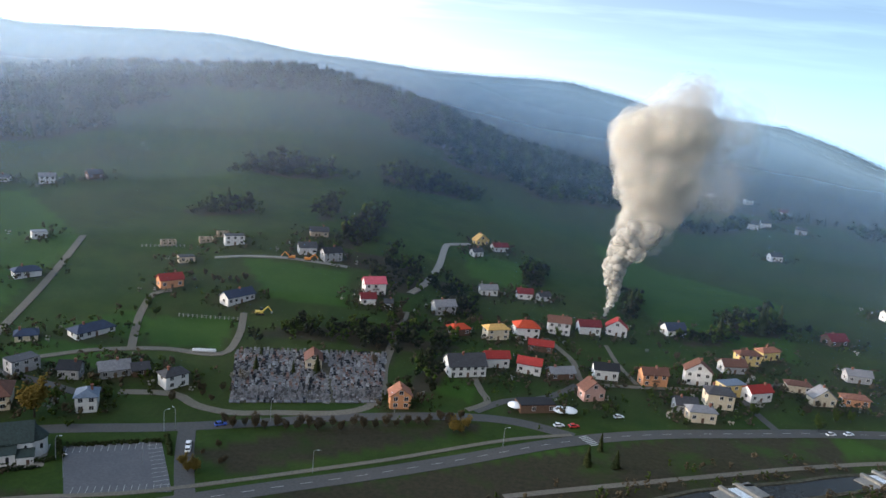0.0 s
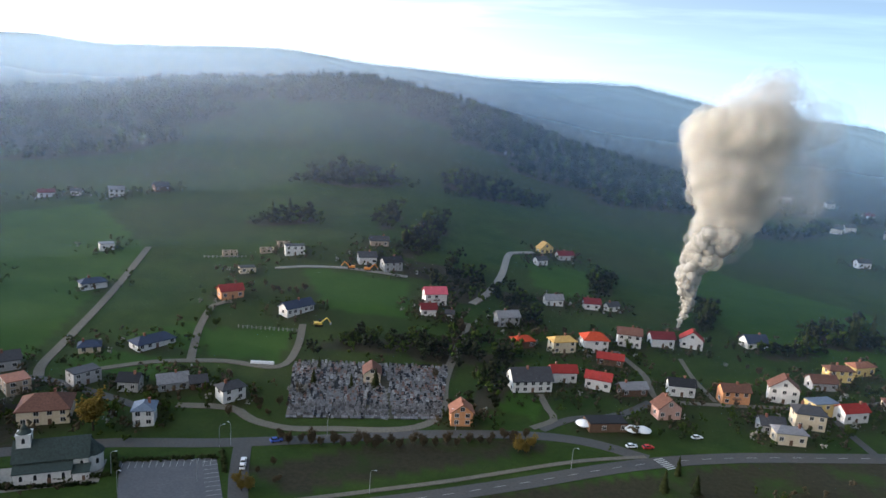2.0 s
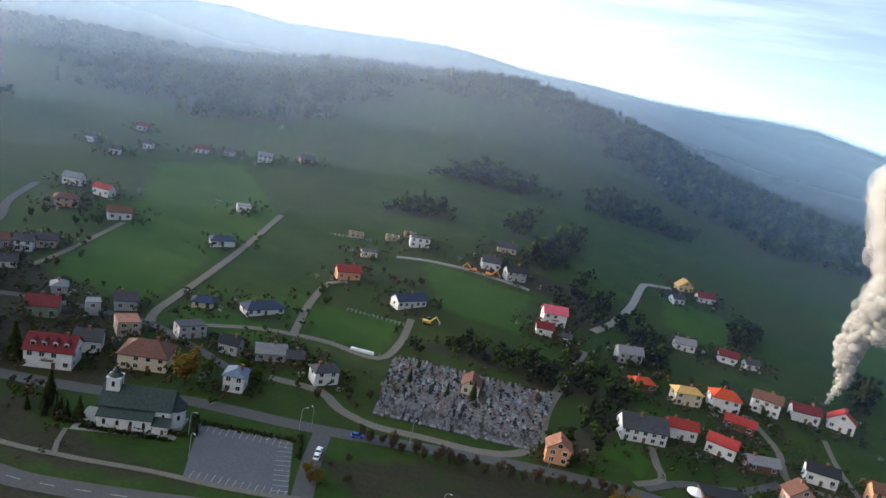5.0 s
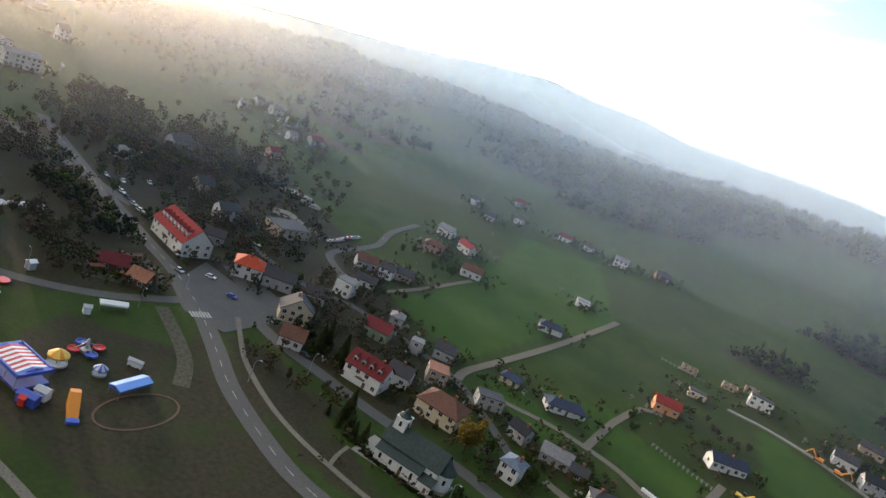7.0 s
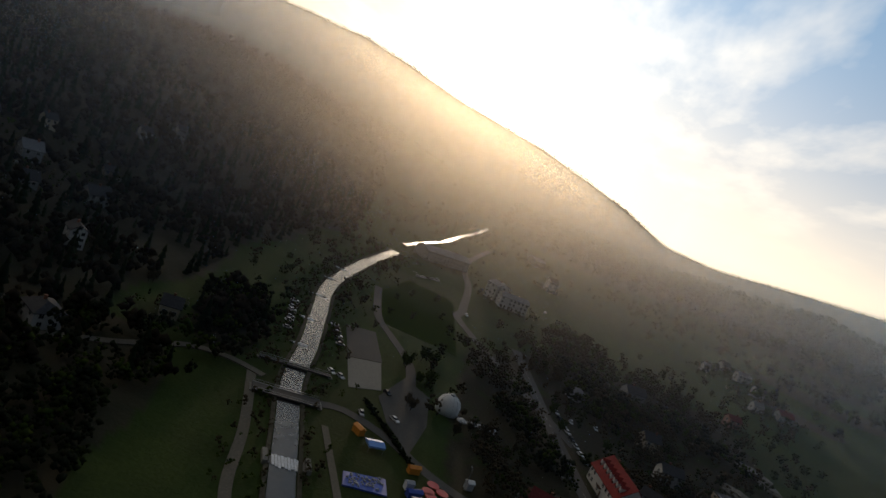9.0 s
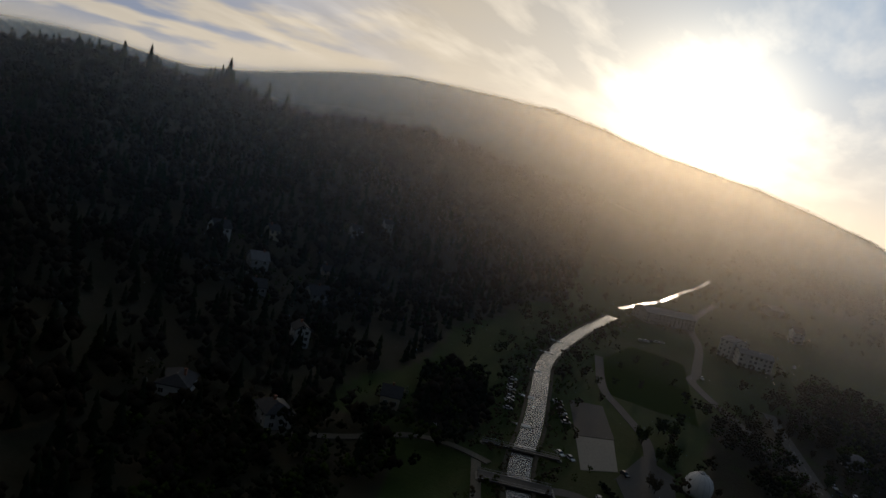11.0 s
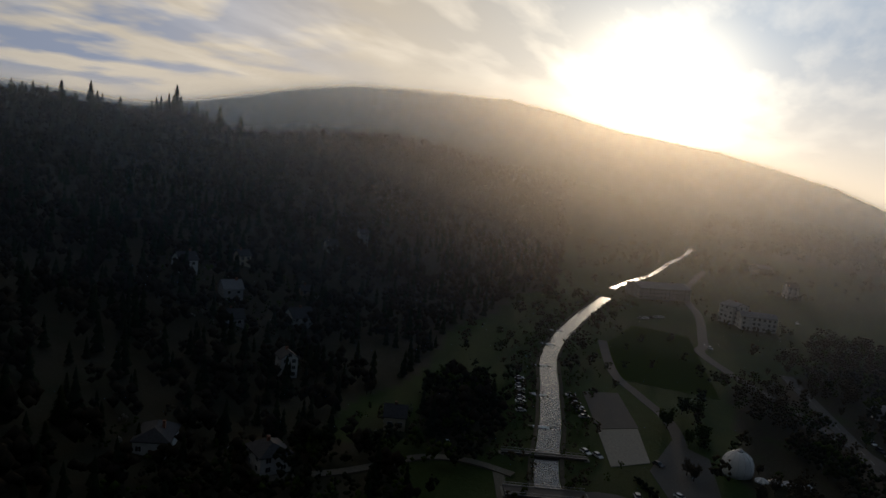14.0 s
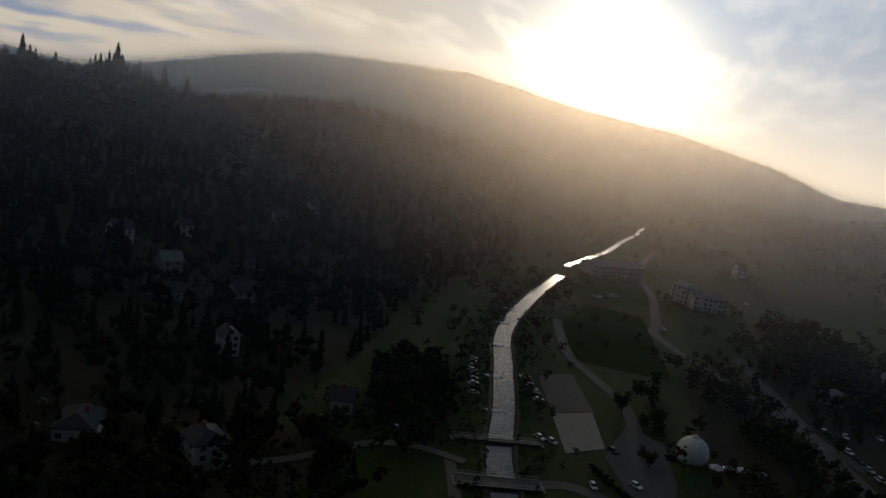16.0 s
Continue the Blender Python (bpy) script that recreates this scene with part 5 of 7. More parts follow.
for j in range(rows_):
    for i in range(cols_):
        u, v = (i + 0.5 + slab_rng.uniform(-0.25, 0.25)) / cols_, (j + 0.5 + slab_rng.uniform(-0.15, 0.15)) / rows_
        if abs(u - 0.62 + (v - 0.5) * 0.12) < 0.014 and v < 0.62 or slab_rng.random() < 0.07 or (abs(u - 0.56) < 0.06 and abs(v - 0.68) < 0.09):
            continue
        x, y = cem_at(u, v)
        yaw = 24 + slab_rng.uniform(-8, 8)
        m = pose(x, y, level(x, y) + 0.2, 0, 0, yaw)
        if made < 260 and v < 0.24 and slab_rng.random() < 0.9:
            made += 1
            g = new("grave")
            tagged(g, "low stone grave slab with an upright headstone", "grave", "graves of the cemetery")
            g.matrix_world = m
            shared("slab", SLAB, g, Matrix.Identity(4))
            shared("headstone", HEAD, g, pose(0, 1.05, 0.3) @ Matrix.Diagonal((slab_rng.uniform(0.7, 1.3), 1, slab_rng.uniform(0.6, 1.25), 1)))
            continue
        vs, fs = rest[slab_rng.choice((0, 0, 1, 2, 2, 2, 2, 3))]
        for x0, y0, z0, x1, y1, z1 in ((-0.6, -1.1, 0, 0.6, 1.0, slab_rng.uniform(0.25, 0.45)), (-0.5, 1.0, 0, 0.5, 1.25, slab_rng.uniform(0.7, 1.5))):
            b = len(vs)
            for p in ((x0, y0, z0), (x1, y0, z0), (x1, y1, z0), (x0, y1, z0), (x0, y0, z1), (x1, y0, z1), (x1, y1, z1), (x0, y1, z1)):
                vs.append((m @ Vector(p))[:])
            fs += [tuple(b + q for q in f) for f in ((4, 5, 6, 7), (0, 1, 5, 4), (1, 2, 6, 5), (2, 3, 7, 6), (3, 0, 4, 7))]
for (vs, fs), mat in zip(rest, STONES):
    tagged(new("gravestones", mesh_of("gravestones", vs, fs, mat)), "crowded rows of stone graves and headstones", "graves", kind="stuff")
ax, ay = cem_at(0.56, 0.68)
house(ax - 2, ay - 3, 22, 7, 9, 4, "gy", "cream", "brown", name="chapel", where=" among graves")
bm = bmesh.new()
for k in range(9):
    a, b = cem_at(0.62 + (0.07 * k / 9 - 0.03) * -0.6, 0.02 + k * 0.06), cem_at(0.63, 0.02 + k * 0.06 + 0.05)
    box(bm, a[0] - 1.3, a[1] - 1.6, level(*a) + 0.1, a[0] + 1.3, a[1] + 1.6, level(*a) + 0.3)
tagged(part("cemetery_path", bm, M["concrete"]), "pale paved path through the cemetery", "pavement", kind="structure")

billows("billow", smoke_mat, 380, 3, 0.0, 0.44, 0.3, 0.75, 0.16, 0.36)
billows("billow", puff_mat, 560, 4, 0.02, 0.9, 0.1, 0.9, 0.24, 0.5)
billows("veil", thin_mat, 60, 6, 0.66, 1.08, 0.0, 0.7, 0.5, 0.85)
billows("veil", thin_mat, 36, 8, 0.55, 0.95, 0.2, 1.0, 0.5, 0.9, 1.2)

# ---- trees ----
tree_rng = np.random.default_rng(5)


def branch(v, f, a, b, r0, r1, sides=5):
    """Adds a tapered limb from a to b."""
    a, b = np.array(a, float), np.array(b, float)
    d = (b - a) / (np.linalg.norm(b - a) + 1e-9)
    p = np.cross(d, (0.3, 0.9, 0.2))
    p /= np.linalg.norm(p)
    q = np.cross(d, p)
    base = len(v)
    for c, r in ((a, r0), (b, r1)):
        for i in range(sides):
            t = 2 * math.pi * i / sides
            v.append(c + (p * math.cos(t) + q * math.sin(t)) * r)
    for i in range(sides):
        j = (i + 1) % sides
        f += [(base + i, base + j, base + sides + j), (base + i, base + sides + j, base + sides + i)]


def leafy(label, leaf, height, spread, leaves, seed, size=0.55):
    """A broad-leaved tree: trunk, limbs and a ragged crown of small clumps."""
    rng = np.random.default_rng(seed)
    e = tagged(new("tree"), label, "tree", "trees of the village")
    v, f = [], []
    branch(v, f, (0, 0, -0.5), (0.1, 0, height * 0.4), height * 0.03, height * 0.02, 7)
    tips = []
    for k in range(9):
        t = 2.4 * k + rng.uniform(-0.3, 0.3)
        z0 = height * rng.uniform(0.25, 0.42)
        reach = spread * rng.uniform(0.5, 1.0)
        tip = np.array((math.cos(t) * reach, math.sin(t) * reach, height * rng.uniform(0.5, 0.95)))
        branch(v, f, (0.08, 0, z0), tip * (0.6, 0.6, 0.75) + (0, 0, z0 * 0.2), height * 0.014, height * 0.008)
        branch(v, f, tip * (0.6, 0.6, 0.75) + (0, 0, z0 * 0.2), tip, height * 0.008, height * 0.003, 4)
        tips.append(tip)
    trunk = new("trunk", tri_mesh("trunk", np.array(v), np.array(f), M["bark"]))
    trunk.parent = e
    tips = np.array(tips)
    pick = tips[rng.integers(0, len(tips), leaves)]
    pos = pick * rng.uniform(0.45, 1.05, (leaves, 1)) + rng.normal(0, spread * 0.2, (leaves, 3)) + (0, 0, height * 0.12)
    crown = clumps("crown", pos[:, 0], pos[:, 1], np.maximum(pos[:, 2], height * 0.2), rng.uniform(0.4, 1.2, leaves) * size, M[leaf], rng)
    crown.parent = e
    return e


def conifer(label, height, spread, seed):
    """A spruce: a straight trunk and drooping whorls of ragged boughs."""
    rng = np.random.default_rng(seed)
    e = tagged(new("spruce"), label, "tree", "spruces")
    v, f = [], []
    branch(v, f, (0, 0, -0.5), (0, 0, height * 0.97), height * 0.018, 0.03, 6)
    trunk = new("trunk", tri_mesh("trunk", np.array(v), np.array(f), M["bark"]))
    trunk.parent = e
    v, f = [], []
    tiers = 13
    for k in range(tiers):
        z = height * (0.1 + 0.88 * k / tiers)
        reach = spread * (1 - k / tiers) ** 0.85 + 0.25
        for i in range(9):
            t = 2 * math.pi * (i + 0.5 * (k % 2)) / 9 + rng.uniform(-0.25, 0.25)
            r = reach * rng.uniform(0.65, 1.15)
            b = len(v)
            c, s = math.cos(t), math.sin(t)
            wide = reach * 0.33
            v += [(0, 0, z + height * 0.06), (c * r * 0.6 - s * wide, s * r * 0.6 + c * wide, z - 0.02 * height), (c * r, s * r, z - height * rng.uniform(0.02, 0.06)),
                  (c * r * 0.6 + s * wide, s * r * 0.6 - c * wide, z - 0.02 * height), (c * r * 0.5, s * r * 0.5, z - 0.05 * height)]
            f += [(b, b + 1, b + 2), (b, b + 2, b + 3), (b + 1, b + 4, b + 2), (b + 4, b + 3, b + 2)]
    crown = new("crown", tri_mesh("crown", np.array(v), np.array(f), M["leaf_dark"]))
    crown.parent = e
    return e


KINDS = {
    "green": [leafy("broad-leaved tree in fresh spring green", "leaf_green", 9, 3.6, 420, 1), leafy("slender tree in young green leaf", "leaf_green", 8, 2.6, 300, 2)],
    "bare": [leafy("brownish tree still bare in early spring", "leaf_bare", 9, 3.4, 620, 3, 0.42), leafy("bare twiggy tree beside the street", "leaf_bare", 8, 2.6, 480, 4, 0.38)],
    "gold": [leafy("tall golden-leaved tree beside the church", "leaf_gold", 13, 4.2, 700, 5, 0.6)],
    "blossom": [leafy("small fruit tree in white blossom", "leaf_blossom", 5, 2.4, 260, 6, 0.35)],
    "spruce": [conifer("dark green spruce tree", 14, 3.2, 7), conifer("slim dark spruce tree", 12, 2.2, 8)],
}
placed = set()


def tree(kind, x, y, size=1.0):
    """Sets a tree of a kind; the first of each pattern is used up before copies are made."""
    pattern = KINDS[kind][int(tree_rng.integers(len(KINDS[kind])))]
    s = size * float(tree_rng.uniform(0.85, 1.15))
    m = pose(x, y, level(x, y) - 0.1, 0, 0, float(tree_rng.uniform(0, 360))) @ Matrix.Diagonal((s, s, s * float(tree_rng.uniform(0.9, 1.1)), 1))
    if pattern.name not in placed:
        placed.add(pattern.name)
        pattern.matrix_basis = m
    else:
        copy_thing(pattern, m)


tree("gold", -170.7, 201.2, 1.0)
for x, y, size in ((-303, 38.5, 0.5), (-299.5, 41, 0.45)):
    tree("bare", x, y, size * 1.5)
for k in range(34):
    # row of pollarded trees along the old street
    s = k / 33
    tree("bare", -108.8 + 80.5 * s + 1.2 * math.sin(k * 2.1), 217.8 + 35.9 * s + 1.5 * math.cos(k * 1.7) - 5 * math.sin(s * 3.1), 0.74)
for x, y, size in ((-228.4, 167.1, 1.15), (-233.4, 172.1, 1.2), (-220.6, 172.9, 1.0), (-240.1, 166.9, 0.9), (-226.9, 177.3, 0.9), (-185.9, 162.3, 0.75), (-190.8, 165.9, 0.7), (-195.7, 161.8, 0.6), (-179.6, 160.2, 0.7),
                   (-102.5, 267.8, 0.6), (-93.8, 272.7, 0.7), (-121.4, 277.5, 0.55), (-117.8, 264.5, 0.6), (25.2, 247.7, 0.65), (30.4, 237.6, 0.7), (20.3, 235.4, 0.55), (-55, 305.4, 0.6)):
    tree("spruce", x, y, size)
# dark evergreens beside the church
for x, y, size in ((-173.7, 163.6, 0.62), (-176.5, 161.5, 0.5), (-179.5, 161.8, 0.45), (-183.7, 159.2, 0.5), (-187.5, 156.5, 0.42), (-181, 157.5, 0.4), (-185.5, 160.5, 0.45)):
    tree("spruce", x, y, size)


def thicket(kind, count, cx, cy, rx, ry, turn=0.0, size=0.6):
    for _ in range(count):
        a, r = tree_rng.uniform(0, 6.28), math.sqrt(tree_rng.random())
        u, v = math.cos(a) * r * rx, math.sin(a) * r * ry
        tree(kind, cx + u * math.cos(turn) - v * math.sin(turn), cy + u * math.sin(turn) + v * math.cos(turn), size * float(tree_rng.uniform(0.7, 1.2)))


thicket("green", 9, -100, 314.5, 34.4, 5.3, 0.45, 0.75)
thicket("bare", 10, -75.1, 322.9, 5.9, 41, 0.0, 0.9)
thicket("bare", 8, -126.5, 241.2, 8.3, 18, -0.5, 0.6)
thicket("blossom", 3, -124, 247.7, 8.2, 13.6, -0.5, 0.7)
thicket("green", 6, -194.4, 300.5, 8.8, 13.8, 0.4, 0.5)
thicket("bare", 7, -175.4, 352.2, 22.7, 11.4, 0.4, 0.7)
thicket("bare", 8, -46.2, 365.6, 22, 16.5, 0.2, 0.7)
thicket("green", 7, -11.8, 363.3, 32.5, 21.7, 0.2, 0.6)
thicket("bare", 8, 49.7, 358.6, 31.5, 26.2, 0.3, 0.6)
thicket("green", 7, 51.2, 302.8, 52, 17.3, 0.5, 0.5)
thicket("blossom", 4, 53.4, 341.1, 42.9, 26.8, 0.3, 0.8)
thicket("bare", 7, 114.4, 338.9, 36.2, 25.9, 0.3, 0.7)
thicket("green", 6, 109.5, 306.3, 33.1, 11, 0.3, 0.6)
thicket("green", 7, -264.1, 203.8, 39, 23.4, 0.8, 0.55)
thicket("bare", 9, -325.6, 238.2, 44.3, 36.9, 0.8, 0.7)
thicket("green", 6, -349.6, 286.6, 27, 20.3, 0.8, 0.6)
thicket("blossom", 3, -377, 327.5, 19.2, 12.8, 0.5, 1.0)
thicket("bare", 9, -212.4, 151.2, 18.8, 8.5, 0.7, 0.5)
thicket("bare", 4, -100.2, 200, 5.9, 7.4, 0.7, 0.5)
thicket("gold", 3, -103.9, 190.3, 4.5, 6, 0.7, 0.35)
thicket("gold", 3, -27.5, 242.2, 6.7, 4, 0.7, 0.4)
thicket("green", 6, -159.4, 219.8, 16.1, 5.8, 0.6, 0.55)
thicket("bare", 15, -310.9, 85.7, 38, 32.3, 0.3, 0.9)
thicket("green", 9, -349.7, 109.8, 46.2, 27.7, 0.3, 0.85)
thicket("bare", 12, -437.8, 92.8, 56.7, 37.8, 0.3, 0.9)
thicket("bare", 13, -403.2, 188.8, 49, 40.8, 0.5, 0.8)
thicket("green", 8, -349.2, 39.4, 20, 16, 0.3, 0.8)
thicket("bare", 10, -240, -94.5, 43, 17.2, 0.5, 0.8)
thicket("bare", 9, -300.7, -101, 32.8, 21.8, 0.5, 0.9)
thicket("spruce", 4, -342.3, -121.3, 44.3, 22.2, 0.5, 0.9)
thicket("green", 6, -328.9, -53.8, 32.1, 10.7, 0.5, 0.7)
thicket("spruce", 6, -193.6, -123.4, 40.9, 25.6, 0.5, 0.9)
# ---- woodland: one mass of trees for each kind, thick on the crests ----


def wood_points(count, az0, az1, seed, r_lo=0.5, r_hi=1.06):
    rng = np.random.default_rng(seed)
    tab = np.array(list(range(-36, 177, 4)) + [210, 260, 300.0])
    az = rng.uniform(az0, az1, count)
    r1 = np.interp(az, tab, CREST_R + [700, 900, 1200], period=360)
    r = r1 * np.sqrt(rng.uniform(r_lo ** 2, r_hi ** 2, count))
    x, y = HUB[0] - r * np.sin(np.radians(az)), HUB[1] + r * np.cos(np.radians(az))
    keep = wooded(x, y) > 0.5
    return x[keep], y[keep], rng


def wood(name, label, x, y, rng, mat, height, lumps=6, fine=1.0):
    """Many broad trees: each a stem and a handful of ragged clumps."""
    n_ = len(x)
    z = relief(x, y)
    hh = height * rng.uniform(0.6, 1.25, n_)
    px = np.repeat(x, lumps) + rng.normal(0, 0.17, n_ * lumps) * np.repeat(hh, lumps)
    py = np.repeat(y, lumps) + rng.normal(0, 0.17, n_ * lumps) * np.repeat(hh, lumps)
    pz = np.repeat(z, lumps) + np.repeat(hh, lumps) * rng.uniform(0.3, 0.95, n_ * lumps)
    size = np.repeat(hh, lumps) * rng.uniform(0.13, 0.3, n_ * lumps) * fine
    return tagged(clumps(name, px, py, pz, size, mat, rng, 1.0), label, "forest", kind="stuff")


def spruces(name, label, x, y, rng, height, leaf="leaf_dark"):
    """Many spruces: stacked ragged skirts."""
    n_ = len(x)
    z, hh = relief(x, y), height * rng.uniform(0.55, 1.3, n_)
    vs, fs = [], []
    for k in range(4):
        ang = np.linspace(0, 2 * np.pi, 7)[:-1][None] + rng.uniform(0, 6, (n_, 1))
        r = hh[:, None] * (0.2 - 0.042 * k) * rng.uniform(0.6, 1.25, (n_, 6))
        ring = np.stack([x[:, None] + r * np.cos(ang), y[:, None] + r * np.sin(ang), (z + hh * (0.08 + 0.22 * k))[:, None] + r * 0], -1)
        tip = np.stack([x, y, z + hh * (0.08 + 0.22 * k + 0.33 * (1 if k < 3 else 0.85))], -1)[:, None]
        vs.append(np.concatenate([ring, tip], 1))
        base = (np.arange(n_) * 7)[:, None] + k * n_ * 7
        fs.append(np.stack([np.stack([base[:, 0] + i, base[:, 0] + (i + 1) % 6, base[:, 0] + 6], -1) for i in range(6)], 1).reshape(-1, 3))
    v, f = np.concatenate([q.reshape(-1, 3) for q in vs]), np.concatenate(fs)
    return tagged(new(name, tri_mesh(name, v, f, M[leaf])), label, "forest", kind="stuff")


def clear_of(x, y, gap=1.0):
    """Keeps points that stand clear of houses, roads and yards."""
    ok = np.ones(len(x), bool)
    for hx, hy, hr in HOMES:
        ok &= np.hypot(x - hx, y - hy) > hr + gap
    for line, width in LINES:
        for qx, qy in line[::2]:
            ok &= np.hypot(x - qx, y - qy) > width * 0.5 + gap + 0.5
    for corners in (PARK, CEM, [(-267.3, 119.5), (-295.4, 138.4), (-269.4, 151.9), (-273.6, 170.8), (-254.3, 165.5), (-243.7, 150.3), (-233.2, 132.8), (-245.6, 120.9)], [(-186, 157.7), (-145.1, 174.4), (-151.4, 192.5), (-192.1, 172.1)], [(-266.8, 23.1), (-173.9, 37.6), (-151.8, 105.8), (-195.4, 120.3), (-247.9, 105.5)]):
        ok &= ~inside(x, y, corners)
    return ok


# trodden yards and bare garden soil round the houses
bare = np.zeros(len(vx))
for hx, hy, hr in HOMES:
    bare = np.maximum(bare, np.exp(-((np.hypot(vx - hx, vy - hy) / (hr + 4)) ** 4)))
cover[:, 2] = np.maximum(cover[:, 2], bare * 0.7 * (1 - cover[:, 1]))
layer.data.foreach_set("color", cover.ravel())

# gardens and hedgerows: low shrubs and young trees round the houses
g = np.random.default_rng(31)
near = np.array([h for h in HOMES if math.hypot(h[0], h[1]) < 1300])
pick = near[g.integers(0, len(near), 5200)]
ang, dist_ = g.uniform(0, 6.28, 5200), pick[:, 2] + 0.5 + 13 * g.random(5200) ** 1.4
x, y = pick[:, 0] + np.cos(ang) * dist_, pick[:, 1] + np.sin(ang) * dist_
ok = clear_of(x, y, 1.0)
x, y = x[ok], y[ok]
sort = g.random(len(x))
wood("garden_shrubs", "dark garden shrubs and young trees between the houses", x[sort < 0.4], y[sort < 0.4], g, M["leaf_dark"], 3.4, 7, 0.7)
wood("garden_shrubs", "fresh green garden shrubs and fruit trees", x[(sort >= 0.4) & (sort < 0.68)], y[(sort >= 0.4) & (sort < 0.68)], g, M["leaf_green"], 3.2, 7, 0.7)
wood("garden_shrubs", "bare brown garden shrubs and fruit trees", x[(sort >= 0.68) & (sort < 0.95)], y[(sort >= 0.68) & (sort < 0.95)], g, M["leaf_bare"], 4.2, 7, 0.7)
wood("garden_shrubs", "white blossoming fruit trees in gardens", x[sort >= 0.95], y[sort >= 0.95], g, M["leaf_blossom"], 3.2, 7, 0.7)
# brush on the river banks and along field edges
base_ = np.concatenate([l for l, w_ in LINES if w_ in (8.2, 1.4)])
q = base_[g.integers(0, len(base_), 2600)] + g.normal(0, 1, (2600, 2)) * 9
ok = clear_of(q[:, 0], q[:, 1], 1.2)
q = q[ok]
wood("riverside_brush", "brown brush along the river banks", q[::2, 0], q[::2, 1], g, M["leaf_bare"], 3.4, 9, 0.65)
wood("riverside_brush", "green brush along the river banks", q[1::2, 0], q[1::2, 1], g, M["leaf_green"], 2.6, 9, 0.65)
# scattered trees of the town and the valley floor
az, rr = np.radians(g.uniform(62, 108, 2600)), g.uniform(260, 1500, 2600)
x, y = HUB[0] - rr * np.sin(az), HUB[1] + rr * np.cos(az)
ok = clear_of(x, y, 2.0) & (np.sin(x * 0.013 + 1) + np.sin(y * 0.017 + x * 0.004) + g.normal(0, 0.5, len(x)) > 0.25) & ~inside(x, y, CROPS[0])
x, y = x[ok], y[ok]
wood("valley_trees", "bare trees scattered through the town", x[::2], y[::2], g, M["leaf_bare"], 8, 24, 0.46)
wood("valley_trees", "dark trees scattered through the town", x[1::2], y[1::2], g, M["leaf_dark"], 7, 24, 0.46)

# plant the groves and hedge belts thickly
gp = []
for gx_, gy_, ra, rb, turn in GROVES:
    m_ = int(ra * rb * math.pi / 20)
    q, w_ = np.sqrt(g.uniform(0, 1.1, m_)), g.uniform(0, 6.28, m_)
    q = q * (1 + 0.28 * np.sin(3 * w_ + gx_) + 0.2 * np.sin(5 * w_ + gy_) + 0.14 * np.sin(9 * w_ + gx_ * 2)) + np.abs(g.normal(0, 0.1, m_))
    u, v = ra * q * np.cos(w_), rb * q * np.sin(w_)
    gp.append(np.stack([gx_ + u * math.cos(turn) - v * math.sin(turn), gy_ + u * math.sin(turn) + v * math.cos(turn)], -1))
gp = np.concatenate(gp)
gp = gp[clear_of(gp[:, 0], gp[:, 1], 1.0)]
wood("grove", "grey leafless trees in groves and hedge belts", gp[::2, 0], gp[::2, 1], g, M["leaf_beech"], 7.5, 13, 0.6)
wood("grove", "dark trees in groves and hedge belts", gp[1::4, 0], gp[1::4, 1], g, M["leaf_dark"], 6.5, 13, 0.6)
wood("grove", "fresh olive green trees in groves and hedge belts", gp[3::4, 0], gp[3::4, 1], g, M["leaf_green"], 7, 13, 0.6)

# leafless trees of the town, thick between the main road and the river
tp = []
for tx, ty, ra, rb, turn in ((-415, 62, 32, 16, 0.1), (-372, 82, 30, 13, 0.3), (-278, 82, 24, 9, 0.2), (-302, 72, 18, 7, 0.2), (-262, 182, 18, 9, 0.5), (-285, 202, 15, 10, 0.5), (-204, 146, 22, 4, 0.6),
                             (-350, 162, 40, 15, 0.2), (-420, 150, 42, 20, 0.1), (-470, 90, 40, 14, 0.2), (-232, 190, 16, 8, 0.5), (-540, 120, 60, 25, 0.1), (-500, 180, 50, 24, 0.2)):
    m_ = int(ra * rb * math.pi / 26)
    q, w_ = np.sqrt(g.uniform(0, 1.15, m_)), g.uniform(0, 6.28, m_)
    u, v = ra * q * np.cos(w_), rb * q * np.sin(w_)
    tp.append(np.stack([tx + u * math.cos(turn) - v * math.sin(turn), ty + u * math.sin(turn) + v * math.cos(turn)], -1))
tp = np.concatenate(tp)
tp = tp[clear_of(tp[:, 0], tp[:, 1], 0.5) & (np.hypot(tp[:, 0] + 316, tp[:, 1] - 54) > 9)]
wood("town_trees", "brown leafless trees crowded between the town houses", tp[::3, 0], tp[::3, 1], g, M["leaf_bare"], 7.5, 30, 0.36)
wood("town_trees", "low twiggy trees crowded between the town houses", tp[1::3, 0], tp[1::3, 1], g, M["leaf_bare"], 6.5, 30, 0.34)
wood("town_trees", "trees in first green leaf between the town houses", tp[2::3, 0], tp[2::3, 1], g, M["leaf_green"], 5.5, 30, 0.34)

x, y, g = wood_points(11500, -36, 92, 21, 0.42, 1.05)
pick = g.random(len(x))
wood("forest", "leafless brown beech wood on the upper slope", x[pick < 0.55], y[pick < 0.55], g, M["leaf_beech"], 11, 7, 0.92)
wood("forest", "beech wood breaking into pale green leaf", x[(pick >= 0.55) & (pick < 0.68)], y[(pick >= 0.55) & (pick < 0.68)], g, M["leaf_green"], 11)
spruces("forest", "dark spruce wood along the hilltop", x[pick >= 0.68], y[pick >= 0.68], g, 14)
x, y, g = wood_points(9500, 100, 186, 22, 0.2, 1.04)
ok = clear_of(x, y, 1.5)
x, y = x[ok], y[ok]
pick = g.random(len(x))
wood("forest", "leafless wood on the southern hill, shade put into its colour", x[pick < 0.6], y[pick < 0.6], g, M["leaf_umber"], 9)
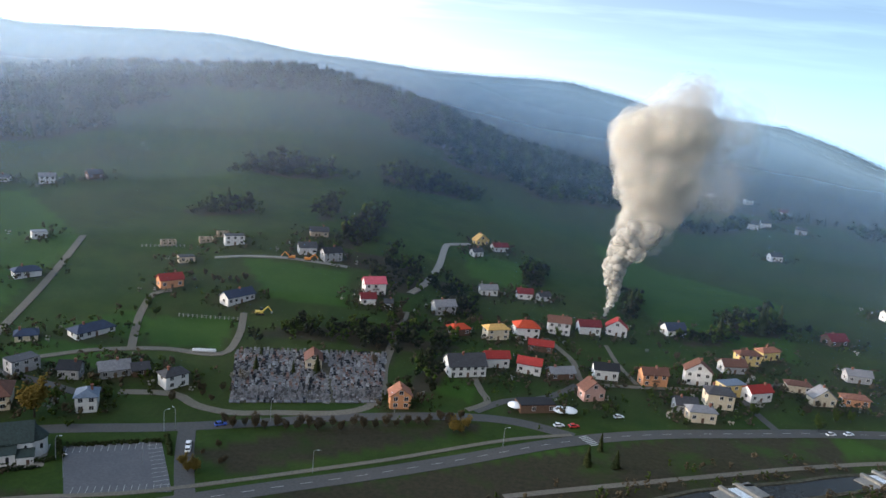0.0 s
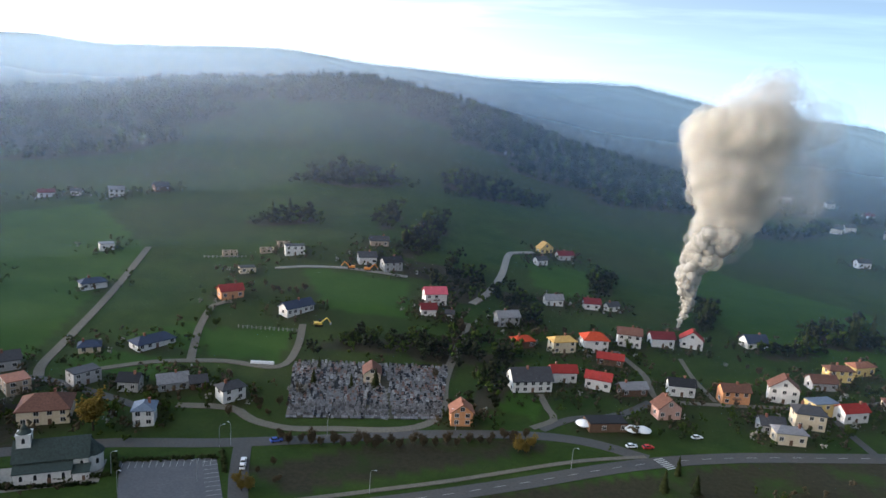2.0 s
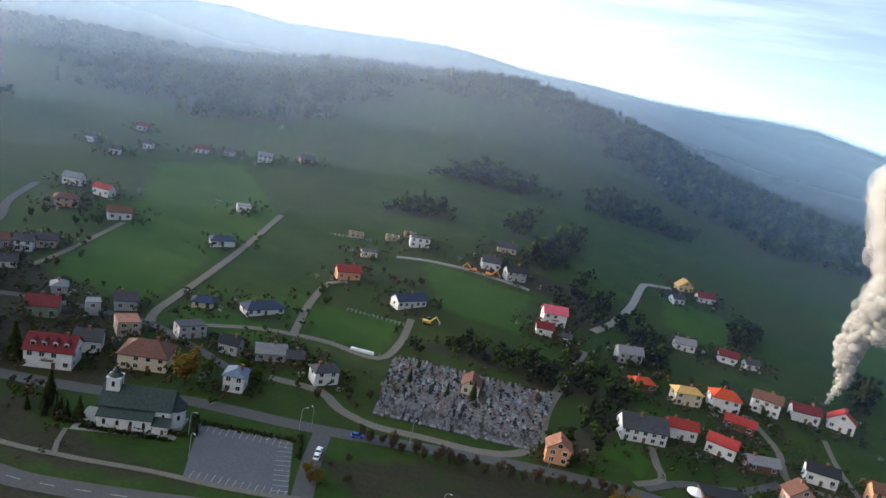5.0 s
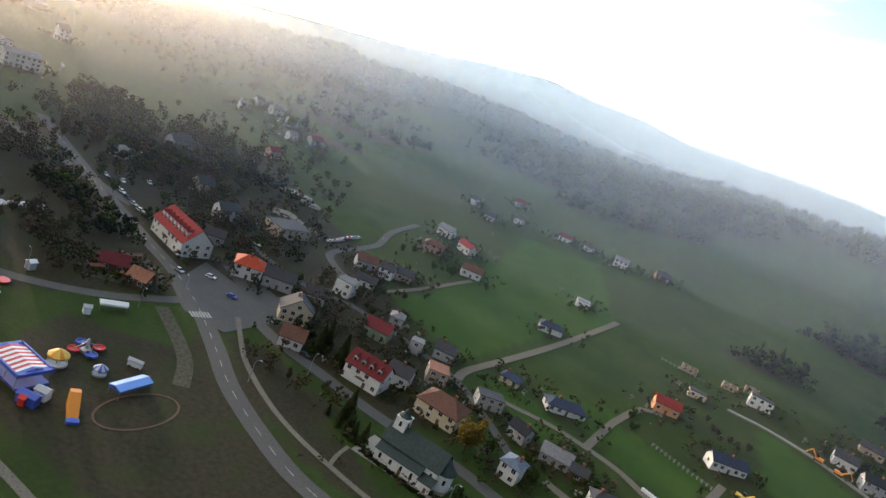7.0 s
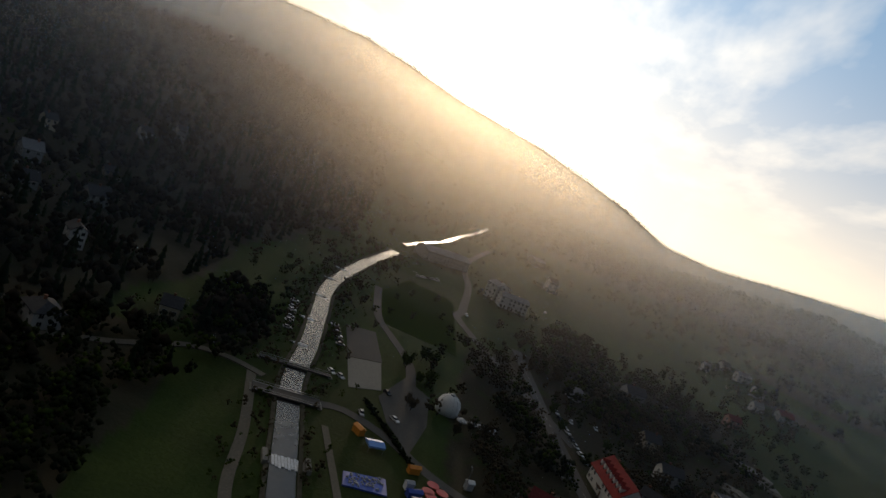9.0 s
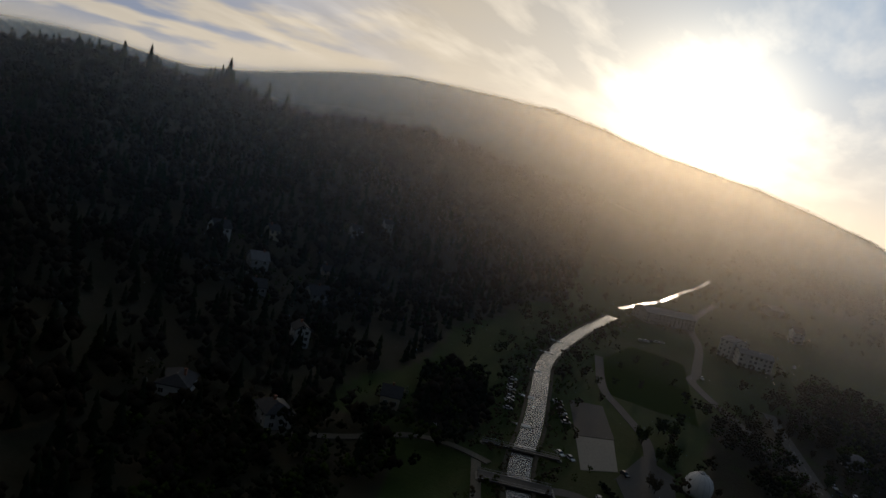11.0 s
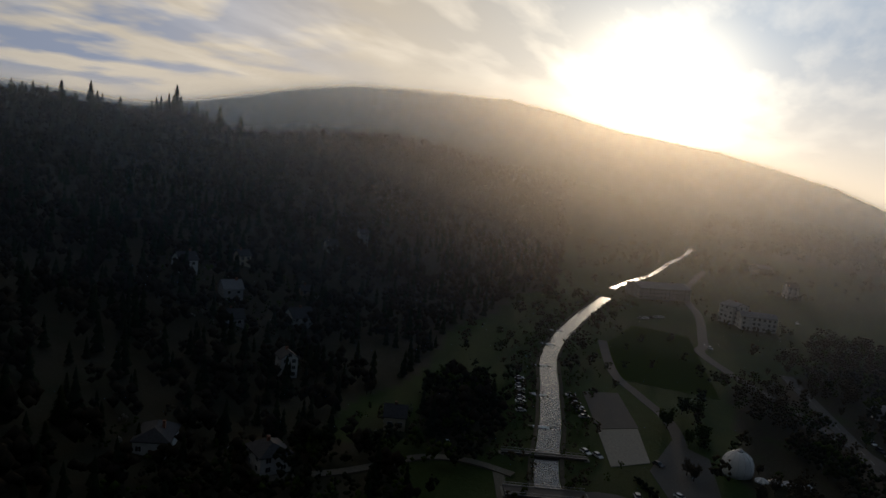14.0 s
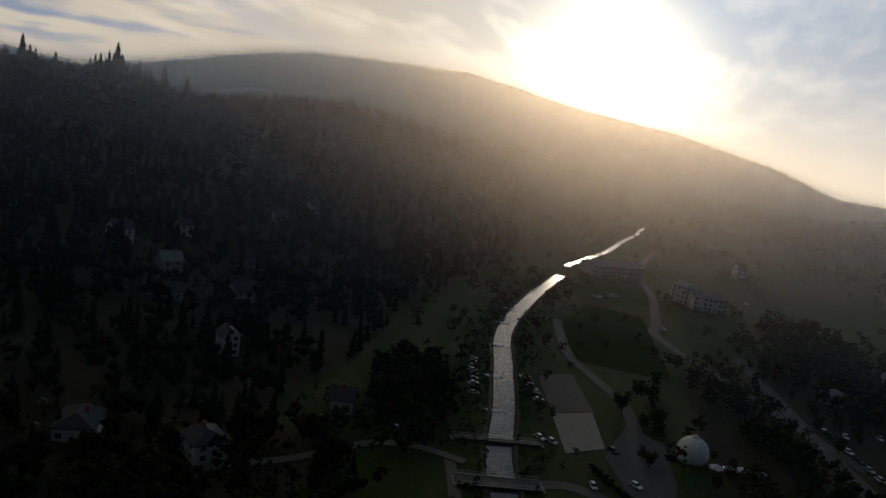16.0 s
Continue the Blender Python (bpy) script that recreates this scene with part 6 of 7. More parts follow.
spruces("forest", "dark spruces on the southern hill, shade put into their colour", x[pick >= 0.6], y[pick >= 0.6], g, 12, "leaf_spruce")
# fringe of trees along the far ridges
g = np.random.default_rng(23)
az = g.uniform(-40, 180, 5200)
r = FAR_R + g.normal(-20, 40, 5200)
x, y = HUB[0] - r * np.sin(np.radians(az)), HUB[1] + r * np.cos(np.radians(az))
wood("forest", "thin line of trees along the far ridge", x, y, g, M["leaf_bare"], 6, 4)
# tall spruces standing clear on the southern crest
for az, size in ((142, 1.5), (141.4, 1.2), (140.8, 1.5), (140, 1.1), (139.2, 1.6), (138.4, 1.2), (137.5, 1.7), (137.1, 1.5), (136.8, 1.8), (136.3, 1.5), (135.7, 1.7), (135.0, 1.6), (133.7, 1.5), (133.4, 1.8), (133.1, 1.9), (132.8, 1.7),
                 (132.6, 2.0), (132.3, 1.8), (132.1, 1.9), (131.8, 1.7), (131.4, 1.9), (131.0, 1.6), (130.7, 1.8), (130.3, 1.4), (130.0, 1.6), (129.1, 1.7), (127.6, 1.5), (126.8, 1.3)):
    r = float(np.interp(az, np.arange(-36, 177, 4), CREST_R)) * 0.99
    tree("spruce", HUB[0] - r * math.sin(radians(az)), HUB[1] + r * math.cos(radians(az)), size * (1.35 if az < 133.5 else 1.1))

# ---- cars, fairground and other loose things ----


def car(x, y, yaw, paint, label):
    e = tagged(new("car"), label, "car", "parked cars")
    bm = bmesh.new()
    prof = ((-2.1, 0.35), (2.1, 0.35), (2.15, 0.75), (1.1, 0.92), (-1.9, 0.95), (-2.15, 0.8))
    n_ = len(prof)
    solid(bm, [(px, sy, pz) for sy in (-0.87, 0.87) for px, pz in prof], [tuple(range(n_)), tuple(reversed(range(n_, 2 * n_)))] + [(i, n_ + i, n_ + (i + 1) % n_, (i + 1) % n_) for i in range(n_)])
    bmesh.ops.bevel(bm, geom=bm.edges[:], offset=0.06, segments=1)
    part("body", bm, M[paint], e)
    bm = bmesh.new()
    solid(bm, [(-1.8, -0.8, 0.93), (1.05, -0.8, 0.9), (1.05, 0.8, 0.9), (-1.8, 0.8, 0.93), (-1.4, -0.65, 1.45), (0.3, -0.65, 1.47), (0.3, 0.65, 1.47), (-1.4, 0.65, 1.45)],
          [(4, 5, 6, 7), (0, 1, 5, 4), (1, 2, 6, 5), (2, 3, 7, 6), (3, 0, 4, 7)])
    part("cabin", bm, M["glass"], e, "dark glass cabin")
    bm = bmesh.new()
    box(bm, -1.38, -0.66, 1.46, 0.28, 0.66, 1.51)
    part("roof", bm, M[paint], e)
    for wx in (-1.3, 1.35):
        for wy in (-0.86, 0.86):
            bm = bmesh.new()
            lathe(bm, [(0.2, -0.1), (0.33, -0.09), (0.33, 0.09), (0.2, 0.1)], 10)
            part("wheel", bm, M["tyre"], e).matrix_local = pose(wx, wy, 0.33, 90, 0, 0)
    e.matrix_world = pose(x, y, level(x, y) + 0.12, 0, 0, yaw)
    return e


COAT = {"cloth_white": "white parked car with dark windows", "cloth_silver": "silver parked car with dark windows", "cloth_dark": "black parked car with dark windows",
        "cloth_blue": "blue car standing at the junction", "cloth_red": "red parked car with dark windows"}
first = {}


def park(paint, x, y, yaw):
    if paint not in first:
        first[paint] = car(x, y, yaw, paint, COAT[paint])
    else:
        copy_thing(first[paint], pose(x, y, level(x, y) + 0.12, 0, 0, yaw))


for paint, x, y, yaw in (("cloth_white", -112.5, 201.2, 113.8), ("cloth_white", -111, 198.3, 113.8), ("cloth_blue", -109.6, 217.8, 38.8), ("cloth_white", 9.8, 262.8, 26.6), ("cloth_red", 15.6, 264.3, 26.7),
                         ("cloth_white", 33.8, 280.1, 27), ("cloth_white", 121.1, 297, 28.1), ("cloth_white", 129.1, 300.1, 28.1), ("cloth_silver", -280.1, 124.6, 26.9), ("cloth_white", -279.4, 137.1, 57.3),
                         ("cloth_blue", -263.8, 142.4, 47.8), ("cloth_white", -330.7, 170.2, 17.1), ("cloth_dark", -223.7, 160.4, 39.6), ("cloth_white", -260.1, 107.2, 17), ("cloth_white", -380, 112.7, 5.1),
                         ("cloth_white", -388.3, 126.6, 5.3), ("cloth_white", -274.9, -37.3, 20), ("cloth_white", -298.9, 5.2, 52.4), ("cloth_silver", -298.4, 9.5, 52.6), ("cloth_dark", -304.7, 29.1, 53.5),
                         ("cloth_white", -283.3, 38.1, 53.9), ("cloth_silver", -275, 26.3, 23.5), ("cloth_white", -638, 92.7, 3.2), ("cloth_white", -498.6, 37.8, 22.8)):
    park(paint, x, y, yaw)
for k in range(14):
    park(("cloth_white", "cloth_silver", "cloth_dark", "cloth_white", "cloth_red")[k % 5], -353.6 + -1.01 * k + (k % 2), 217.7 + 1.72 * k, 120)
for k in range(9):
    park(("cloth_silver", "cloth_dark", "cloth_white")[k % 3], -323 + -4.94 * k, -25.6 + -1.58 * k, 125)
for k in range(8):
    park(("cloth_dark", "cloth_white", "cloth_silver")[k % 3], -334.3 + -7.11 * k, 118.6 + -2.01 * k, 30)
for k in range(6):
    park(("cloth_white", "cloth_dark", "cloth_silver")[k % 3], -356.1 + 4.54 * k, -13.3 + 2.15 * k, 130)
for k in range(5):
    park(("cloth_silver", "cloth_white", "cloth_dark")[k % 3], -548.2 + -4.44 * k, -9.1 + 2.99 * k, 100)

slab("parking_ground", [(-324.3, 4.5), (-336, 18), (-305.5, 26.4), (-293.5, 15)], 0.12, M["concrete"], "pale paved parking ground by the river", "car park")
slab("parking_ground", [(-366, -10), (-375, 4), (-337, 18.2), (-325, 4.3)], 0.1, M["asphalt"], "grey parking ground by the river", "car park")
slab("parking_ground", [(-296.3, 145.9), (-260.3, 149.2), (-241.5, 162.5), (-253.2, 168.4), (-294.9, 158.3)], 0.08, M["asphalt"], "asphalt forecourt in the town centre", "car park")
slab("parking_ground", [(-337.9, 133.1), (-311.6, 121), (-292.9, 127.2), (-319.7, 148.8)], 0.08, M["asphalt"], "asphalt yard before the red-roofed hotel", "car park")
slab("sports_field", [(-397.8, 1.4), (-441.4, -18.5), (-523.8, -11.1), (-521.9, 23.8), (-399.9, 46.3)], 0.05, M["leaf_green"], "flat mown sports field beyond the river", "field")


def tent_hall(x, y, yaw):
    e = tagged(new("dodgem_hall"), "fairground hall with a red and white striped roof", "fairground ride")
    w, d = 9.0, 15.0
    bm = bmesh.new()
    box(bm, -w / 2, -d / 2, 0, w / 2, d / 2, 0.6)
    part("floor", bm, M["cloth_blue"], e)
    for i in range(14):
        bm = bmesh.new()
        y0, y1 = -d / 2 + 1 + i * (d - 2) / 14, -d / 2 + 1 + (i + 1) * (d - 2) / 14
        for s in (-1, 1):
            solid(bm, [(0, y0, 5.2), (0, y1, 5.2), (s * w / 2, y1, 4.2), (s * w / 2, y0, 4.2), (0, y0, 5.05), (0, y1, 5.05), (s * w / 2, y1, 4.05), (s * w / 2, y0, 4.05)],
                  [(0, 1, 2, 3), (7, 6, 5, 4), (0, 4, 5, 1), (1, 5, 6, 2), (2, 6, 7, 3), (3, 7, 4, 0)])
        part("roof_strip", bm, M["cloth_blue" if i in (0, 13) else ("cloth_white" if i % 2 else "cloth_red")], e)
    for a, b in (((-w / 2 - 0.2, -d / 2), (w / 2 + 0.2, -d / 2 + 1)), ((-w / 2 - 0.2, d / 2 - 1), (w / 2 + 0.2, d / 2)), ((-w / 2 - 0.3, -d / 2), (-w / 2 + 0.2, d / 2)), ((w / 2 - 0.2, -d / 2), (w / 2 + 0.3, d / 2))):
        bm = bmesh.new()
        box(bm, a[0], a[1], 3.6, b[0], b[1], 4.6)
        part("fascia", bm, M["cloth_blue"], e, "blue painted fascia board")
    for sx in (-1, 1):
        for k in range(4):
            bm = bmesh.new()
            lathe(bm, [(0.12, 0), (0.12, 4.2)], 8, x=sx * w / 2, y=-d / 2 + 0.5 + k * (d - 1) / 3)
            part("post", bm, M["metal"], e)
    e.matrix_world = pose(x, y, 0.05, 0, 0, yaw)


tent_hall(-194.5, 69.4, 119.8)


def parasol_tent(name, x, y, r, h, colours, label, skirt=False):
    """A round tent: a fluted cone in coloured gores over a pole."""
    e = tagged(new(name), label, name.replace("_", " "))
    gores = 12
    for i in range(gores):
        a, b = 2 * math.pi * i / gores, 2 * math.pi * (i + 1) / gores
        bm = bmesh.new()
        pts = [(0, 0, h), (0.55 * r * math.cos(a), 0.55 * r * math.sin(a), h * 0.82), (0.55 * r * math.cos(b), 0.55 * r * math.sin(b), h * 0.82),
               (r * math.cos(a), r * math.sin(a), h * 0.62), (r * math.cos(b), r * math.sin(b), h * 0.62),
               (r * math.cos(a), r * math.sin(a), h * 0.52), (r * math.cos(b), r * math.sin(b), h * 0.52)]
        solid(bm, pts, [(0, 1, 2), (1, 3, 4, 2), (3, 5, 6, 4)])
        part("gore", bm, M[colours[i % len(colours)]], e)
    bm = bmesh.new()
    lathe(bm, [(0.15, 0), (0.15, h)], 8)
    part("pole", bm, M["metal"], e)
    if skirt:
        bm = bmesh.new()
        lathe(bm, [(r * 0.95, 0.1), (r * 0.95, 0.7), (r * 0.9, 0.7), (r * 0.9, 0.3)], 24)
        part("platform", bm, M["cloth_silver"], e)
    e.matrix_world = pose(x, y, level(x, y))


parasol_tent("carousel", -200.7, 78.9, 2.9, 5.0, ("cloth_orange", "cloth_yellow"), "round carousel under an orange and yellow canopy", True)
parasol_tent("carousel", -186.2, 62.3, 2.5, 3.6, ("cloth_red", "cloth_orange"), "small carousel under a red and orange canopy", True)
parasol_tent("carousel", -197.5, 89.5, 2.0, 3.4, ("cloth_silver", "cloth_blue"), "small silver and blue carousel", True)
for x, y in ((-8.3, 272.2), (10, 274.8), (13.7, 275.6)):
    parasol_tent("parasol", x, y, 3.2, 3.4, ("cloth_white",), "large white parasol beside the dark pavilion")
for x, y in ((-310.9, 61.7), (-312.6, 66), (-314.2, 70.3), (-315.4, 75.5)):
    parasol_tent("parasol", x, y, 2.3, 3.0, ("cloth_white", "cloth_silver"), "white market parasol in the square")


def spider_ride(x, y):
    e = tagged(new("spider_ride"), "fairground spider ride with red and blue tub rings", "fairground ride")
    bm = bmesh.new()
    lathe(bm, [(1.6, 0), (1.6, 0.8), (0.5, 1.2), (0.4, 4.0), (0.1, 4.4)], 12)
    part("hub", bm, M["cloth_silver"], e)
    for k in range(4):
        a = math.pi / 2 * k + 0.3
        cx, cy = 3.6 * math.cos(a), 3.6 * math.sin(a)
        bm = bmesh.new()
        v, f = [], []
        branch(v, f, (0, 0, 3.0), (cx, cy, 1.4), 0.25, 0.18, 6)
        arm = new("arm", tri_mesh("arm", np.array(v), np.array(f), M["metal"]))
        arm.parent = e
        bm.free()
        bm = bmesh.new()
        lathe(bm, [(1.4, 0.7), (1.75, 0.9), (1.75, 1.4), (1.5, 1.4), (1.35, 1.0), (0.3, 0.95)], 20, x=cx, y=cy)
        part("tub_ring", bm, M["cloth_red" if k % 2 else "cloth_blue"], e)
    e.matrix_world = pose(x, y, 0)


def booth(name, x, y, yaw, w, d, h, body, top, label, legs=False):
    """A stall, tent or box trailer with a pitched top."""
    e = tagged(new(name), label, name.replace("_", " "))
    bm = bmesh.new()
    z0 = 0.5 if name == "trailer" else (h - 0.6 if legs else 0)
    box(bm, -w / 2, -d / 2, z0, w / 2, d / 2, h)
    bmesh.ops.bevel(bm, geom=bm.edges[:], offset=0.05, segments=1)
    part("body", bm, M[body], e)
    part("canopy", roof_bmesh("gx", w, d, 0, 0.25, 0.7), M[top], e).matrix_local = pose(0, -d / 2, h + 0.16)
    if legs:
        for sx in (-1, 1):
            for sy in (-1, 1):
                bm = bmesh.new()
                lathe(bm, [(0.06, 0), (0.06, h)], 6, x=sx * (w / 2 - 0.1), y=sy * (d / 2 - 0.1))
                part("leg", bm, M["metal"], e)
    if name == "trailer":
        for sx in (-0.3, 0.3):
            for sy in (-1, 1):
                bm = bmesh.new()
                lathe(bm, [(0.25, -0.15), (0.45, -0.14), (0.45, 0.14), (0.25, 0.15)], 10)
                part("wheel", bm, M["tyre"], e).matrix_local = pose(sx * w, sy * (d / 2 - 0.1), 0.45, 90, 0, 0)
    e.matrix_world = pose(x, y, level(x, y) + 0.02, 0, 0, yaw) @ Matrix.Diagonal((0.84, 0.84, 0.84, 1))


spider_ride(-209.3, 86.7)
booth("stall", -190.1, 96.6, 123.6, 13, 5, 3.2, "cloth_blue", "cloth_sky", "long fairground stall under a blue roof", True)
booth("stall", -238.1, 96.2, 92, 10, 3.4, 2.8, "cloth_white", "cloth_white", "long white market tent", True)
booth("stall", -233.2, 88.1, 91.8, 2.6, 2.6, 2.6, "cloth_white", "cloth_silver", "small white ticket booth")
booth("stall", -232.8, 60.2, 125.5, 9, 2.8, 2.6, "cloth_white", "cloth_white", "long white market tent", True)
booth("stall", -239.6, 53.9, 125, 3.2, 2.6, 2.6, "cloth_white", "cloth_silver", "small white ticket booth")
booth("stall", -236.4, 56.5, 125.3, 6, 2.6, 2.2, "cloth_blue", "cloth_blue", "blue fairground stall with a low roof")
booth("stall", -259.1, 72.3, 125.5, 3.0, 3.0, 3.0, "cloth_silver", "cloth_white", "small pale kiosk beside the road")
booth("stall", -259.6, 29.8, 53.7, 5, 3, 2.6, "cloth_orange", "cloth_orange", "orange fairground stall beside the road")
booth("stall", -251.2, 53.1, 124.9, 5, 2.6, 2.4, "cloth_orange", "cloth_orange", "orange fairground stall beside the road")
booth("stall", -253.3, 37.6, 124.1, 7, 5.5, 2.8, "cloth_sky", "cloth_sky", "bright blue square fairground tent", True)
booth("stall", -181.2, 72, 52.5, 6, 3, 2.8, "cloth_blue", "cloth_blue", "blue booth in front of the dodgem hall")
booth("stall", -183.8, 75.2, 52.7, 4, 3, 2.8, "cloth_white", "cloth_silver", "white booth beside the dodgem hall")
booth("stall", -180.4, 70.9, 52.6, 2, 2, 2.2, "cloth_red", "cloth_red", "small red booth beside the dodgem hall")
booth("trailer", -195, 56, 136, 9.5, 2.5, 3.4, "cloth_white", "cloth_white", "white fairground trailer parked on grass")
booth("trailer", -188.2, 55.8, 56.3, 7.5, 2.5, 3.4, "cloth_white", "cloth_white", "white fairground trailer parked on grass")
booth("trailer", -181.6, 58.6, 56.7, 4.6, 2.2, 2.4, "cloth_white", "cloth_silver", "white caravan parked on grass")
booth("trailer", -177.9, 61, 56.9, 4.2, 2.2, 2.4, "cloth_white", "cloth_silver", "white caravan parked on grass")
booth("trailer", -174.5, 63.3, 57.2, 4.2, 1.9, 1.3, "cloth_red", "cloth_red", "low red trailer parked on grass")
booth("trailer", -201.8, 56.9, 145.9, 4.6, 2.2, 2.4, "cloth_silver", "cloth_white", "pale caravan parked on grass")
booth("trailer", -203.2, 99.4, 58.3, 5, 1.4, 2.4, "cloth_white", "cloth_silver", "white trailer beside a swing frame")

# brown timber stalls on the yard between the two roads
slab("market_yard", [(-262, 88), (-284, 92), (-292, 112), (-272, 118), (-257, 113)], 0.05, M["soil_bank"], "trodden brown earth yard beside the road", "yard")
for x, y, yaw in ((-268, 93, 105), (-273.5, 94.5, 105), (-279, 96, 105), (-266, 103, 105), (-271.5, 104.5, 105), (-277, 106, 105), (-282.5, 107.5, 105), (-264.5, 110.5, 105)):
    booth("market_stall", x, y, yaw, 6.2, 2.4, 1.9, "wall_brown", "roof_brown" if int(abs(x)) % 2 else "roof_clay", "brown timber market stall on the trodden yard")

# ball pools and trampolines
pool = slab("ball_pool", [(-230.4, 33.9), (-237.6, 46.5), (-228.6, 49.4), (-222.7, 36.1)], 0.55, M["cloth_blue"], "blue inflatable water pool in the fair", "pool", kind="", depth=0.5)
bm = bmesh.new()
bmesh.ops.create_icosphere(bm, subdivisions=1, radius=0.42)
BALL = bpy.data.meshes.new("ball")
bm.to_mesh(BALL)
bm.free()
BALL.materials.append(M["cloth_silver"])
for k in range(60):
    a, b = dice.random(), dice.random()
    shared("ball", BALL, pool, pose(-230.4 + -6.5 * a + 7.0 * b, 34.4 + 11.3 * a + 2.0 * b, 0.72))
for x, y in ((-243, 60.3), (-248.4, 61), (-246, 64.7), (-240.2, 62)):
    e = tagged(new("trampoline"), "round trampoline with a red rim", "trampoline", "trampolines of the fair")
    bm = bmesh.new()
    lathe(bm, [(1.9, 0.7), (2.2, 0.72), (2.2, 0.9), (1.8, 0.9)], 20)
    part("rim", bm, M["cloth_red"], e)
    bm = bmesh.new()
    lathe(bm, [(1.85, 0.78), (1.85, 0.82)], 20)
    part("mat", bm, M["cloth_dark"], e)
    for k in range(6):
        bm = bmesh.new()
        lathe(bm, [(0.05, 0), (0.05, 0.8)], 6, x=2.05 * math.cos(k * 1.047), y=2.05 * math.sin(k * 1.047))
        part("leg", bm, M["metal"], e)
    e.matrix_world = pose(x, y, 0)


def slide(x, y, yaw):
    e = tagged(new("inflatable_slide"), "orange inflatable slide with a blue foot", "slide")
    bm = bmesh.new()
    solid(bm, [(-4, -1.3, 0), (4, -1.3, 0), (4, 1.3, 0), (-4, 1.3, 0), (-4, -1.3, 4.4), (-2.4, -1.3, 4.4), (4, -1.3, 0.5), (-4, 1.3, 4.4), (-2.4, 1.3, 4.4), (4, 1.3, 0.5)],
          [(3, 2, 1, 0), (0, 1, 6, 5, 4), (3, 7, 8, 9, 2), (0, 4, 7, 3), (4, 5, 8, 7), (5, 6, 9, 8), (6, 1, 2, 9)])
    bmesh.ops.bevel(bm, geom=bm.edges[:], offset=0.25, segments=2)
    part("ramp", bm, M["cloth_orange"], e)
    bm = bmesh.new()
    box(bm, 3.6, -1.5, 0, 5.4, 1.5, 0.9)
    bmesh.ops.bevel(bm, geom=bm.edges[:], offset=0.25, segments=2)
    part("foot", bm, M["cloth_blue"], e)
    e.matrix_world = pose(x, y, 0, 0, 0, yaw)


slide(-178.6, 81.9, -1.6)
# oval riding track
t_ = np.linspace(0, 2 * np.pi, 40)
ribbon("riding_track", [(-181.2 + 12.5 * math.cos(a) * math.cos(2.1) - 7 * math.sin(a) * math.sin(2.1), 98 + 12.5 * math.cos(a) * math.sin(2.1) + 7 * math.sin(a) * math.cos(2.1)) for a in t_],
       0.6, M["wall_brown"], 0.1, "worn oval riding track in the grass", "track")

# white balloon-shaped dome beside the square
e = tagged(new("dome"), "large white round dome with a vent cap", "dome")
bm = bmesh.new()
lathe(bm, [(6.6, 0), (7.2, 1.5), (7.5, 3.5), (7.2, 6), (6.0, 8.6), (4.0, 10.4), (1.8, 11.3), (0.3, 11.5)], 28)
ob = part("shell", bm, M["cloth_white"], e)
ob.data.shade_smooth()
for k in range(14):
    bm = bmesh.new()
    a = 2 * math.pi * k / 14
    v, f = [], []
    prof = [(6.6, 0), (7.25, 1.5), (7.55, 3.5), (7.25, 6), (6.05, 8.65), (4.05, 10.45), (1.8, 11.35)]
    for (r0, z0), (r1, z1) in zip(prof, prof[1:]):
        branch(v, f, (r0 * math.cos(a), r0 * math.sin(a), z0), (r1 * math.cos(a), r1 * math.sin(a), z1), 0.07, 0.07, 4)
    bm.free()
    seam = new("seam", tri_mesh("seam", np.array(v), np.array(f), M["cloth_silver"]))
    seam.parent = e
bm = bmesh.new()
lathe(bm, [(1.5, 11.2), (1.7, 11.8), (0.8, 12.4), (0.2, 12.6)], 14)
part("cap", bm, M["cloth_silver"], e)
e.matrix_world = pose(-316, 54, 0) @ Matrix.Scale(0.72, 4)

# eight-sided white hall of the town
e = tagged(new("pavilion"), "eight-sided white pavilion with a pale pointed roof", "pavilion")
bm = bmesh.new()
lathe(bm, [(9, -1), (9, 5)], 8)
part("wall", bm, M["wall_white"], e)
bm = bmesh.new()
lathe(bm, [(10, 4.8), (10, 5.1), (3, 8.6), (0.4, 9.4)], 8)
part("roof", bm, M["roof_ash"], e)
for k in range(8):
    a = math.pi / 4 * (k + 0.5)
    shared("window", PANE, e, pose(8.35 * math.cos(a), 8.35 * math.sin(a), 2, 0, 0, math.degrees(a) + 90) @ Matrix.Diagonal((1.4, 1, 1.2, 1)))
e.matrix_world = pose(-427.5, 116.2, 0) @ Matrix.Scale(0.68, 4)

# pale spoil heaps
for x, y, r, h in ((-430.3, 223.1, 11.4, 2), (-414.9, 227.2, 7.6, 1.7), (-386.7, 202.6, 8.7, 1.9), (-375.1, 207.2, 6.3, 1.6)):
    bm = bmesh.new()
    bmesh.ops.create_icosphere(bm, subdivisions=4, radius=1)
    for v in bm.verts:
        lump = 1 + 0.35 * noise.fractal(v.co * 3.0 + Vector((x, y, 0)), 0.6, 2, 5)
        v.co = Vector((v.co.x * r * lump, v.co.y * r * 0.6 * lump, v.co.z * h * lump))
    ob = part("spoil_heap", bm, M["concrete"])
    ob.matrix_world = pose(x, y, level(x, y), 0, 0, 40)
    tagged(ob, "pale heap of excavated earth and rubble", "spoil heap")

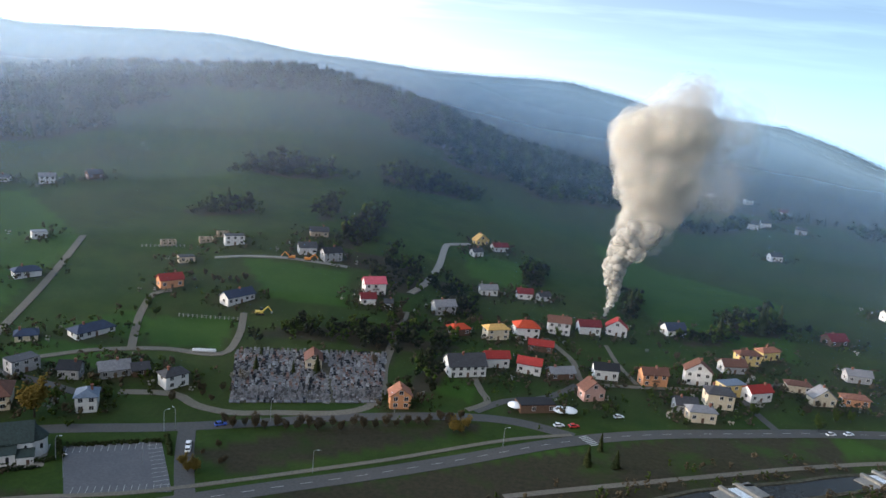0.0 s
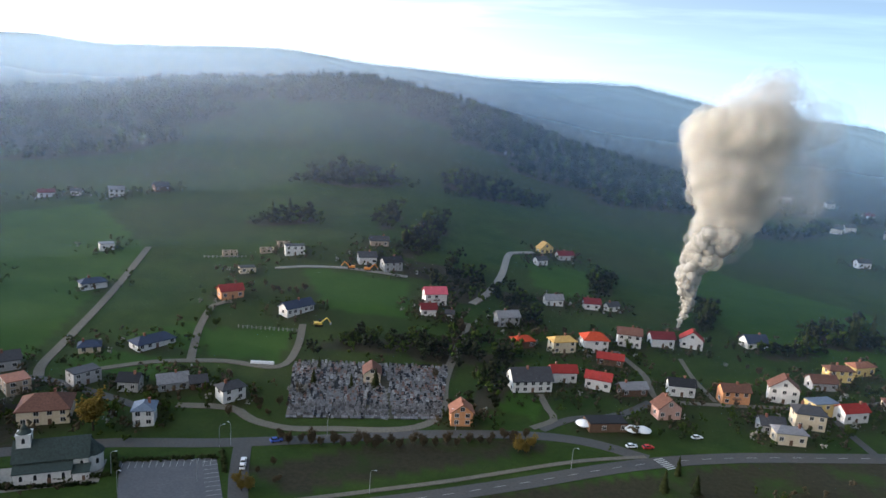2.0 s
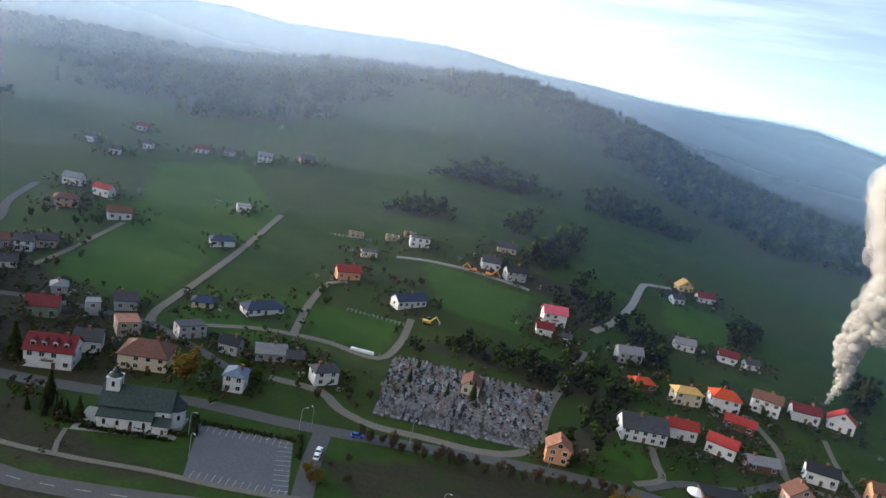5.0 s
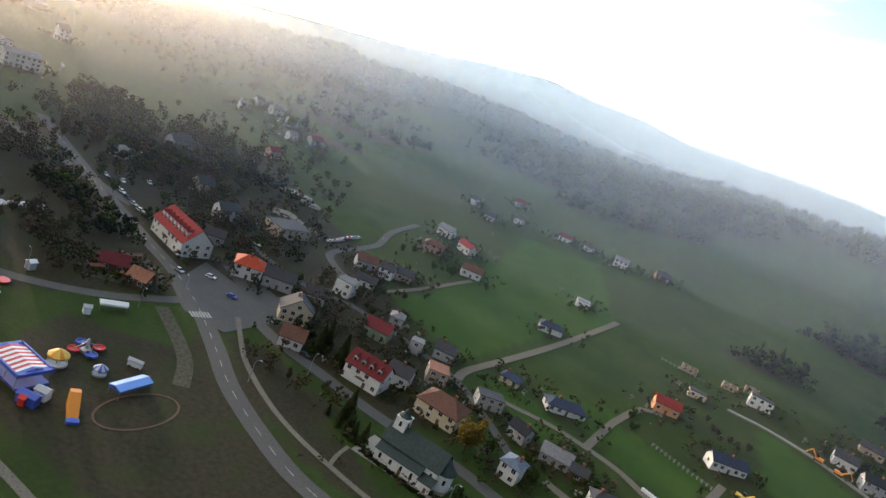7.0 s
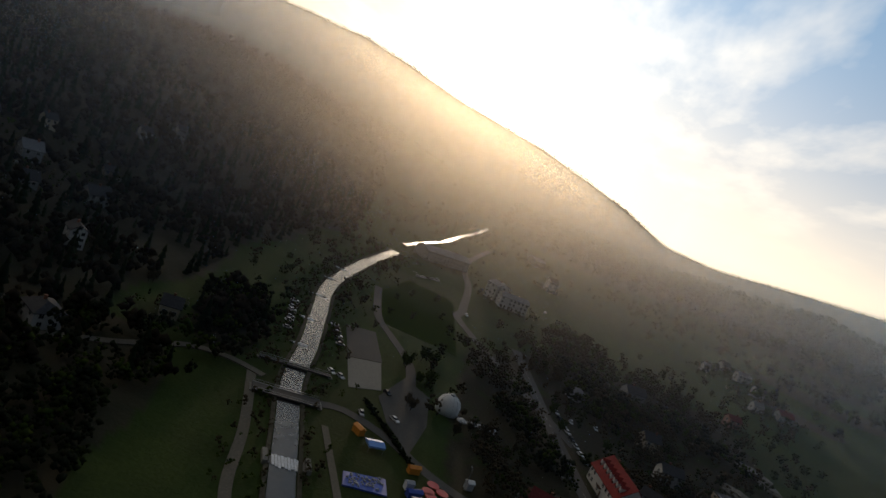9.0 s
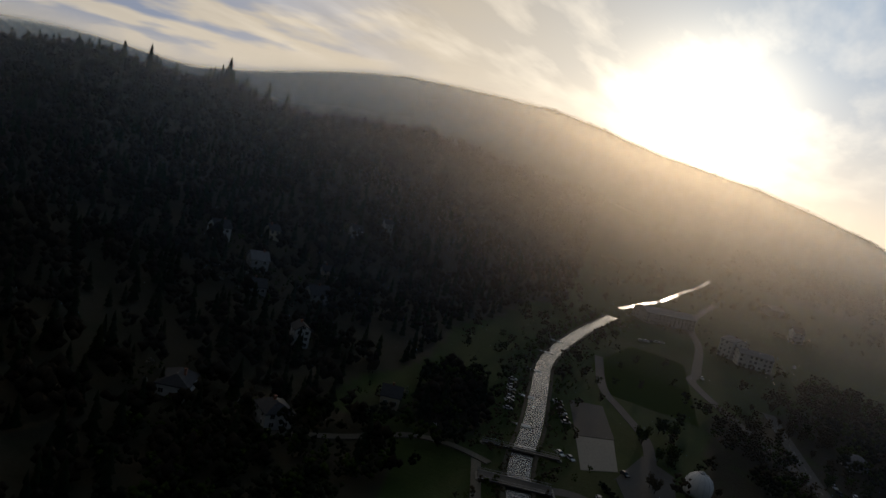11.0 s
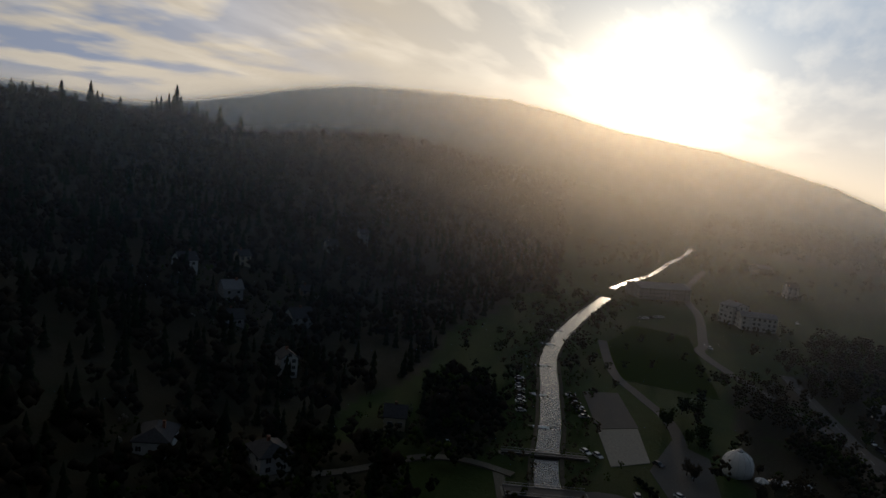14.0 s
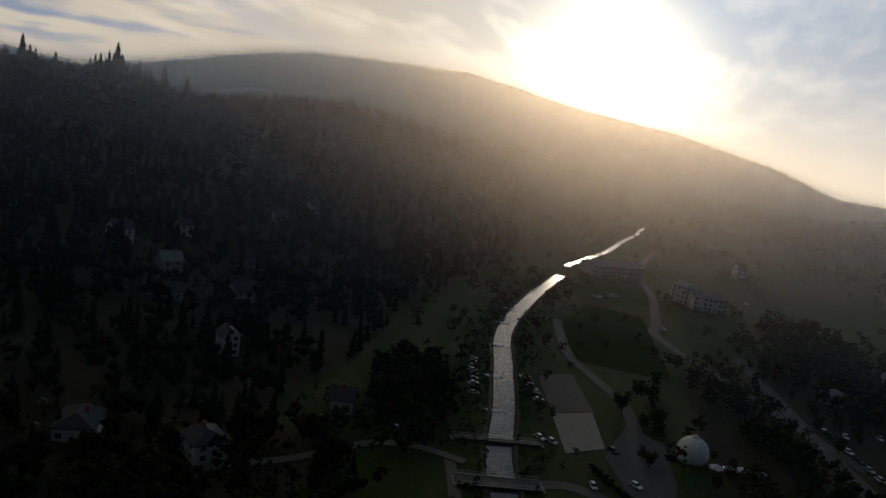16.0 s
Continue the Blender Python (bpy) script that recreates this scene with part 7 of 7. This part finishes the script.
# white wrapped hay bales in a row
for k in range(8):
    bm = bmesh.new()
    lathe(bm, [(0.5, -0.65), (0.68, -0.6), (0.7, 0), (0.68, 0.6), (0.5, 0.65)], 14)
    ob = part("hay_bale", bm, M["cloth_white"])
    ob.matrix_world = pose(-150.1 + 1.21 * k, 271.5 + 0.35 * k, level(-150.1 + 1.21 * k, 271.5 + 0.35 * k) + 0.68, 90, 0, 30)
    tagged(ob, "white wrapped hay bale in a row at a field edge", "hay bale", "hay bales")

# fences of pale posts
for (x0, y0), (x1, y1), n_ in (((-175.3, 302.4), (-147.7, 308.5), 14), ((-246.4, 381.8), (-223.8, 391.5), 11)):
    e = tagged(new("fence"), "row of pale posts with thin rails on the meadow", "fence")
    for k in range(n_):
        px, py = along((x0, y0), (x1, y1), k / (n_ - 1))
        bm = bmesh.new()
        box(bm, px - 0.2, py - 0.2, level(px, py) - 0.5, px + 0.2, py + 0.2, level(px, py) + 1.6)
        part("post", bm, M["concrete"], e)
    for z in (0.7, 1.3):
        bm = bmesh.new()
        for k in range(n_ - 1):
            a, b = along((x0, y0), (x1, y1), k / (n_ - 1)), along((x0, y0), (x1, y1), (k + 1) / (n_ - 1))
            za, zb = level(*a) + z, level(*b) + z
            solid(bm, [(a[0], a[1], za), (b[0], b[1], zb), (b[0], b[1], zb + 0.08), (a[0], a[1], za + 0.08), (a[0] + 0.06, a[1], za), (b[0] + 0.06, b[1], zb), (b[0] + 0.06, b[1], zb + 0.08), (a[0] + 0.06, a[1], za + 0.08)],
                  [(0, 1, 2, 3), (7, 6, 5, 4), (0, 4, 5, 1), (2, 6, 7, 3)])
        part("rail", bm, M["metal"], e)

# unfinished brick shells up the slope
for x, y, yaw, w, d in ((-233.4, 389.7, 36.8, 9, 6.2), (-215.3, 402.7, 37.1, 8.2, 6), (-211, 416.3, 37.2, 7.6, 5.4)):
    e = tagged(new("building_shell"), "roofless grey brick shell of a house being built", "building site", "building sites")
    z = level(x, y)
    for x0, y0, x1, y1 in ((-w / 2, 0, w / 2, 0.4), (-w / 2, d - 0.4, w / 2, d), (-w / 2, 0.4, -w / 2 + 0.4, d - 0.4), (w / 2 - 0.4, 0.4, w / 2, d - 0.4), (-0.2, 0.4, 0.2, d - 0.4)):
        run = max(x1 - x0, y1 - y0)
        bm = bmesh.new()
        n_ = max(2, int(run / 2.5))
        for k in range(n_):
            s0, s1 = k / n_, (k + 0.55) / n_
            if x1 - x0 > y1 - y0:
                box(bm, x0 + run * s0, y0, -2, x0 + run * s1, y1, 2.8)
            else:
                box(bm, x0, y0 + run * s0, -2, x1, y0 + run * s1, 2.8)
        box(bm, x0, y0, -2, x1, y1, 0.9)
        box(bm, x0, y0, 2.3, x1, y1, 2.9)
        part("wall", bm, M["wall_tan"], e)
    e.matrix_world = pose(x, y, z, 0, 0, yaw)


def excavator(x, y, yaw, paint):
    e = tagged(new("excavator"), "yellow-orange digger standing at a building site", "excavator", "diggers")
    for s in (-1, 1):
        bm = bmesh.new()
        box(bm, -2, s * 1.1 - 0.3, 0, 2, s * 1.1 + 0.3, 0.9)
        bmesh.ops.bevel(bm, geom=bm.edges[:], offset=0.25, segments=2)
        part("track", bm, M["tyre"], e)
    bm = bmesh.new()
    box(bm, -2.2, -1.3, 0.9, 1.6, 1.3, 2.0)
    bmesh.ops.bevel(bm, geom=bm.edges[:], offset=0.12, segments=1)
    part("house", bm, M[paint], e)
    bm = bmesh.new()
    box(bm, 0.1, 0.1, 2.0, 1.5, 1.2, 3.3)
    part("cab", bm, M["glass"], e)
    v, f = [], []
    branch(v, f, (1.4, -0.4, 1.8), (4.0, -0.4, 4.2), 0.35, 0.28, 5)
    branch(v, f, (4.0, -0.4, 4.2), (6.0, -0.4, 1.6), 0.28, 0.2, 5)
    arm = new("boom", tri_mesh("boom", np.array(v), np.array(f), M[paint]))
    arm.parent = e
    bm = bmesh.new()
    solid(bm, [(5.6, -0.9, 1.6), (6.4, -0.9, 1.6), (6.1, -0.9, 0.5), (5.6, -0.9, 0.7), (5.6, 0.1, 1.6), (6.4, 0.1, 1.6), (6.1, 0.1, 0.5), (5.6, 0.1, 0.7)],
          [(0, 1, 2, 3), (7, 6, 5, 4), (0, 4, 5, 1), (1, 5, 6, 2), (2, 6, 7, 3), (3, 7, 4, 0)])
    part("bucket", bm, M["metal"], e)
    e.matrix_world = pose(x, y, level(x, y), 0, 0, yaw)


excavator(-141.4, 319.2, 33.1, "cloth_yellow")
excavator(-157.5, 398.8, 202.9, "cloth_orange")
excavator(-148, 401.6, 23, "cloth_orange")


def lamp_post(x, y, h=8):
    e = tagged(new("street_lamp"), "tall grey street lamp with a curved arm", "street lamp", "street lamps")
    v, f = [], []
    branch(v, f, (0, 0, -0.5), (0, 0, h * 0.9), 0.12, 0.07, 8)
    branch(v, f, (0, 0, h * 0.9), (0.5, 0, h), 0.07, 0.06, 6)
    branch(v, f, (0.5, 0, h), (1.4, 0, h + 0.1), 0.06, 0.05, 6)
    pole = new("pole", tri_mesh("pole", np.array(v), np.array(f), M["metal"]))
    pole.parent = e
    bm = bmesh.new()
    box(bm, 1.2, -0.15, h, 2.0, 0.15, h + 0.15)
    part("head", bm, M["cloth_silver"], e)
    e.matrix_world = pose(x, y, level(x, y), 0, 0, (x * 37) % 360)


for x, y in ((-125.1, 207.1), (-145.3, 179.6), (-136.6, 171.7), (-119.4, 185.8), (-122.4, 209.7), (-94.8, 227.3), (-53.8, 250.9), (-210.7, 157.4), (-257.7, 122.5), (-202.2, 133.8), (-67.9, 199.1), (-9.9, 238.3), (-242.7, 104.8), (-257.2, 71.1)):
    lamp_post(x, y)
# zebra crossings
for x, y, yaw, w in ((-244.5, 126.7, 9.9, 8), (21.2, 255, 40.8, 8)):
    e = tagged(new("crossing"), "white painted zebra crossing on the road", "crossing", kind="structure")
    for k in range(7):
        bm = bmesh.new()
        box(bm, -2, -w / 2 + k * w / 7, 0, 2, -w / 2 + k * w / 7 + w / 14, 0.02)
        part("stripe", bm, M["paint"], e)
    e.matrix_world = pose(x, y, 0.15, 0, 0, yaw)

hedge((-169.3, 160.6), (-146.5, 173.6), 1.0, 0.9, M["leaf_spruce"], "row of low dark shrubs before the church")

# paved square by the dome, with a clipped hedge along the road
slab("square", [(-299, 27), (-332, 31), (-323, 45), (-292, 50), (-262, 49), (-279, 36)], 0.09, M["asphalt"], "pale paved town square beside the dome", "pavement")
hedge((-288, 24), (-254, 52), 2.2, 1.6, M["leaf_spruce"], "clipped dark hedge along the town square")

# worn paving where the streets meet, and the dirt track onto the fair meadow
slab("junction_paving", [(-267.3, 119.5), (-295.4, 138.4), (-269.4, 151.9), (-273.6, 170.8), (-254.3, 165.5), (-243.7, 150.3), (-233.2, 132.8), (-245.6, 120.9)], 0.15, M["asphalt"], "worn asphalt square where the streets meet", "pavement")
ribbon("track", [(-246.2, 113.2), (-227.4, 115.1), (-210.4, 115.4), (-195.6, 111.6)], 5, M["soil_bank"], 0.04, "rutted dirt track onto the fair meadow", "track")

# broken white centre line of the main road
line = np.array(next(l for l, w_ in LINES if w_ == 7), float)
step = np.concatenate([[0], np.cumsum(np.hypot(*np.diff(line, axis=0).T))])
vs, fs = [], []
for d0 in np.arange(20, step[-1] - 10, 9.0):
    a = np.array([np.interp(d0, step, line[:, 0]), np.interp(d0, step, line[:, 1])])
    b = np.array([np.interp(d0 + 4, step, line[:, 0]), np.interp(d0 + 4, step, line[:, 1])])
    side_ = np.array([a[1] - b[1], b[0] - a[0]]) / 4 * 0.08
    z0 = level(*((a + b) / 2)) + 0.17
    k = len(vs)
    vs += [(*(a - side_), z0), (*(b - side_), z0), (*(b + side_), z0), (*(a + side_), z0), (*(a - side_), z0 - 0.05), (*(b - side_), z0 - 0.05), (*(b + side_), z0 - 0.05), (*(a + side_), z0 - 0.05)]
    fs += [(k, k + 1, k + 2, k + 3), (k, k + 4, k + 5, k + 1), (k + 2, k + 6, k + 7, k + 3)]
tagged(new("road_marking", mesh_of("road_marking", vs, fs, M["paint"])), "broken white centre line of the main road", "road marking", kind="structure")
